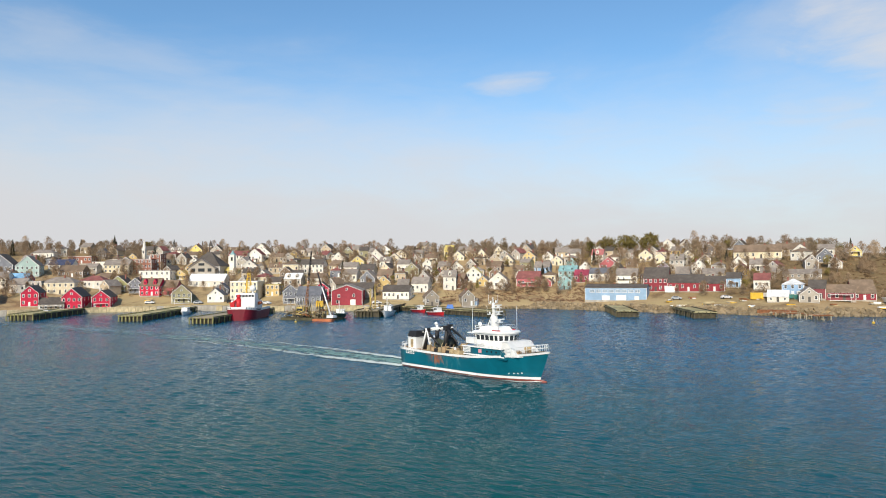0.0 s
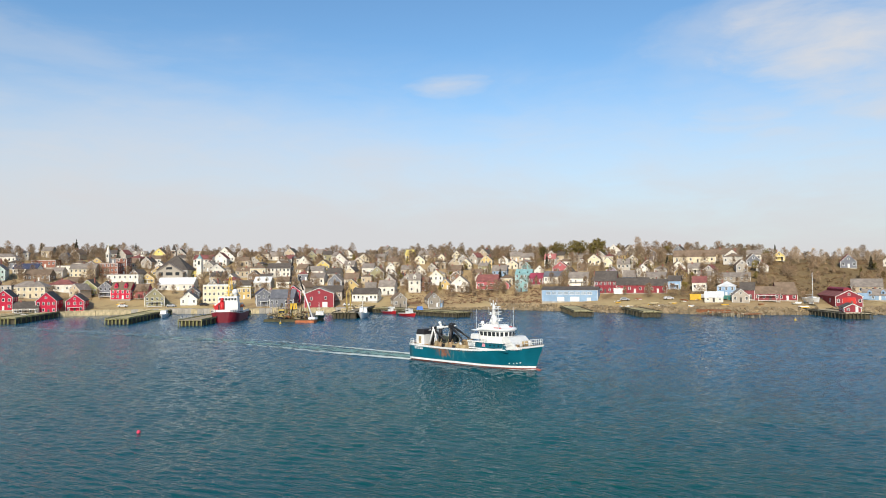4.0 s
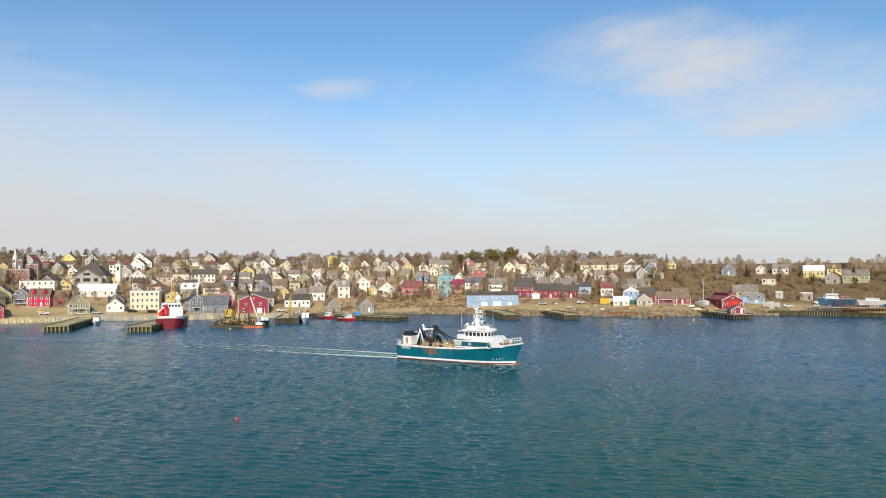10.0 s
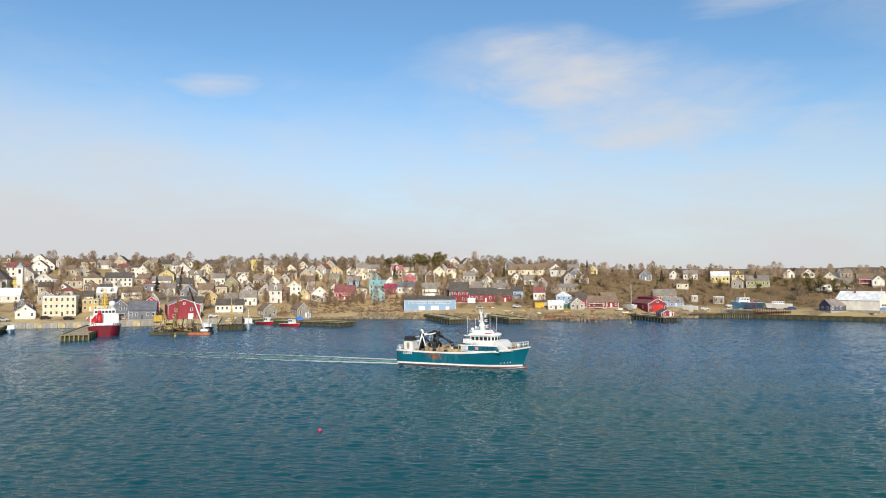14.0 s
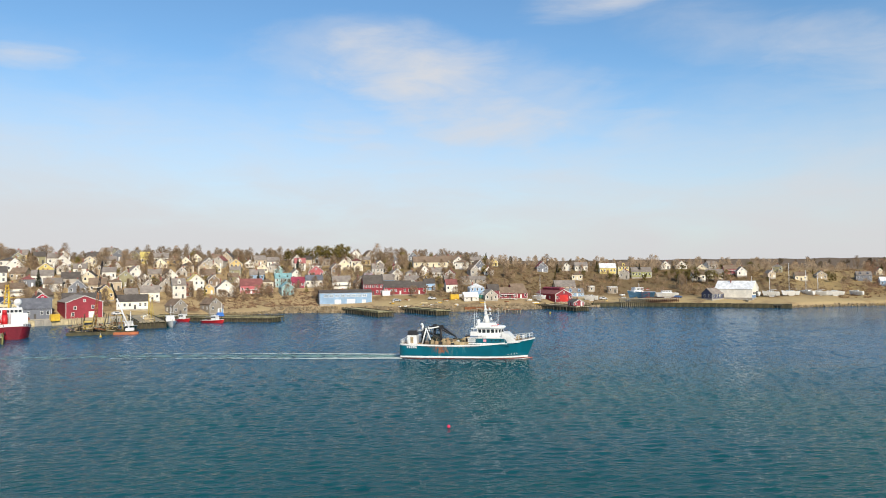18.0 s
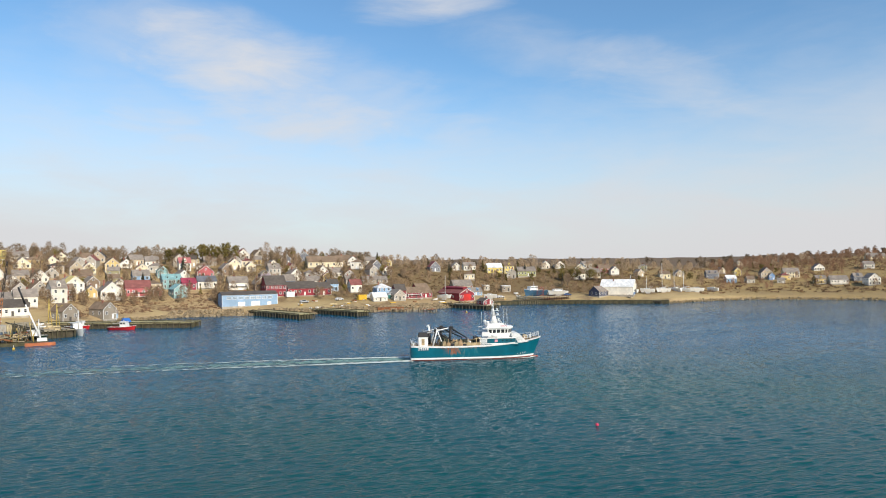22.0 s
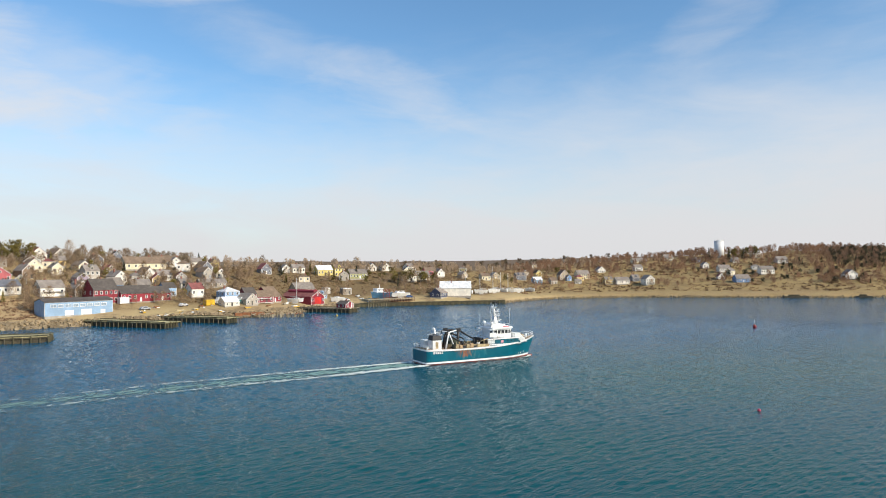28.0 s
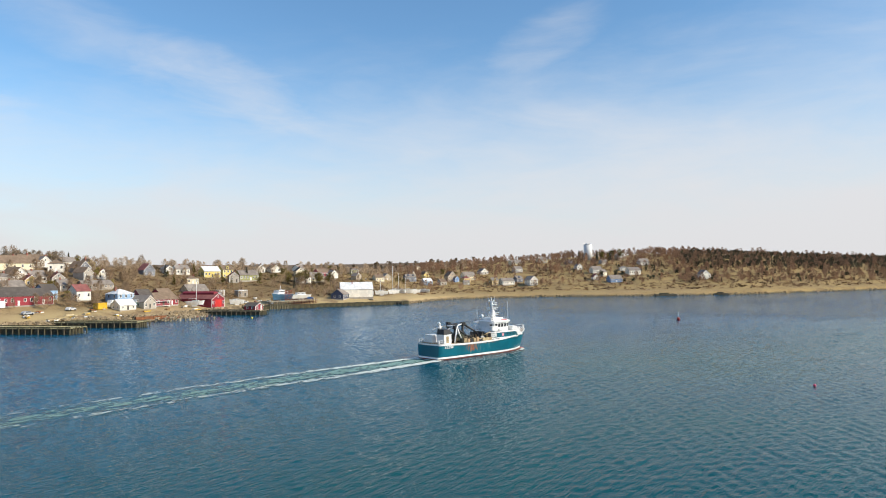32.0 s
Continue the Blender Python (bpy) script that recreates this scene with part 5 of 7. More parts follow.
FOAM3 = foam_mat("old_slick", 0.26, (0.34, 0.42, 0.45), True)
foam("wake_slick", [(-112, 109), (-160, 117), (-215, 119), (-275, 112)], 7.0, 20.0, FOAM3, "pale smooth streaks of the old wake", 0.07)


# ======== waterfront ========
def pier(name, a, b, width, label, top=2.1, deck=DECK, side=WEEDY, gap=2.2, solid=True, cat="pier"):
    """A finger pier from its root a to its tip b: planked deck, stringers, rows of piles."""
    a, b = Vector(a), Vector(b)
    L = (b - a).length
    ang = math.degrees(math.atan2(b.y - a.y, b.x - a.x))
    ob = thing(name, pose(a.x, a.y, 0, 0, 0, ang), label, cat, "piers of the harbour")
    hw = width / 2
    rng = random.Random(int(L * 10))
    n = int(L / 2.4)
    for i in range(n):
        x0, x1 = L * i / n + 0.03, L * (i + 1) / n - 0.03
        dz = rng.uniform(-0.06, 0.05)
        bm = bmesh.new()
        box(bm, x0, x1, -hw + rng.uniform(-0.1, 0.1), hw + rng.uniform(-0.1, 0.1), top - 0.22 + dz, top + dz, 0, 0.03)
        part("deck_panel", bm, deck, ob)
    for y in (-hw + 0.15, hw - 0.15):
        bm = bmesh.new()
        box(bm, 0.2, L - 0.1, y - 0.2, y + 0.2, top - 0.62, top - 0.27)
        part("stringer", bm, PILE, ob)
        bm = bmesh.new()
        box(bm, 0.3, L - 0.2, y - 0.17, y + 0.17, top + 0.06, top + 0.30, 0, 0.03)
        part("kerb_beam", bm, side, ob)
    if solid:
        bm = bmesh.new()
        box(bm, 0.5, L - 0.8, -hw + 0.35, hw - 0.35, -3.0, top - 0.3)
        part("crib", bm, PILE, ob, "dark timber crib under the deck")
    pm = mesh_of("wooden_post", BM(rod, (0, 0, -3.5), (0, 0, top + 0.1), 0.24, 0.2, 7), side)
    pm2 = mesh_of("wooden_post", BM(rod, (0, 0, -3.5), (0, 0, top - 0.3), 0.22, 0.2, 7), PILE)
    k = int(L / gap)
    for i in range(k + 1):
        for y in (-hw, hw):
            part("wooden_post", pm if i % 2 == 0 else pm2, None, ob, at=pose(L * i / k, y + rng.uniform(-0.12, 0.12), rng.uniform(-0.35, 0.15), rng.uniform(-3, 3), rng.uniform(-3, 3)))
    for i in range(1, int(width / 1.3)):
        part("wooden_post", pm, None, ob, at=pose(L, -hw + i * 1.3, rng.uniform(-0.2, 0.25), 0, rng.uniform(-3, 3)))
    return ob


pier("pier", (-81.5, 274), (-64.6, 236.5), 7.4, "long mossy timber pier with dark piles")
pier("pier", (-56, 275), (-39.4, 241), 7.4, "long mossy timber pier with dark piles")
pier("pier", (14.5, 284), (28, 255), 9.0, "dark timber pier below the red boat shed", 2.0, TIMBER)
pier("pier", (-243, 192), (-209.5, 143), 8.0, "mossy timber pier with a rough crib end", 2.0, side=MOSSY)
pier("pier", (-300, 192), (-252, 128), 9.0, "mossy timber pier in front of the red houses", 2.1, side=MOSSY)
pier("pier", (-204, 200), (-177.5, 147), 8.0, "short rough timber pier beside the red ship", 2.0, TIMBER, side=MOSSY)
pier("pier", (-170, 246), (-148, 196), 9.0, "working wharf of pale timber on dark piles", 2.4, TIMBER)
pier("pier", (-162, 240), (-107.5, 220), 9.0, "low mossy wharf with fishing boats alongside", 1.9)
pier("pier", (104, 285), (126, 252), 7.0, "low dark dock beside the white hall", 1.6, TIMBER)


def pile_field(name, a, b, width, label):
    """The bare piles and last beams of a ruined wharf."""
    a, b = Vector(a), Vector(b)
    L = (b - a).length
    ang = math.degrees(math.atan2(b.y - a.y, b.x - a.x))
    ob = thing(name, pose(a.x, a.y, 0, 0, 0, ang), label, "pier ruin")
    rng = random.Random(9)
    pm = mesh_of("wooden_post", BM(rod, (0, 0, -3.5), (0, 0, 1.7), 0.22, 0.18, 6), TIMBER)
    pd = mesh_of("wooden_post", BM(rod, (0, 0, -3.5), (0, 0, 1.2), 0.22, 0.17, 6), PILE)
    n = int(L / 1.7)
    for i in range(n + 1):
        for j in range(int(width / 1.5)):
            if rng.random() < 0.85:
                part("wooden_post", rng.choice((pm, pd)), None, ob, at=pose(L * i / n, -width / 2 + j * 1.5 + rng.uniform(-0.2, 0.2), rng.uniform(-0.5, 0.3), rng.uniform(-6, 6), rng.uniform(-6, 6)))
    for i in range(n):
        if rng.random() < 0.8:
            x = L * (i + 0.5) / n
            bm = BM(box, x - 0.2, x + 0.2, -width / 2, width / 2 - rng.uniform(0, 2), 1.3, 1.6)
            part("cross_beam", bm, RUST if i % 3 else TIMBER, ob)


pile_field("ruined_wharf", (-20, 263), (-3.5, 249), 8.0, "ruined wharf of bare weathered piles and cross beams")


def seawall(a0, a1, off, h, mats, label, name):
    """A wall along the shore between two bearings, panel by panel."""
    ob = thing(name, Matrix.Identity(4), label, "seawall", kind="structure")
    n = int(abs(a1 - a0) / 0.55)
    rng = random.Random(int(a0 * 7))
    for i in range(n):
        b0, b1 = a0 + (a1 - a0) * i / n, a0 + (a1 - a0) * (i + 1) / n
        p = Vector((*polar(b0, float(np.interp(b0, AZ, SHORE)) + off), 0))
        q = Vector((*polar(b1, float(np.interp(b1, AZ, SHORE)) + off), 0))
        L = (q - p).length
        bm = bmesh.new()
        box(bm, 0.04, L - 0.04, 0, 5.5, -2.0, h + rng.uniform(-0.08, 0.08), 0, 0.02)
        part("wall_panel", bm, rng.choice(mats), ob, at=pose(p.x, p.y, 0, 0, 0, math.degrees(math.atan2(q.y - p.y, q.x - p.x))))
    return ob


PALETIMBER = paint("pale_timber", (0.58, 0.47, 0.28), 0.85, 0.3, 3, 0.5, 0.4)
seawall(-58, -21, -1.5, 2.2, (PALETIMBER, PALETIMBER, CONCRETE), "pale timber and concrete quay wall along the town front", "seawall")
seawall(17.5, 33, -1.0, 1.9, (WEEDY,), "low timber bulkhead along the boatyard", "bulkhead")
seawall(6.2, 8.6, -0.5, 2.0, (RUST,), "rusty red steel bulkhead", "bulkhead")


def stones(name, a0, a1, count, size, label, seed, inland=(-2.5, 3.5)):
    """Riprap: rough blocks along the shore."""
    rng = random.Random(seed)
    bm = bmesh.new()
    for i in range(count):
        a = rng.uniform(a0, a1)
        s = rng.uniform(*inland)
        x, y = polar(a, float(np.interp(a, AZ, SHORE)) + s)
        r = size * rng.uniform(0.5, 1.3)
        m = Matrix.Translation((x, y, max(terrain(x, y), 0) + r * 0.1)) @ Euler((rng.uniform(0, 6), rng.uniform(0, 6), rng.uniform(0, 6))).to_matrix().to_4x4()
        vs = [m @ Vector((sx * r * rng.uniform(0.7, 1.1), sy * r * rng.uniform(0.5, 0.9), sz * r * rng.uniform(0.4, 0.8))) for sx in (-1, 1) for sy in (-1, 1) for sz in (-1, 1)]
        v = [bm.verts.new(p) for p in vs]
        for q in ((0, 1, 3, 2), (4, 6, 7, 5), (0, 4, 5, 1), (2, 3, 7, 6), (0, 2, 6, 4), (1, 5, 7, 3)):
            bm.faces.new([v[k] for k in q])
    tagged(new(name, mesh_of(name, bm, ROCK)), label, "rocks", kind="stuff")


stones("riprap", -10.5, 18, 1500, 0.75, "rough tan boulders along the waterline", 1)
stones("riprap", 33, 84, 900, 0.5, "small shore stones along a beach", 2, (-1.5, 1.5))
stones("riprap", -21, -10, 350, 0.45, "rough tan boulders along the waterline", 3, (-1.5, 2.0))


# ---- boats ----
def boat(x, y, rot, L, beam, free, hullmat, label, deckmat=SHIPWHITE, cabin=None, z=0.0, mast=0.0, name="boat", cradle=0.0, stripe=None):
    """A small craft: lofted hull, deck, cabin with windows, mast with stays."""
    k = 1.0
    if z > 0:
        x, y, k = site(x, y)
        z = max(terrain(x, y), 1.2) + cradle * k
    ob = thing(name, pose(x, y, z, 0, 0, rot) @ Matrix.Diagonal((k, k, k, 1)), label, "boat")

    def x_end(zz):
        return L * (0.92 + 0.08 * max(0, min(zz / free, 1)))

    def half(xx, zz):
        u = max(0.0, min(1.0, (x_end(zz) - xx) / (L * 0.5)))
        return beam / 2 * (1 - (1 - u) ** 2.2) * (0.72 + 0.28 * max(0, min(zz / free, 1)))

    def sheer(k):
        return free * (1 + 0.35 * max(0, k - 0.4) ** 1.5 * 2)

    bm = bmesh.new()
    hull_strip(bm, lambda a, b: half(a, b) * (1 if b > -0.2 else 0.35), x_end, lambda k: -0.55, sheer, 16)
    part("hull", bm, hullmat, ob)
    bm = bmesh.new()
    hull_cap(bm, half, x_end, lambda k: sheer(k) - 0.12, 16, inset=0.06)
    part("deck", bm, deckmat, ob)
    bm = bmesh.new()
    hull_strip(bm, lambda a, b: half(a, b) + 0.04, lambda zz: x_end(zz) + 0.04, lambda k: sheer(k) - 0.08, lambda k: sheer(k) + 0.05, 16)
    part("gunwale", bm, stripe or SHIPWHITE, ob)
    if cabin:
        x0, x1, h = cabin
        w = beam * 0.34
        zc = free - 0.15
        cb = part("cabin", BM(prism, [(x0 * L, zc), (x1 * L, zc), (x1 * L - 0.25 * h, zc + h), (x0 * L, zc + h)], -w, w), SHIPWHITE, ob)
        for y0 in (-w - 0.02, w - 0.02):
            n = max(2, int((x1 - x0) * L / 0.9))
            for i in range(n):
                xa = x0 * L + ((x1 - x0) * L - 0.3 * h) * (i + 0.15) / n
                part("cabin_window", BM(box, xa, xa + 0.6 * (x1 - x0) * L / n, y0, y0 + 0.04, zc + h * 0.55, zc + h * 0.85), GLASS, cb)
        part("cabin_roof", BM(box, x0 * L - 0.15, x1 * L - 0.2 * h + 0.1, -w - 0.12, w + 0.12, zc + h, zc + h + 0.08), SHIPWHITE, ob)
    if mast:
        bm = bmesh.new()
        rod(bm, (L * 0.55, 0, free - 0.2), (L * 0.55, 0, free + mast), 0.15, 0.10)
        rod(bm, (L * 0.55 - 0.1, 0, free + 1.3), (L * 0.12, 0, free + 1.2), 0.08, 0.08)
        rod(bm, (L * 0.55, -0.9, free + mast * 0.55), (L * 0.55, 0.9, free + mast * 0.55), 0.04, 0.04, 4)
        part("mast", bm, SHIPWHITE, ob)
        for end in ((L * 0.99, 0, free), (0.1, 0, free), (L * 0.5, beam * 0.45, free), (L * 0.5, -beam * 0.45, free)):
            part("stay", BM(rod, (L * 0.55, 0, free + mast), end, 0.025, 0.025, 3), SHIPBLACK, ob)
    if cradle:
        bm = bmesh.new()
        for k in (0.25, 0.7):
            for s in (-1, 1):
                rod(bm, (k * L, s * beam * 0.45, -cradle), (k * L, s * beam * 0.3, 0.3), 0.09)
            box(bm, k * L - 0.12, k * L + 0.12, -beam * 0.5, beam * 0.5, -cradle, -cradle + 0.15)
        part("cradle", bm, TIMBER, ob)
        part("keel", BM(box, L * 0.3, L * 0.6, -0.12, 0.12, -cradle + 0.1, -0.3), hullmat, ob)
    return ob


boat(-152, 232, -25, 9.5, 3.2, 1.1, SHIPRED, "small red fishing boat with a white cabin, moored at the wharf", BEIGE, (0.5, 0.78, 1.9), mast=2.2)
boat(-136.5, 220, -20, 9.5, 3.2, 1.1, SHIPRED, "small red fishing boat with a white cabin, moored at the wharf", BEIGE, (0.45, 0.72, 1.9), mast=2.4)
boat(-155, 190.5, -58, 11.5, 4.2, 1.8, GREENHULL, "dark green wooden boat moored at the working wharf", TIMBER, (0.15, 0.35, 1.6), mast=5.0)
boat(-146, 208, -66, 11.0, 4.2, 1.9, SHIPWHITE, "white and grey work boat moored at the wharf", BEIGE, (0.2, 0.5, 2.2), mast=6.0)
boat(-228, 181, -52, 9.0, 3.2, 1.2, SHIPWHITE, "white motor cruiser moored by the pier", SHIPWHITE, (0.25, 0.7, 1.7))
boat(-234, 178, -52, 5.0, 1.8, 0.6, SHIPWHITE, "small white skiff moored by the pier", BEIGE)
boat(-271, 150, -60, 7.5, 2.6, 0.9, SHIPWHITE, "white launch moored beside the mossy pier", BEIGE, (0.4, 0.7, 1.5))
boat(-282, 152, -60, 6.0, 2.2, 0.8, GREENHULL, "dark skiff moored beside the mossy pier", TIMBER)
# laid-up sailing yachts on the beach
for bx, by, br, bl, bmst, bz in ((150, 308, 118, 8.5, 9, 2.9), (160, 304, 152, 9.0, 8, 2.9), (172, 304, 176, 10.0, 16, 2.9), (183, 306, 112, 9.0, 12, 2.9),
                                (192, 307, 142, 8.5, 11, 2.9), (204, 309, 168, 9.5, 0, 2.9), (216, 308, 125, 7.5, 0, 2.9), (60, 322, 165, 8.0, 0, 3.2)):
    boat(bx, by, br, bl, 3.1, 1.6, SHIPWHITE, "white sailing yacht laid up ashore on a timber cradle", SHIPWHITE, (0.35, 0.7, 0.7), bz, bmst, "sailing_boat", 1.3)
boat(20, 316, -50, 9.0, 2.8, 1.2, SHIPWHITE, "white sailing yacht on a cradle beside the red boat shed", SHIPWHITE, (0.35, 0.7, 0.6), 3.6, 11, "sailing_boat", 1.4)
boat(93, 322, 190, 17.0, 5.2, 2.6, paint("blue_hull", (0.05, 0.13, 0.22), 0.45, 0.25), "dark blue fishing boat with white upperworks hauled out on the slip", SHIPWHITE, (0.45, 0.8, 2.6), 4.4, 5.0, cradle=2.0)
boat(108, 322, 170, 13.0, 4.0, 1.6, SHIPWHITE, "large white motor boat on the hall's quay", SHIPWHITE, (0.3, 0.75, 1.4), 3.4, cradle=1.3)
boat(-14, 312, 15, 9.0, 3.0, 1.2, paint("turquoise_hull", (0.10, 0.35, 0.33), 0.4), "turquoise boat on a cradle in the yard", SHIPWHITE, (0.4, 0.7, 1.2), 3.4, cradle=1.2)
boat(-24, 316, 15, 8.0, 2.8, 1.1, SHIPWHITE, "white boat on a cradle in the yard", SHIPWHITE, (0.4, 0.7, 1.2), 3.6, cradle=1.2)


def lattice(bm, a, b, w0, w1, n, r=0.09):
    """A square lattice boom from a to b."""
    a, b = Vector(a), Vector(b)
    q = (b - a).to_track_quat("Z", "Y").to_matrix()
    rings = []
    for i in range(n + 1):
        k = i / n
        w = w0 + (w1 - w0) * k
        rings.append([a.lerp(b, k) + q @ Vector((sx * w / 2, sy * w / 2, 0)) for sx, sy in ((-1, -1), (1, -1), (1, 1), (-1, 1))])
    for u, v in zip(rings, rings[1:]):
        for i in range(4):
            rod(bm, u[i], v[i], r, n=4)
            rod(bm, u[i], v[(i + 1) % 4], r * 0.7, n=3)


def build_red_ship():
    ship = thing("coaster", pose(-178.0, 163.0, 0, 0, 0, 124), "red-hulled work ship with white upperworks moored bow to the harbour", "ship")
    L, free = 26.0, 3.0

    def x_end(z):
        return L

    def half(x, z):
        u = max(0.0, min(1.0, (x + 0.9 + 0.25 * max(0, min(z, 3))) / 7.0))
        return 5.2 * (1 - (1 - u) ** 2.2) * (0.86 + 0.14 * max(0, min(z, 3)) / 3)

    def sheer(k):
        return free + 0.9 * max(0, 1 - k * 3) ** 1.5

    bm = bmesh.new()
    hull_strip(bm, half, x_end, lambda k: -1.0, sheer)
    part("hull", bm, paint("crimson_hull", (0.21, 0.014, 0.028), 0.45, 0.25, 1.5, 0.4, 0.08), ship, "dark red steel hull")
    bm = bmesh.new()
    hull_strip(bm, lambda x, z: half(x, z) + 0.06, x_end, sheer, lambda k: sheer(k) + 0.85)
    part("bulwark", bm, SHIPWHITE, ship, "white slotted bulwark")
    bm = bmesh.new()
    hull_cap(bm, half, x_end, lambda k: sheer(k) - 0.02, inset=0.1)
    part("deck", bm, DECKTAN, ship)
    slot = mesh_of("freeing_port", BM(box, -0.18, 0.18, -0.05, 0.05, 0, 0.5), SHIPBLACK)
    for i in range(14):
        x = 0.2 + 0.75 * i
        for s in (-1, 1):
            part("freeing_port", slot, None, ship, at=pose(x, s * (half(x, 3) + 0.07), sheer(x / L) + 0.18, 0, 0, -s * max(0, 50 - 9 * i)))
    bm = bmesh.new()
    box(bm, 4.6, 7.4, -4.4, 0.2, 2.9, 7.6)
    part("forward_block", bm, SHIPWHITE, ship, "plain white forward block")
    bm = bmesh.new()
    box(bm, 7.6, 15.5, -4.6, 4.6, 2.9, 6.6)
    part("deckhouse", bm, SHIPWHITE, ship)
    bm = bmesh.new()
    box(bm, 8.6, 13.5, -3.6, 3.6, 6.6, 9.2, 0, 0.2)
    wh = part("bridge", bm, SHIPWHITE, ship)
    for i in range(6):
        part("bridge_window", BM(box, 8.62, 8.72, -3.2 + i * 1.1, -2.4 + i * 1.1, 7.8, 8.6), GLASS, wh)
    bm = bmesh.new()
    rod(bm, (6.4, 1.6, 2.9), (6.4, 1.6, 7.4), 0.9, 0.8, 12)
    rod(bm, (6.4, 1.6, 7.4), (6.4, 1.6, 8.8), 0.65, 0.55, 12)
    part("funnel", bm, SHIPRED, ship, "tall red funnel")
    bm = bmesh.new()
    rod(bm, (5.2, 3.4, 3.0), (5.2, 3.4, 6.0), 0.5, 0.45, 8)
    rod(bm, (5.2, 3.4, 5.8), (9.5, 2.6, 7.2), 0.42, 0.3, 8)
    box(bm, 4.6, 6.0, 2.7, 4.1, 4.4, 6.0)
    part("deck_crane", bm, SHIPRED, ship, "red deck crane")
    bm = bmesh.new()
    rod(bm, (11.0, 0, 9.2), (11.0, 0, 14.5), 0.3, 0.15)
    for z in (11.0, 12.4):
        rod(bm, (11.0, -1.6, z), (11.0, 1.6, z), 0.08, n=4)
    part("mast", bm, SHIPYELLOW, ship, "yellow mast")
    bm = bmesh.new()
    rail(bm, [(1.0 + 1.2 * i, -(half(1.0 + 1.2 * i, 3) - 0.2), sheer((1 + 1.2 * i) / L) + 0.85) for i in range(5)], 0.5)
    rail(bm, [(1.0 + 1.2 * i, half(1.0 + 1.2 * i, 3) - 0.2, sheer((1 + 1.2 * i) / L) + 0.85) for i in range(5)], 0.5)
    part("bow_rail", bm, SHIPWHITE, ship)
    part("anchor", BM(box, -0.5, 0.1, 2.2, 2.5, 1.8, 2.4), SHIPBLACK, ship)
    bm = bmesh.new()
    box(bm, 13.8, 18.5, -2.8, 2.8, 6.6, 10.2, 0, 0.3)
    tower = part("aft_block", bm, paint("cream_upperworks", (0.66, 0.56, 0.34), 0.5, 0.2), ship, "cream upper block behind the bridge")
    for k in range(4):
        part("window", BM(box, 13.75, 13.85, -2.3 + 1.2 * k, -1.6 + 1.2 * k, 8.6, 9.4), GLASS, tower)
    bm = bmesh.new()
    lattice(bm, (14.5, 0, 10.2), (14.5, 0, 16.5), 1.7, 0.7, 6, 0.1)
    part("lattice_mast", bm, SHIPYELLOW, ship, "yellow lattice mast")
    bm = bmesh.new()
    bmesh.ops.create_uvsphere(bm, u_segments=16, v_segments=10, radius=1.15, matrix=Matrix.Translation((10.5, -2.4, 10.9)))
    for f in bm.faces:
        f.smooth = True
    part("radar_dome", bm, SHIPWHITE, ship, "round white radar dome")
    part("dome_post", BM(rod, (10.5, -2.4, 9.1), (10.5, -2.4, 10.0), 0.3, 0.3), SHIPWHITE, ship)
    part("rust_band", BM(box, 4.5, 4.62, -4.2, 0.0, 2.9, 3.5), RUST, ship)
    for sy in (-1, 1):
        bm = bmesh.new()
        rod(bm, (8.5, sy * 4.9, 5.6), (12.5, sy * 4.9, 5.6), 0.55, 0.55, 10)
        part("lifeboat", bm, paint("lifeboat_orange", (0.62, 0.14, 0.03), 0.5), ship, "orange lifeboat")
    bm = bmesh.new()
    rail(bm, [(7.7, -4.4 + 1.1 * i, 6.6) for i in range(9)], 0.9)
    part("bridge_rail", bm, SHIPWHITE, ship)


build_red_ship()


OLDYELLOW = paint("faded_yellow", (0.50, 0.37, 0.10), 0.7, 0.35, 3, 0.6, 0.3)


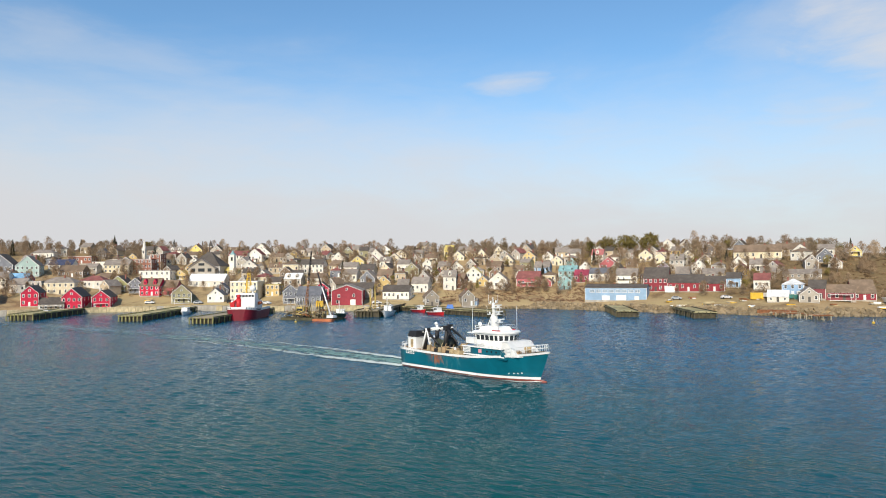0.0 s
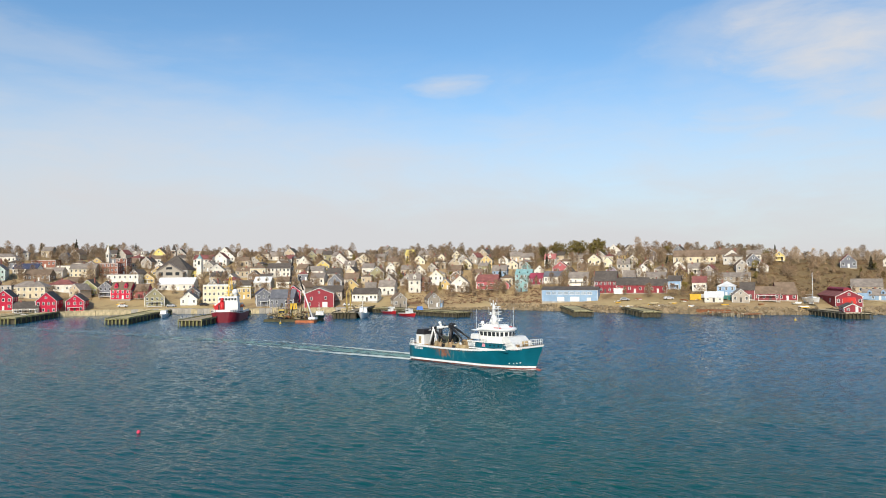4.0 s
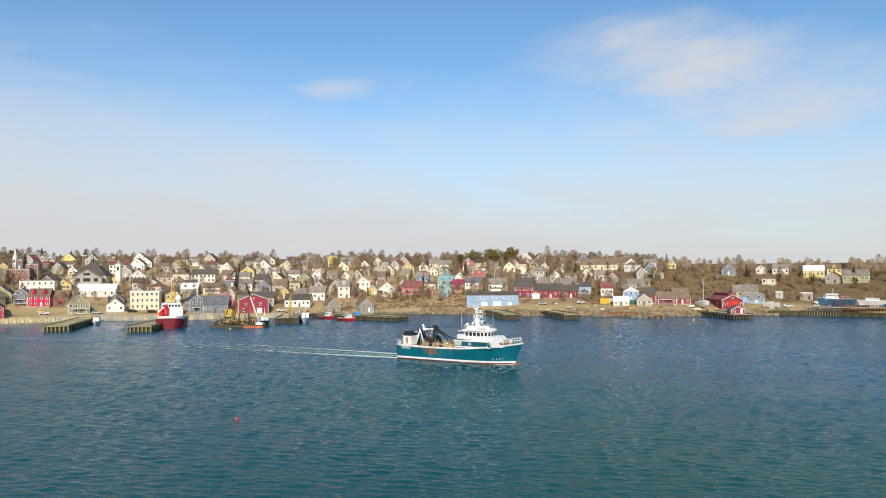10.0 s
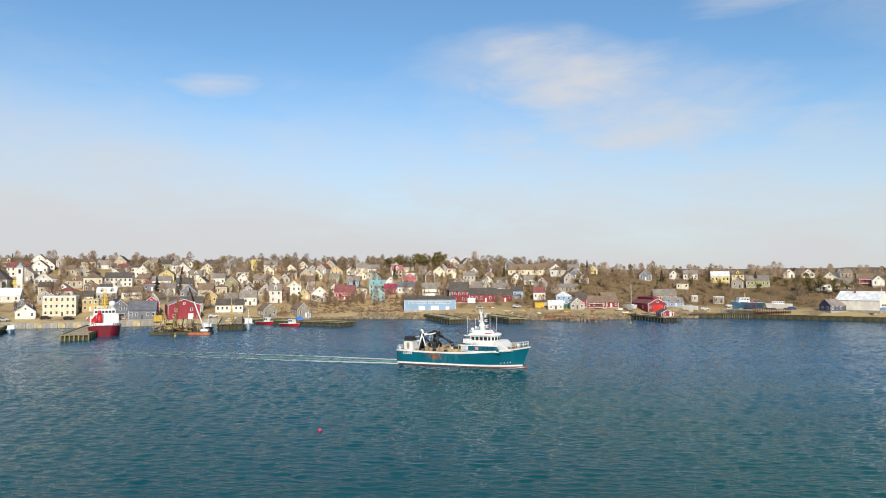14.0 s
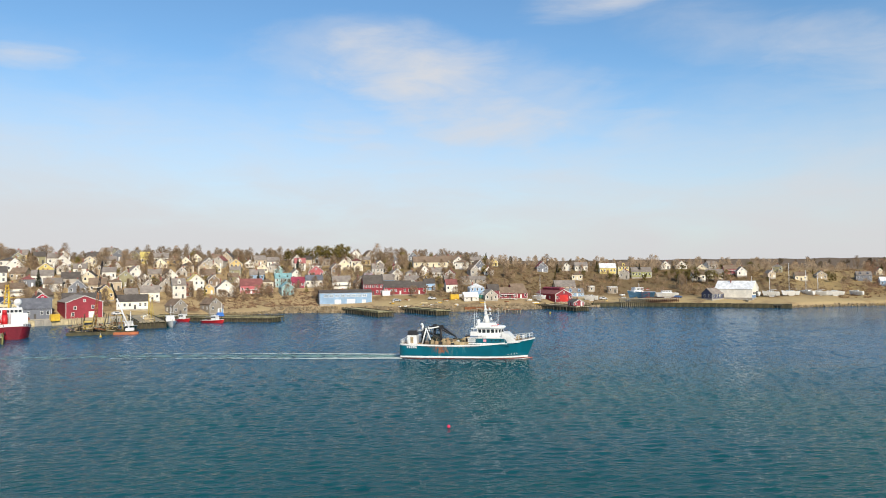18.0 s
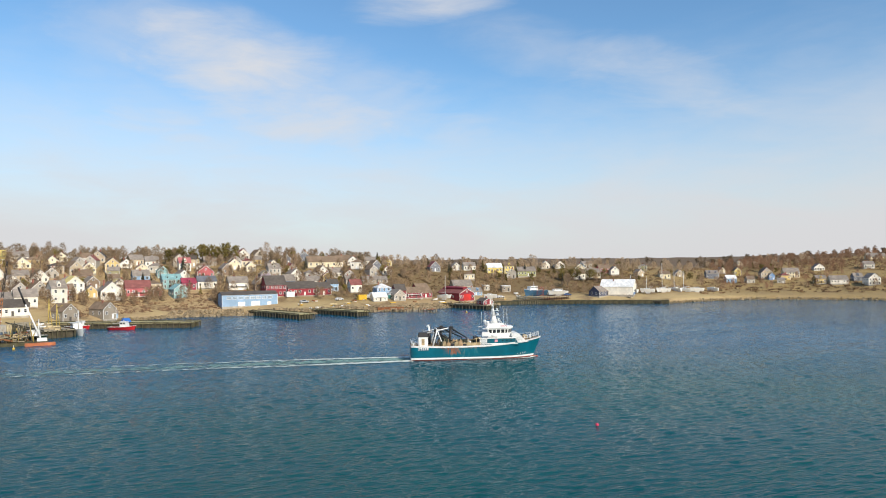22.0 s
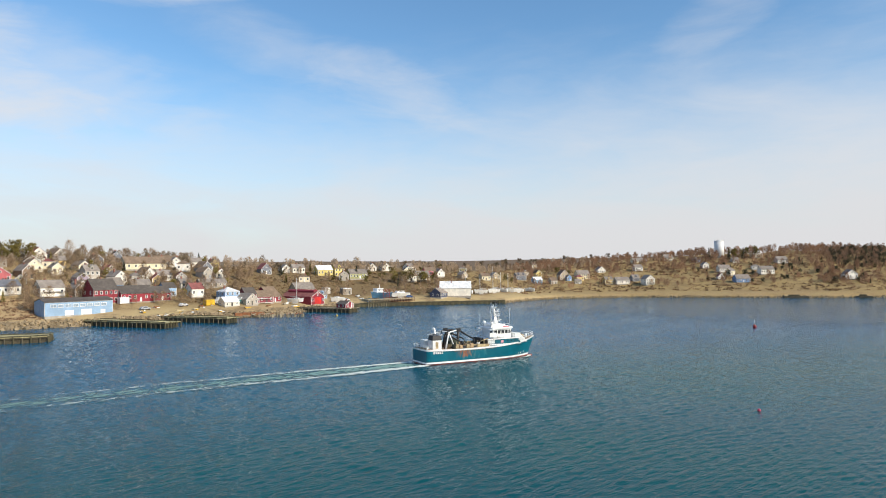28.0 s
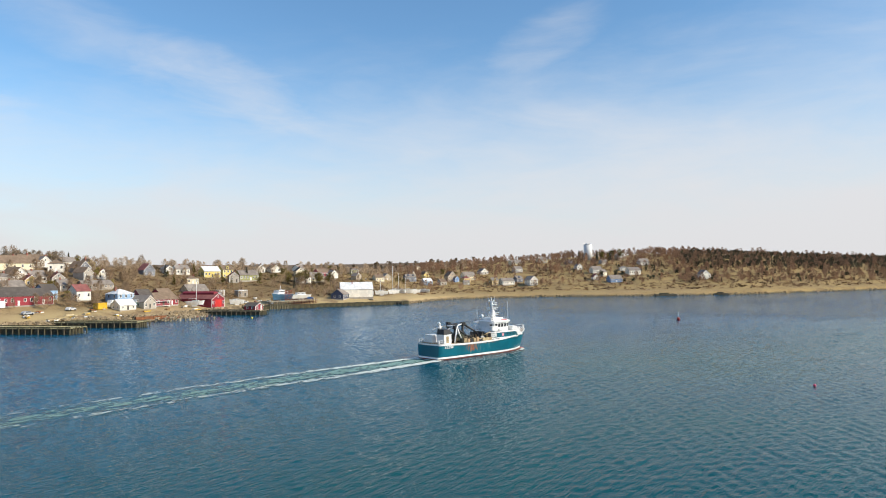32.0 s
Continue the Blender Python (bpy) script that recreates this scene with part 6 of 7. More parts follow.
def build_crane_barge():
    ob = thing("crane_barge", pose(-159, 178, 0, 0, 0, 12), "rusty spud barge loaded with timber and a yellow crane", "barge")
    bm = bmesh.new()
    box(bm, -9, 11, -4.5, 4.5, -1.2, 0.9, 0, 0.1)
    part("pontoon", bm, WEEDY, ob, "dark weathered pontoon")
    part("raft", BM(box, 5.0, 12.5, -6.9, -4.7, -0.4, 0.75, 0, 0.06), paint("orange_raft", (0.42, 0.13, 0.05), 0.7, 0.35), ob, "small rust-orange raft alongside")
    rng = random.Random(21)
    for i in range(70):
        L = rng.uniform(1.5, 5)
        bm = bmesh.new()
        box(bm, -L / 2, L / 2, -0.14, 0.14, 0, rng.uniform(0.2, 0.45))
        part("baulk", bm, rng.choice((TIMBER, WEEDY, PALETIMBER, RUST, BEIGE)), ob, at=pose(rng.uniform(-8, 6), rng.uniform(-3.6, 3.6), 0.9 + rng.uniform(0, 2.2), rng.uniform(-10, 10), rng.uniform(-14, 14), rng.uniform(0, 180)))
    bm = bmesh.new()
    box(bm, -4.6, -1.2, -1.6, 1.6, 1.7, 4.4, 0, 0.15)
    cab = part("crane_cab", bm, OLDYELLOW, ob, "yellow crane cab")
    part("cab_window", BM(box, -4.2, -2.0, -1.66, -1.5, 3.1, 3.9), GLASS, cab)
    bm = bmesh.new()
    for s in (-1.5, 1.1):
        box(bm, -5.2, -0.6, s, s + 0.5, 0.9, 1.6, 0, 0.1)
    part("crawler", bm, SHIPBLACK, ob)
    bm = bmesh.new()
    lattice(bm, (-1.5, 0, 3.0), (-0.4, 0, 13.5), 0.9, 0.45, 9, 0.07)
    part("crane_boom", bm, paint("dull_orange", (0.50, 0.20, 0.07), 0.6, 0.3), ob, "dull orange lattice boom")
    bm = bmesh.new()
    lattice(bm, (-0.4, 0, 13.5), (0.8, 0, 24.0), 0.5, 0.3, 6, 0.07)
    part("boom_tip", bm, SHIPBLACK, ob, "dark boom extension")
    bm = bmesh.new()
    rod(bm, (9.0, -1.0, 1.6), (5.2, -0.6, 11.5), 0.28, 0.2)
    part("derrick", bm, SHIPWHITE, ob, "white leaning derrick")
    bm = bmesh.new()
    rod(bm, (5.2, -0.6, 11.5), (3.4, -0.4, 16.5), 0.3, 0.24)
    part("derrick_tip", bm, SHIPBLACK, ob)
    bm = bmesh.new()
    box(bm, 8.0, 10.6, -2.4, 0.2, 0.9, 1.7, 0, 0.1)
    part("winch", bm, SHIPWHITE, ob)
    for i in range(55):
        x, y = rng.uniform(-8.4, 7.5), rng.uniform(-4.0, 4.0)
        h = rng.uniform(1.8, 6.0)
        part("scaffold_pole", BM(rod, (x, y, 0.8), (x + rng.uniform(-1.2, 1.2), y + rng.uniform(-0.8, 0.8), 0.8 + h), 0.12, 0.1, 5), rng.choice((WEEDY, TIMBER, OLDYELLOW, TIMBER, PILE)), ob)


build_crane_barge()
# gear standing on the working wharf
wrng = random.Random(77)
for (px, py), rot in (((-155, 212), 0), ((-153, 206), 20), ((-161, 226), 10), ((-151, 201), 30), ((-158, 219), 15), ((-149.5, 198.5), 0)):
    ob = thing("gear_stack", pose(px, py, 2.42, 0, 0, rot), "stack of timber pallets and fish crates on the wharf", "crates", "gear on the wharf")
    for i in range(wrng.randint(4, 7)):
        part("crate", BM(box, -0.7, 0.7, -0.5, 0.5, 0, 0.42, 0, 0.03), wrng.choice((TIMBER, BEIGE, SHIPWHITE, PALETIMBER)), ob, at=pose(wrng.uniform(-0.9, 0.9), wrng.uniform(-0.6, 0.6), 0.425 * (i // 2), 0, 0, wrng.uniform(-9, 9)))
for px, py, h in ((-153, 207.5, 9.5), (-149.5, 200, 8.0)):
    ob = thing("hoist_post", pose(px, py, 2.42, 0, 0, -40), "faded yellow timber hoist frame standing on the wharf", "hoist")
    part("post", BM(rod, (0, 0, 0), (0.2, 0, h), 0.22, 0.16), OLDYELLOW, ob)
    part("strut", BM(rod, (1.8, 0, 0), (0.3, 0, h * 0.8), 0.14, 0.1), OLDYELLOW, ob)
    part("jib", BM(rod, (0.1, 0, h * 0.85), (2.6, 0, h * 0.95), 0.12, 0.08), OLDYELLOW, ob)

# ---- large sheds ----
house(-85, 314, 8, 27.5, 11, 6.0, "s", "lightblue", "charcoal", name="warehouse", pitch=0.25, wins=False)


def blue_front():
    """Roller doors and a long window band on the blue warehouse."""
    ob = bpy.data.objects["warehouse"]
    for x0, x1, z0, z1 in ((-6, -2.6, 0.3, 2.4), (0.5, 4.8, 0.3, 2.6), (8.5, 10.5, 0.3, 2.2)):
        part("roller_door", BM(box, x0, x1, -5.64, -5.52, z0, z1), TRIM, ob, "white roller door")


blue_front()
band = bpy.data.objects["warehouse"]
for k in range(8):
    x = -11.6 + 2.9 * k
    w = part("wide_window", BM(box, x, x + 2.3, -5.60, -5.50, 3.7, 5.1), TRIM, band)
    for j in range(2):
        part("pane", BM(box, x + 0.15 + 1.05 * j, x + 1.10 + 1.05 * j, -5.63, -5.55, 3.85, 4.95), paint("sky_lit_pane", (0.30, 0.38, 0.46), 0.15) if k + j == 0 else bpy.data.materials["sky_lit_pane"], w)
tagged(bpy.data.objects["warehouse"], "long light-blue waterfront warehouse with white doors and a grey roof", "warehouse")
shed = house(34, 323, 16, 10.5, 22, 4.6, "g", "barnred", "redroof", name="boat_shed", pitch=0.5)
tagged(shed, "dark red gabled boat shed with a bright red door", "shed")
part("shed_door", BM(box, -2.6, 2.6, -11.12, -11.0, 0.3, 4.1), paint("bright_red_door", (0.50, 0.03, 0.025), 0.5), shed, "bright red double door")
part("monitor_roof", BM(prism, [(-1.6, 6.6), (1.6, 6.6), (1.6, 7.7), (0, 8.3), (-1.6, 7.7)], -9.5, 9.5), WALL["barnred"], shed, "raised roof light along the ridge")
hut = house(25.6, 259.5, 12, 5.4, 6.0, 1.9, "g", "barnred", "charcoal", z=2.05, name="pier_hut", pitch=0.5)
tagged(hut, "small dark red hut on the end of the pier", "hut")
lean = house(12, 324.5, 12, 8, 13, 3.0, "s", "barnred", "brownroof", name="shed_annex")
tagged(lean, "low dark red annex beside the boat shed", "shed")
hall = house(*polar(29.0, 364), 46, 14, 20, 5.2, "g", "white", "whiteroof", wins=False, name="hall", pitch=0.6, placed=True)
tagged(hall, "large white gabled boat hall with a pale blue base band", "hall")
part("base_band", BM(box, -7.05, 7.05, -10.06, -9.9, 0.3, 1.7), WALL["blue"], hall, "pale blue base band")
part("hall_door", BM(box, 1.2, 5.6, -10.1, -9.95, 0.3, 3.6), GLASS, hall)
for sx in (-4.5, -2.3, 0):
    part("hall_window", BM(box, sx, sx + 1.6, -10.07, -9.95, 2.3, 3.2), GLASS, hall)

def church_tower(x, y, w, h, spire, wall, cap, label, base=None):
    x, y, k = site(x, y)
    z = (terrain(x, y) if base is None else base) - 0.5
    ob = thing("church_tower", pose(x, y, z, 0, 0, 25) @ Matrix.Diagonal((k, k, k, 1)), label, "tower")
    part("shaft", BM(box, -w / 2, w / 2, -w / 2, w / 2, 0, h, 0, 0.1), wall, ob)
    bm = bmesh.new()
    n = 8
    ring = [bm.verts.new((w * 0.55 * math.cos(math.tau * (i + 0.5) / n), w * 0.55 * math.sin(math.tau * (i + 0.5) / n), h)) for i in range(n)]
    tip = bm.verts.new((0, 0, h + spire))
    for i in range(n):
        bm.faces.new((ring[i], ring[(i + 1) % n], tip))
    bm.faces.new(ring[::-1])
    part("spire", bm, cap, ob)
    part("cornice", BM(box, -w * 0.58, w * 0.58, -w * 0.58, w * 0.58, h - 0.3, h - 0.02), TRIM, ob)
    part("belfry_opening", BM(box, -w * 0.2, w * 0.2, -w / 2 - 0.05, -w / 2 + 0.1, h * 0.7, h * 0.88), GLASS, ob)


mh = house(-322, 262, 28, 14.5, 13, 5.2, "h", "grey", "charcoal", name="meeting_house", pitch=1.15, wins=False)
mh.matrix_basis = mh.matrix_basis @ Matrix.Diagonal((1.25, 1.2, 1.15, 1))
part("front_wing", BM(prism, [(-6.2, 0.2), (6.2, 0.2), (6.2, 4.2), (0, 8.4), (-6.2, 4.2)], -9.5, -6.4), WALL["grey"], mh)
wb_ = bmesh.new()
for sgn in (-1, 1):
    prism(wb_, [(sgn * 6.9, 3.75), (0, 8.43), (0, 8.75), (sgn * 6.9, 4.07)][::sgn], -9.9, -6.2)
part("wing_roof", wb_, ROOF["greyroof"], mh)
for k in (-3.8, 0.0, 3.8):
    part("window", BM(box, k - (1.5 if k == 0 else 0.9), k + (1.5 if k == 0 else 0.9), -9.58, -9.48, 2.6, 4.2), GLASS, mh)
part("window", BM(box, -1.4, 1.4, -9.58, -9.48, 5.6, 6.8), GLASS, mh)
part("finial", BM(rod, (0, 0, 12.5), (0, 0, 16.0), 0.35, 0.08), ROOF["charcoal"], mh)
tagged(mh, "grey meeting house under a steep charcoal roof", "house")
church_tower(-308, 268, 2.9, 12.0, 2.6, WALL["white"], ROOF["teal"], "white clapboard belfry with a pale green cap")
church_tower(-383, 258, 2.2, 9.5, 6.5, WALL["white"], WALL["white"], "slim white church spire on the ridge")
church_tower(-362, 293, 2.6, 7.0, 4.5, WALL["brown"], ROOF["charcoal"], "small dark cupola on a roof")


def water_tower():
    x, y = polar(57.2, 518)
    z = terrain(x, y)
    ob = thing("water_tower", pose(x, y, z), "white cylindrical municipal water tank on the wooded hill", "water tower")
    bm = bmesh.new()
    rod(bm, (0, 0, -1), (0, 0, 13.0), 3.7, 3.7, 24)
    part("tank", bm, TRIM, ob)
    bm = bmesh.new()
    rod(bm, (0, 0, 13.0), (0, 0, 13.6), 3.8, 1.7, 24)
    part("roof", bm, TRIM, ob)
    bm = bmesh.new()
    rail(bm, [(3.4 * math.cos(math.tau * i / 16), 3.4 * math.sin(math.tau * i / 16), 13.2) for i in range(17)], 0.9, 0.05)
    part("roof_rail", bm, TRIM, ob)


water_tower()


def channel_buoy(x, y, mat, label, r=0.42, h=0.9):
    ob = thing("buoy", pose(x, y, 0), label, "buoy")
    bm = bmesh.new()
    bmesh.ops.create_uvsphere(bm, u_segments=14, v_segments=9, radius=r, matrix=Matrix.Translation((0, 0, r * 0.55)) @ Matrix.Diagonal((1, 1, 1.1, 1)))
    for f in bm.faces:
        f.smooth = True
    part("float", bm, mat, ob)
    part("spindle", BM(rod, (0, 0, r), (0, 0, r + h), 0.06, 0.04), SHIPWHITE, ob)


channel_buoy(-60, 31, paint("buoy_pink_red", (0.75, 0.05, 0.12), 0.4), "small round pink-red mooring buoy afloat", 0.22, 0.12)
channel_buoy(8, 240, SHIPYELLOW, "small yellow can buoy afloat off the boatyard", 0.4, 0.8)
channel_buoy(68, 85, paint("buoy_red", (0.4, 0.04, 0.03), 0.5), "red spar buoy afloat in the channel", 0.6, 2.2)
channel_buoy(-154, 166, SHIPYELLOW, "small yellow buoy beside the barge", 0.35, 0.8)


# ---- yard clutter ----
def vehicle(x, y, rot, mat, label):
    z = max(terrain(x, y), 1.75)
    ob = thing("car", pose(x, y, z, 0, 0, rot), label, "car", "parked cars")
    bm = bmesh.new()
    prism(bm, [(-2.1, 0.35), (2.1, 0.35), (2.1, 0.85), (1.2, 0.95), (0.6, 1.45), (-1.3, 1.45), (-2.0, 0.95)], -0.85, 0.85)
    bmesh.ops.bevel(bm, geom=list(bm.edges), offset=0.06, segments=1, affect="EDGES")
    part("body", bm, mat, ob)
    part("side_glass", BM(prism, [(-1.2, 1.0), (0.75, 1.0), (0.5, 1.36), (-1.1, 1.36)], -0.87, 0.87), GLASS, ob)
    for wx in (-1.3, 1.3):
        for wy in (-0.86, 0.86):
            part("wheel", BM(rod, (wx, wy - 0.1, 0.33), (wx, wy + 0.1, 0.33), 0.33, n=12), SHIPBLACK, ob)


CARCOL = [paint("car_" + k, c, 0.3, 0.05, 2, 0.5, 0.02) for k, c in (("white", (0.7, 0.7, 0.7)), ("silver", (0.4, 0.42, 0.44)), ("black", (0.03, 0.03, 0.035)), ("blue", (0.05, 0.12, 0.3)), ("red", (0.4, 0.03, 0.03)))]
CARNAME = ("white", "silver", "black", "dark blue", "red")
crng = random.Random(31)
for a0, a1, num, off in ((-50, -22, 14, 8), (-4, 12, 5, 16), (17, 31, 3, 12)):
    for i in range(num):
        a = a0 + (a1 - a0) * (i + crng.random()) / num
        k = crng.choice((0, 0, 1, 1, 2, 3, 4))
        x, y = polar(a, float(np.interp(a, AZ, SHORE)) + off + crng.uniform(-2, 3))
        if all((x - fx) ** 2 + (y - fy) ** 2 > (fr + 2) ** 2 for fx, fy, fr in footprints):
            vehicle(x, y, -a + crng.uniform(-30, 30), CARCOL[k], CARNAME[k] + " car parked on the waterfront yard")
            footprints.append((x, y, 2.5))


def container(x, y, rot, mat, label, L=6.0):
    x, y, k = site(x, y)
    z = max(terrain(x, y), 1.75)
    ob = thing("container", pose(x, y, z, 0, 0, rot), label, "container")
    part("shell", BM(box, -L / 2, L / 2, -1.2, 1.2, 0.05, 2.6), mat, ob)
    for i in range(int(L / 0.5)):
        x0 = -L / 2 + 0.15 + 0.5 * i
        part("rib", BM(box, x0, x0 + 0.18, -1.26, -1.2, 0.2, 2.5), mat, ob)


container(-26, 315, 12, SHIPYELLOW, "yellow shipping container in the yard", 4.5)
container(-63, 322, 8, TRIM, "white container in the yard", 4.0)
tarp = thing("tarpaulin", pose(*site(-137, 246)[:2], max(terrain(*site(-137, 246)[:2]), 2.0), 0, 0, 30), "bright blue tarpaulin over a low stack on the wharf", "tarpaulin")
part("cover", BM(box, -1.5, 1.5, -1.0, 1.0, 0, 1.5, 0, 0.45), paint("blue_tarpaulin", (0.03, 0.16, 0.55), 0.5), tarp)
container(42, 330, 10, WALL["lightblue"], "light blue container beside the boat shed", 7.0)
container(-206, 232, 40, SHIPYELLOW, "yellow skip on the quay", 3.0)
for i in range(60):
    a = crng.choice((crng.uniform(-4, 13), crng.uniform(-4, 13), crng.uniform(17, 30), crng.uniform(-56, -20), crng.uniform(-56, -20)))
    x, y = polar(a, float(np.interp(a, AZ, SHORE)) + crng.uniform(4, 20))
    if all((x - fx) ** 2 + (y - fy) ** 2 > (fr + 1.5) ** 2 for fx, fy, fr in footprints):
        ob = thing("yard_stack", pose(x, y, max(terrain(x, y), 1.75) - 0.05, 0, 0, crng.uniform(0, 90)), "stack of weathered boards and fishing gear on bare ground", "lumber", "clutter in the yards")
        for k in range(crng.randint(3, 6)):
            part("board", BM(box, -crng.uniform(0.8, 2.2), crng.uniform(0.8, 2.2), -0.5, 0.5, 0, 0.35), crng.choice((TIMBER, BEIGE, RUST, SHIPWHITE, PALETIMBER, SHIPYELLOW)), ob, at=pose(crng.uniform(-0.5, 0.5), crng.uniform(-0.6, 0.6), 0.36 * (k // 2), 0, 0, crng.uniform(-20, 20)))
# posts of the old slipway
ob = thing("slipway", pose(*polar(22.4, 350), 0.9, 0, 0, -8) @ Matrix.Diagonal((0.74, 0.8, 0.8, 1)), "old timber slipway of many dark red-brown posts", "slipway")
spm = mesh_of("post", BM(rod, (0, 0, -3), (0, 0, 4.6), 0.2, 0.17, 6), paint("red_brown_post", (0.16, 0.06, 0.045), 0.85, 0.35))
spt = mesh_of("post", BM(rod, (0, 0, -3), (0, 0, 4.0), 0.18, 0.14, 6), TIMBER)
for i in range(30):
    for j in range(2):
        part("post", spm if i > 13 else spt, None, ob, at=pose(-22 + 1.35 * i, -3.2 + 6 * j, crng.uniform(-0.5, 0.3), crng.uniform(-3, 3)))
part("slip_deck", BM(box, -23, 19, -3.4, 3.0, 3.6, 3.9), TIMBER, ob)
part("scaffold", BM(lattice, (-4, 4, 3.9), (-4, 4, 10.5), 5.0, 5.0, 4, 0.12), paint("red_scaffold", (0.38, 0.05, 0.04), 0.6), ob, "red steel scaffold tower")

for a, L in ((61.0, 14.0), (66.5, 9.0)):
    x, y = polar(a, float(np.interp(a, AZ, SHORE)) - 2.5)
    ob = thing("old_raft", pose(x, y, 0, 0, 0, -a), "low dark raft aground on the far beach", "raft")
    part("hull", BM(box, -L / 2, L / 2, -2.0, 2.0, -0.6, 1.1, 0, 0.3), PILE, ob)
    part("deck_load", BM(box, -L * 0.3, L * 0.15, -1.2, 1.2, 1.1, 2.0, 0, 0.25), WEEDY, ob)


# ---- more houses of the town, set back among the trees ----
frng = random.Random(12)
FILLWALL = ("white", "white", "tan", "tan", "grey", "white", "ochre", "brown", "grey", "slate", "cream", "olive", "tan")
FILLROOF = ("greyroof", "brownroof", "charcoal", "greyroof", "brownroof", "redroof")


def fill(a0, a1, s0, s1, tries, want, size=(5.0, 8.0), hh=(2.7, 4.6)):
    done = 0
    for i in range(tries):
        a, s = frng.uniform(a0, a1), frng.uniform(s0, s1)
        x, y = polar(a, float(np.interp(a, AZ, SHORE)) + s)
        w, d = frng.uniform(*size), frng.uniform(5.5, 8.0)
        if all((x - fx) ** 2 + (y - fy) ** 2 > (fr + 0.45 * max(w, d)) ** 2 for fx, fy, fr in footprints):
            house(x, y, -a * 0.6 + frng.uniform(-22, 22), w, d, frng.uniform(*hh), frng.choice("ggsh"), frng.choice(FILLWALL), frng.choice(FILLROOF), wins="front", placed=True)
            done += 1
            if done >= want:
                return


fill(-54, -20, 26, 118, 3000, 64)
fill(-21, 9, 40, 98, 2400, 38)
fill(10, 33, 55, 92, 400, 7)
fill(36, 60, 40, 120, 300, 8)


# ======== trees ========
BARK = paint("grey_bark", (0.26, 0.20, 0.15), 0.9, 0.3, 4, 0.8, 0.5)
TWIG = paint("bare_twigs", (0.40, 0.30, 0.20), 0.95, 0.3, 2, 0.4, 0.2, spread=0.25)
TWIG2 = paint("reddish_twigs", (0.36, 0.25, 0.155), 0.95, 0.3, 2, 0.4, 0.2, spread=0.25)
NEEDLE = paint("dark_needles", (0.055, 0.060, 0.034), 0.9, 0.35, 2, 0.4, 0.2, spread=0.25)
PINE = paint("olive_needles", (0.21, 0.165, 0.045), 0.9, 0.35, 2, 0.4, 0.2, spread=0.25)
SHRUB = paint("dry_scrub", (0.38, 0.26, 0.14), 0.95, 0.35, 2, 0.3, 0.2, spread=0.2)


def sliver(V, F, p, d, w, rng):
    """One thin twig or needle spray: a slim triangle."""
    s = d.cross(Vector((rng.uniform(-1, 1), rng.uniform(-1, 1), rng.uniform(-1, 1)))).normalized() * w
    i = len(V)
    V += [p - s, p + s, p + d]
    F.append((i, i + 1, i + 2))


def bare_tree(seed, h, spread):
    """Trunk with limbs, and an airy crown of fine bare twigs."""
    rng = random.Random(seed)
    tb = bmesh.new()
    rod(tb, (0, 0, -0.8), (0, 0, h * 0.5), 0.22, 0.1, 6)
    V, F = [], []
    wide = h * 0.34 * spread
    for i in range(9):
        a = math.tau * i / 9 + rng.uniform(-0.4, 0.4)
        k = rng.uniform(0.35, 0.95)
        rod(tb, (0, 0, h * rng.uniform(0.15, 0.4)), (math.cos(a) * wide * k, math.sin(a) * wide * k, h * rng.uniform(0.5, 0.9)), 0.08, 0.03, 4)
    lobes = [(rng.uniform(0, math.tau), rng.uniform(0.75, 1.15)) for i in range(5)]
    for i in range(640):
        z = rng.random() ** 0.8
        a = rng.uniform(0, math.tau)
        lobe = max(0.55, max(g * max(0.0, math.cos(a - b)) for b, g in lobes))
        edge = wide * math.sin(math.pi * min(1.0, 0.12 + 0.86 * z)) ** 0.7 * lobe
        r = edge * rng.random() ** 0.6
        p = Vector((math.cos(a) * r, math.sin(a) * r, h * (0.14 + 0.74 * z)))
        d = Vector((math.cos(a) * 0.55, math.sin(a) * 0.55, rng.uniform(0.35, 1.3))) + Vector((rng.uniform(-0.5, 0.5), rng.uniform(-0.5, 0.5), 0))
        sliver(V, F, p, d.normalized() * rng.uniform(0.08, 0.19) * h, rng.uniform(0.030, 0.062), rng)
    return mesh_of("trunk", tb, BARK), V, F


def spruce(seed, h, base):
    rng = random.Random(seed)
    tb = BM(rod, (0, 0, -0.8), (0, 0, h * 0.9), 0.2, 0.05, 6)
    V, F = [], []
    n = 460
    for i in range(n):
        k = rng.random() ** 0.8
        z = h * (0.1 + 0.9 * k)
        r = base * (1 - k) * rng.uniform(0.55, 1.0) + 0.12
        a = rng.uniform(0, math.tau)
        out = Vector((math.cos(a), math.sin(a), -0.25))
        sliver(V, F, Vector((math.cos(a) * r * 0.35, math.sin(a) * r * 0.35, z)), out * r * 0.85, rng.uniform(0.14, 0.3), rng)
    sliver(V, F, Vector((0, 0, h * 0.9)), Vector((0, 0, h * 0.13)), 0.16, rng)
    return mesh_of("trunk", tb, BARK), V, F


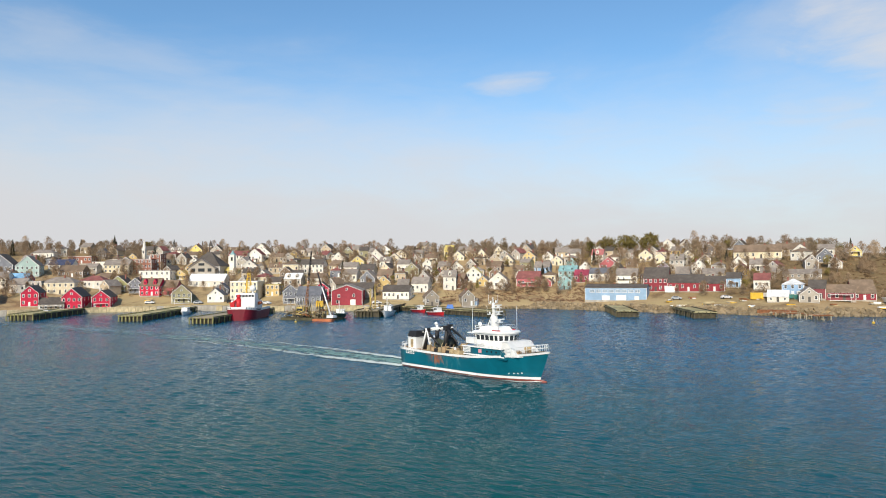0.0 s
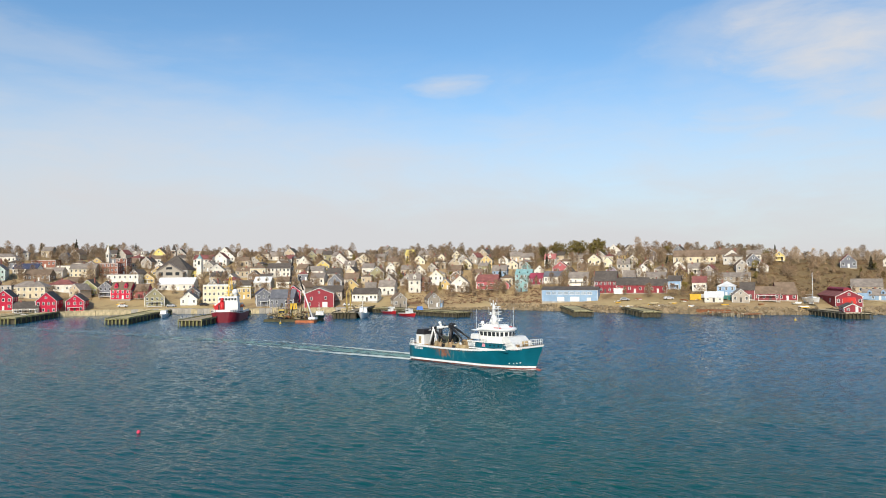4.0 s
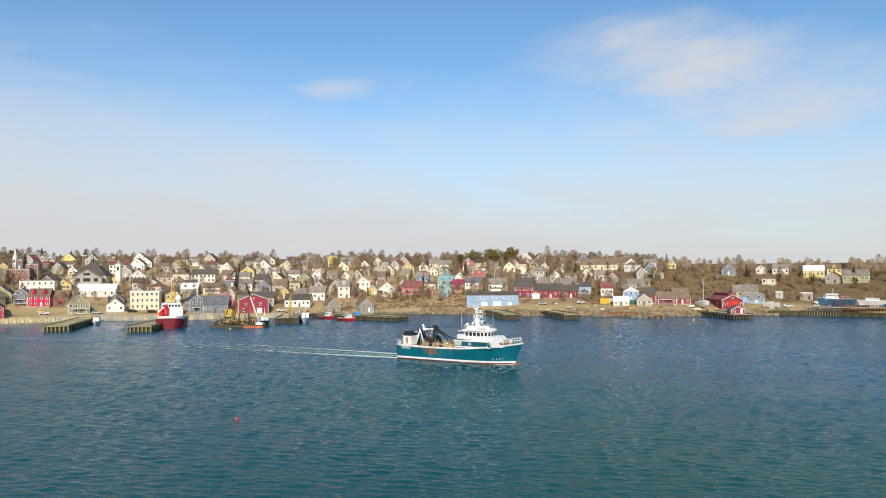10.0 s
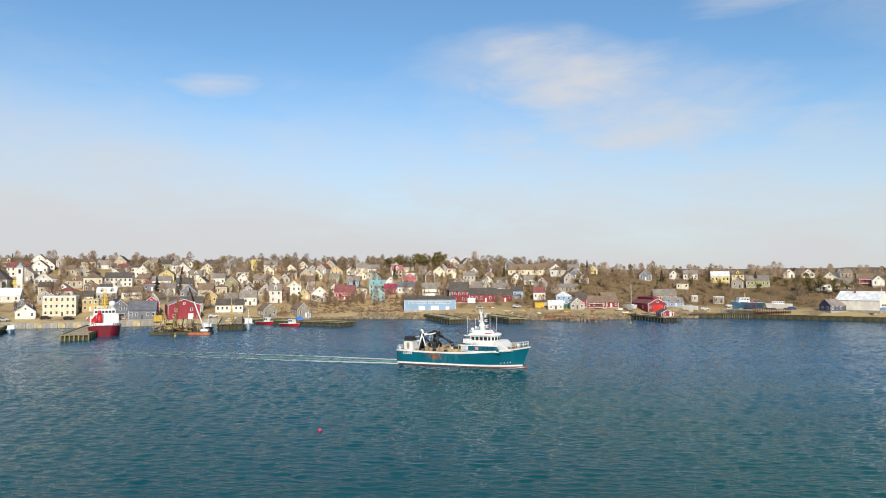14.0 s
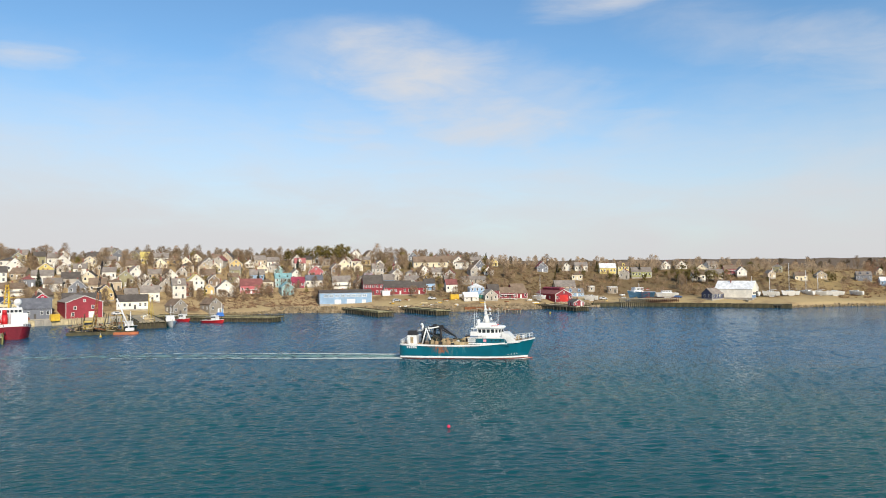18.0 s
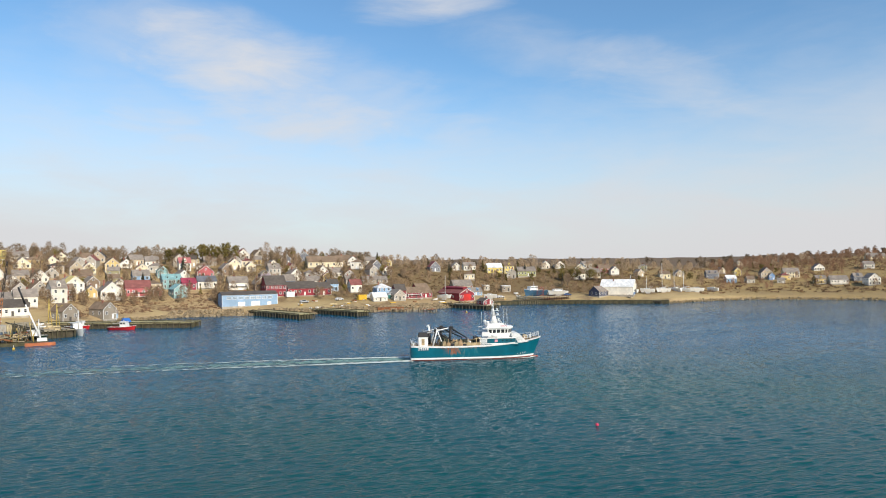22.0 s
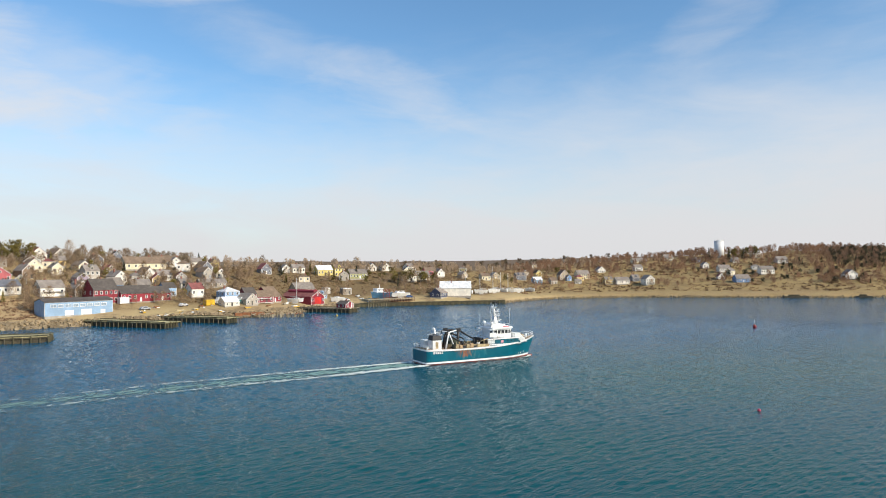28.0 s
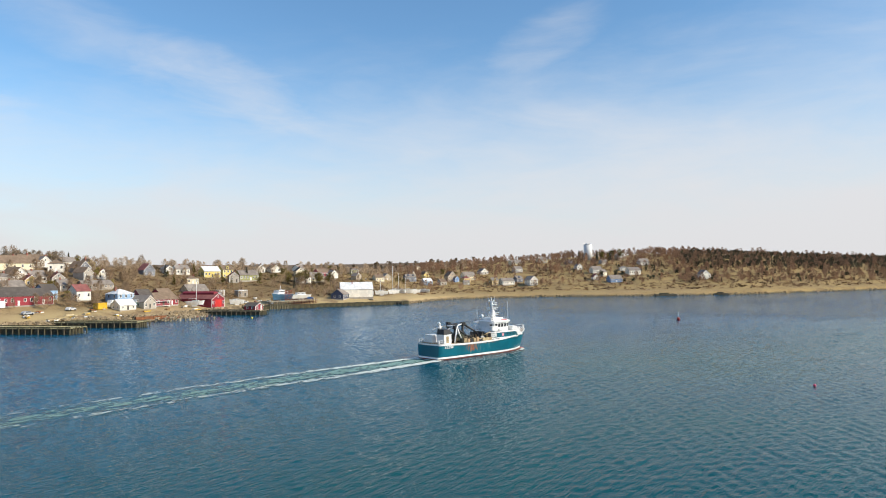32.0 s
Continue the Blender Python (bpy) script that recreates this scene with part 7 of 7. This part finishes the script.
def pine(seed, h, wide):
    rng = random.Random(seed)
    tb = BM(rod, (0, 0, -0.8), (0, 0, h * 0.7), 0.22, 0.1, 6)
    V, F = [], []
    blobs = [(Vector((rng.uniform(-1, 1) * wide * 0.6, rng.uniform(-1, 1) * wide * 0.6, h * rng.uniform(0.35, 0.85))), wide * rng.uniform(0.35, 0.6)) for i in range(9)]
    for c, r in blobs:
        rod(tb, (0, 0, c.z - h * 0.2), c, 0.07, 0.03, 4)
        for i in range(75):
            d = Vector((rng.gauss(0, 1), rng.gauss(0, 1), rng.gauss(0, 1))).normalized()
            sliver(V, F, c + d * r * rng.uniform(0.35, 0.9), (d + Vector((0, 0, 0.3))) * 0.55 * rng.uniform(0.6, 1.3), rng.uniform(0.12, 0.26), rng)
    return mesh_of("trunk", tb, BARK), V, F


def crown_mesh(V, F, mat):
    me = bpy.data.meshes.new("crown")
    me.from_pydata([tuple(v) for v in V], [], F)
    me.materials.append(mat)
    return me


KINDS = {}
for i in range(5):
    t, V, F = bare_tree(40 + i, 8.5 + 0.7 * i, 0.75 + 0.1 * (i % 3))
    KINDS["bare%d" % i] = (t, crown_mesh(V, F, TWIG if i % 2 else TWIG2), V, F, "bare deciduous tree with fine grey-brown twigs", "deciduous_tree")
for i in range(3):
    t, V, F = spruce(60 + i, 8.0 + 1.5 * i, 1.7 + 0.2 * i)
    KINDS["spruce%d" % i] = (t, crown_mesh(V, F, NEEDLE), V, F, "dark green pointed spruce", "spruce_tree")
for i in range(2):
    t, V, F = pine(80 + i, 7.5 + i, 3.0)
    KINDS["pine%d" % i] = (t, crown_mesh(V, F, PINE), V, F, "olive-green bushy pine", "pine_tree")
trees = []


def tree(kind, x, y, k, where, sink=0.0):
    t, c, V, F, label, name = KINDS[kind]
    ob = thing(name, pose(x, y, terrain(x, y) - sink, 0, 0, trng.uniform(0, 360)) @ Matrix.Diagonal((k, k, k * trng.uniform(0.9, 1.1), 1)), label + " " + where, "tree", "trees of the town")
    part("trunk", t, None, ob)
    part("crown", c, None, ob)
    trees.append((x, y))


trng = random.Random(99)


def clear(x, y, r):
    return all((x - fx) ** 2 + (y - fy) ** 2 > (fr * 0.85 + r) ** 2 for fx, fy, fr in footprints)


# landmark trees
tree("spruce2", *site(-116, 372)[:2], 0.85, "on the skyline")
for a, s in ((-8.6, 86), (-7.7, 90), (-7.0, 84), (-6.2, 86), (-5.4, 84), (-4.7, 88), (-3.9, 86), (-5.8, 92), (-4.3, 94)):
    tree("pine%d" % trng.randrange(2), *polar(a, float(np.interp(a, AZ, SHORE)) + s), trng.uniform(1.15, 1.45), "in a clump on the ridge")
for a, s, k in ((-9.2, 62, 0.8), (-1.0, 60, 0.9), (-2.0, 52, 0.8), (-19.5, 50, 0.7)):
    tree("pine%d" % trng.randrange(2), *polar(a, float(np.interp(a, AZ, SHORE)) + s), k, "among the houses")
for a, s, k in ((-11.3, 48, 0.9), (-10.8, 44, 0.75), (-27.5, 56, 1.0), (21.5, 62, 0.8), (14.6, 70, 0.8), (-44.5, 96, 0.9), (-47.8, 112, 1.0), (24.5, 40, 0.6), (-3.0, 70, 0.7)):
    tree("spruce%d" % trng.randrange(3), *polar(a, float(np.interp(a, AZ, SHORE)) + s), k, "standing among houses")
for a, s in ((25.2, 46), (26.0, 50), (26.8, 47), (27.4, 52), (24.6, 52), (28.2, 49)):
    tree("pine%d" % trng.randrange(2), *polar(a, float(np.interp(a, AZ, SHORE)) + s), trng.uniform(0.8, 1.05), "in a grove above the boatyard")
for a, s in ((57.9, 122), (58.4, 126), (58.9, 120), (59.4, 126), (56.3, 128), (60.1, 121), (58.1, 115), (59.0, 116)):
    tree(trng.choice(("spruce0", "pine0", "pine1", "spruce1")), *polar(a, float(np.interp(a, AZ, SHORE)) + s), trng.uniform(0.85, 1.1), "beside the water tank")
n = 0
while n < 150:
    a = trng.uniform(-55, 44) if n < 40 else trng.uniform(-55, 10)
    u = trng.choice((trng.uniform(0.25, 1.0), trng.uniform(0.75, 1.12)))
    R, D = float(np.interp(a, AZ, SHORE)), float(np.interp(a, AZ, RISE))
    x, y = polar(a, R + 6 + (D - 6) * u)
    if clear(x, y, 1.2):
        kind = "bare%d" % trng.randrange(5) if trng.random() < 0.93 else trng.choice(("spruce0", "pine0", "spruce1"))
        tree(kind, x, y, trng.uniform(0.55, 0.95), "on the hillside")
        n += 1


def woods(name, spots, kinds, mat, label):
    """Woods that nobody could count, joined into one mesh."""
    vs, fs, off = [], [], 0
    for x, y, k, kind in spots:
        V, F = KINDS[kind][2], KINDS[kind][3]
        A = np.array([tuple(v) for v in V])
        a = trng.uniform(0, math.tau)
        c, s = math.cos(a), math.sin(a)
        B = np.empty_like(A)
        B[:, 0] = (A[:, 0] * c - A[:, 1] * s) * k + x
        B[:, 1] = (A[:, 0] * s + A[:, 1] * c) * k + y
        B[:, 2] = A[:, 2] * k + terrain(x, y) - 0.3
        vs.append(B)
        fs.append(np.array(F) + off)
        off += len(A)
    vs, fs = np.concatenate(vs), np.concatenate(fs)
    me = bpy.data.meshes.new(name)
    me.vertices.add(len(vs))
    me.vertices.foreach_set("co", vs.ravel())
    me.loops.add(len(fs) * 3)
    me.loops.foreach_set("vertex_index", fs.ravel().astype(np.int32))
    me.polygons.add(len(fs))
    me.polygons.foreach_set("loop_start", np.arange(0, len(fs) * 3, 3, dtype=np.int32))
    me.update(calc_edges=True)
    me.materials.append(mat)
    tagged(new(name, me), label, "woods", kind="stuff")


def spread_spots(a0, a1, u0, u1, count, kinds, k0, k1, keep=1.5):
    out = []
    for i in range(count):
        a, u = trng.uniform(a0, a1), trng.uniform(u0, u1)
        R, D = float(np.interp(a, AZ, SHORE)), float(np.interp(a, AZ, RISE))
        x, y = polar(a, R + D * u)
        if clear(x, y, keep):
            out.append((x, y, trng.uniform(k0, k1), trng.choice(kinds)))
    return out


BARES = ["bare%d" % i for i in range(5)]
woods("bare_woods", spread_spots(-58, -45, 0.80, 1.2, 110, BARES, 0.45, 0.8) + spread_spots(-45, -24, 0.80, 1.2, 110, BARES, 0.3, 0.55) + spread_spots(-24, 8, 0.80, 1.25, 300, BARES, 0.5, 0.86), BARES, TWIG, "bare brown woods along the ridge behind the town")
woods("bare_woods", spread_spots(8, 46, 0.78, 1.2, 210, BARES, 0.4, 0.8), BARES, TWIG, "bare brown trees along the ridge above the boatyard")
woods("bare_woods", spread_spots(-56, 9, 0.18, 1.0, 800, BARES, 0.4, 0.85, 0.1), BARES, TWIG2, "bare trees between the houses")
woods("bare_woods", spread_spots(9, 38, 0.18, 0.9, 120, BARES, 0.3, 0.7, 0.4), BARES, TWIG2, "bare trees on the open hillside")
woods("bare_woods", spread_spots(38, 66, 0.55, 1.2, 620, BARES, 0.4, 0.75, 0.6) + spread_spots(38, 66, 0.2, 0.55, 130, BARES, 0.35, 0.6, 0.6) + spread_spots(64, 92, 0.2, 1.2, 900, BARES, 0.4, 0.75, 0.6), BARES, paint("brown_woods", (0.36, 0.215, 0.13), 0.95, 0.3, 2, 0.05, 0.2), "bare brown woods on the far hill")
woods("spruce_woods", spread_spots(66, 88, 0.55, 1.2, 1500, ["spruce0", "pine1", "pine0", "bare1"], 0.35, 0.62, 0.5), None, paint("forest_needles", (0.105, 0.09, 0.052), 0.9, 0.35, 2, 0.05, 0.2), "dark spruce forest covering the far hill")
woods("spruce_woods", spread_spots(-26, 9, 0.3, 1.05, 70, ["pine0", "pine1", "spruce0"], 0.4, 0.75, 0.6), None, PINE, "olive pines among the houses")
woods("spruce_woods", spread_spots(14, 46, 0.5, 1.0, 40, ["pine0", "pine1", "spruce0"], 0.45, 0.8, 1.0), None, PINE, "olive pines scattered over the hillside")
woods("spruce_woods", spread_spots(54, 86, 0.2, 0.7, 150, ["spruce0", "spruce1", "pine0", "pine1"], 0.3, 0.6), None, NEEDLE, "dark spruces scattered above the far shore")
woods("spruce_woods", spread_spots(-58, 66, 1.35, 3.2, 260, ["pine0", "pine1", "bare0"], 0.6, 1.0), None, paint("far_forest", (0.17, 0.125, 0.075), 0.9, 0.35, 2, 0.05, 0.2), "dark forest behind the ridge")


def scrub(name, a0, a1, s0, s1, count, mat, label, r0=0.5, r1=1.3):
    V, F = [], []
    for i in range(count):
        a, s = trng.uniform(a0, a1), trng.uniform(s0, s1)
        x, y = polar(a, float(np.interp(a, AZ, SHORE)) + s)
        if not clear(x, y, 0.3):
            continue
        c = Vector((x, y, terrain(x, y)))
        r = trng.uniform(r0, r1)
        for j in range(16):
            d = Vector((trng.gauss(0, 1), trng.gauss(0, 1), abs(trng.gauss(0, 0.8)) + 0.25)).normalized()
            sliver(V, F, c + Vector((d.x, d.y, 0)) * r * trng.uniform(0, 0.8), d * r * trng.uniform(0.6, 1.2), r * 0.13, trng)
    me = bpy.data.meshes.new(name)
    me.from_pydata([tuple(v) for v in V], [], F)
    me.materials.append(mat)
    tagged(new(name, me), label, "scrub", kind="stuff")


scrub("scrub", -18, -5, 8, 36, 900, paint("red_brown_scrub", (0.27, 0.165, 0.10), 0.95, 0.35, 2, 0.3, 0.2), "brown leafless scrub on the bank above the shore", 0.5, 1.2)
scrub("scrub", -56, 12, 24, 120, 1500, SHRUB, "brown leafless scrub between the houses")
scrub("scrub", 4, 36, 22, 100, 2600, paint("hill_scrub", (0.25, 0.165, 0.09), 0.95, 0.35, 2, 0.1, 0.2, spread=0.2), "brown leafless scrub on the open hillside", 0.5, 1.4)
scrub("scrub", 36, 92, 14, 140, 3600, paint("far_scrub", (0.33, 0.21, 0.115), 0.95, 0.35, 2, 0.05, 0.2), "brown leafless scrub on the far shore", 0.7, 2.1)
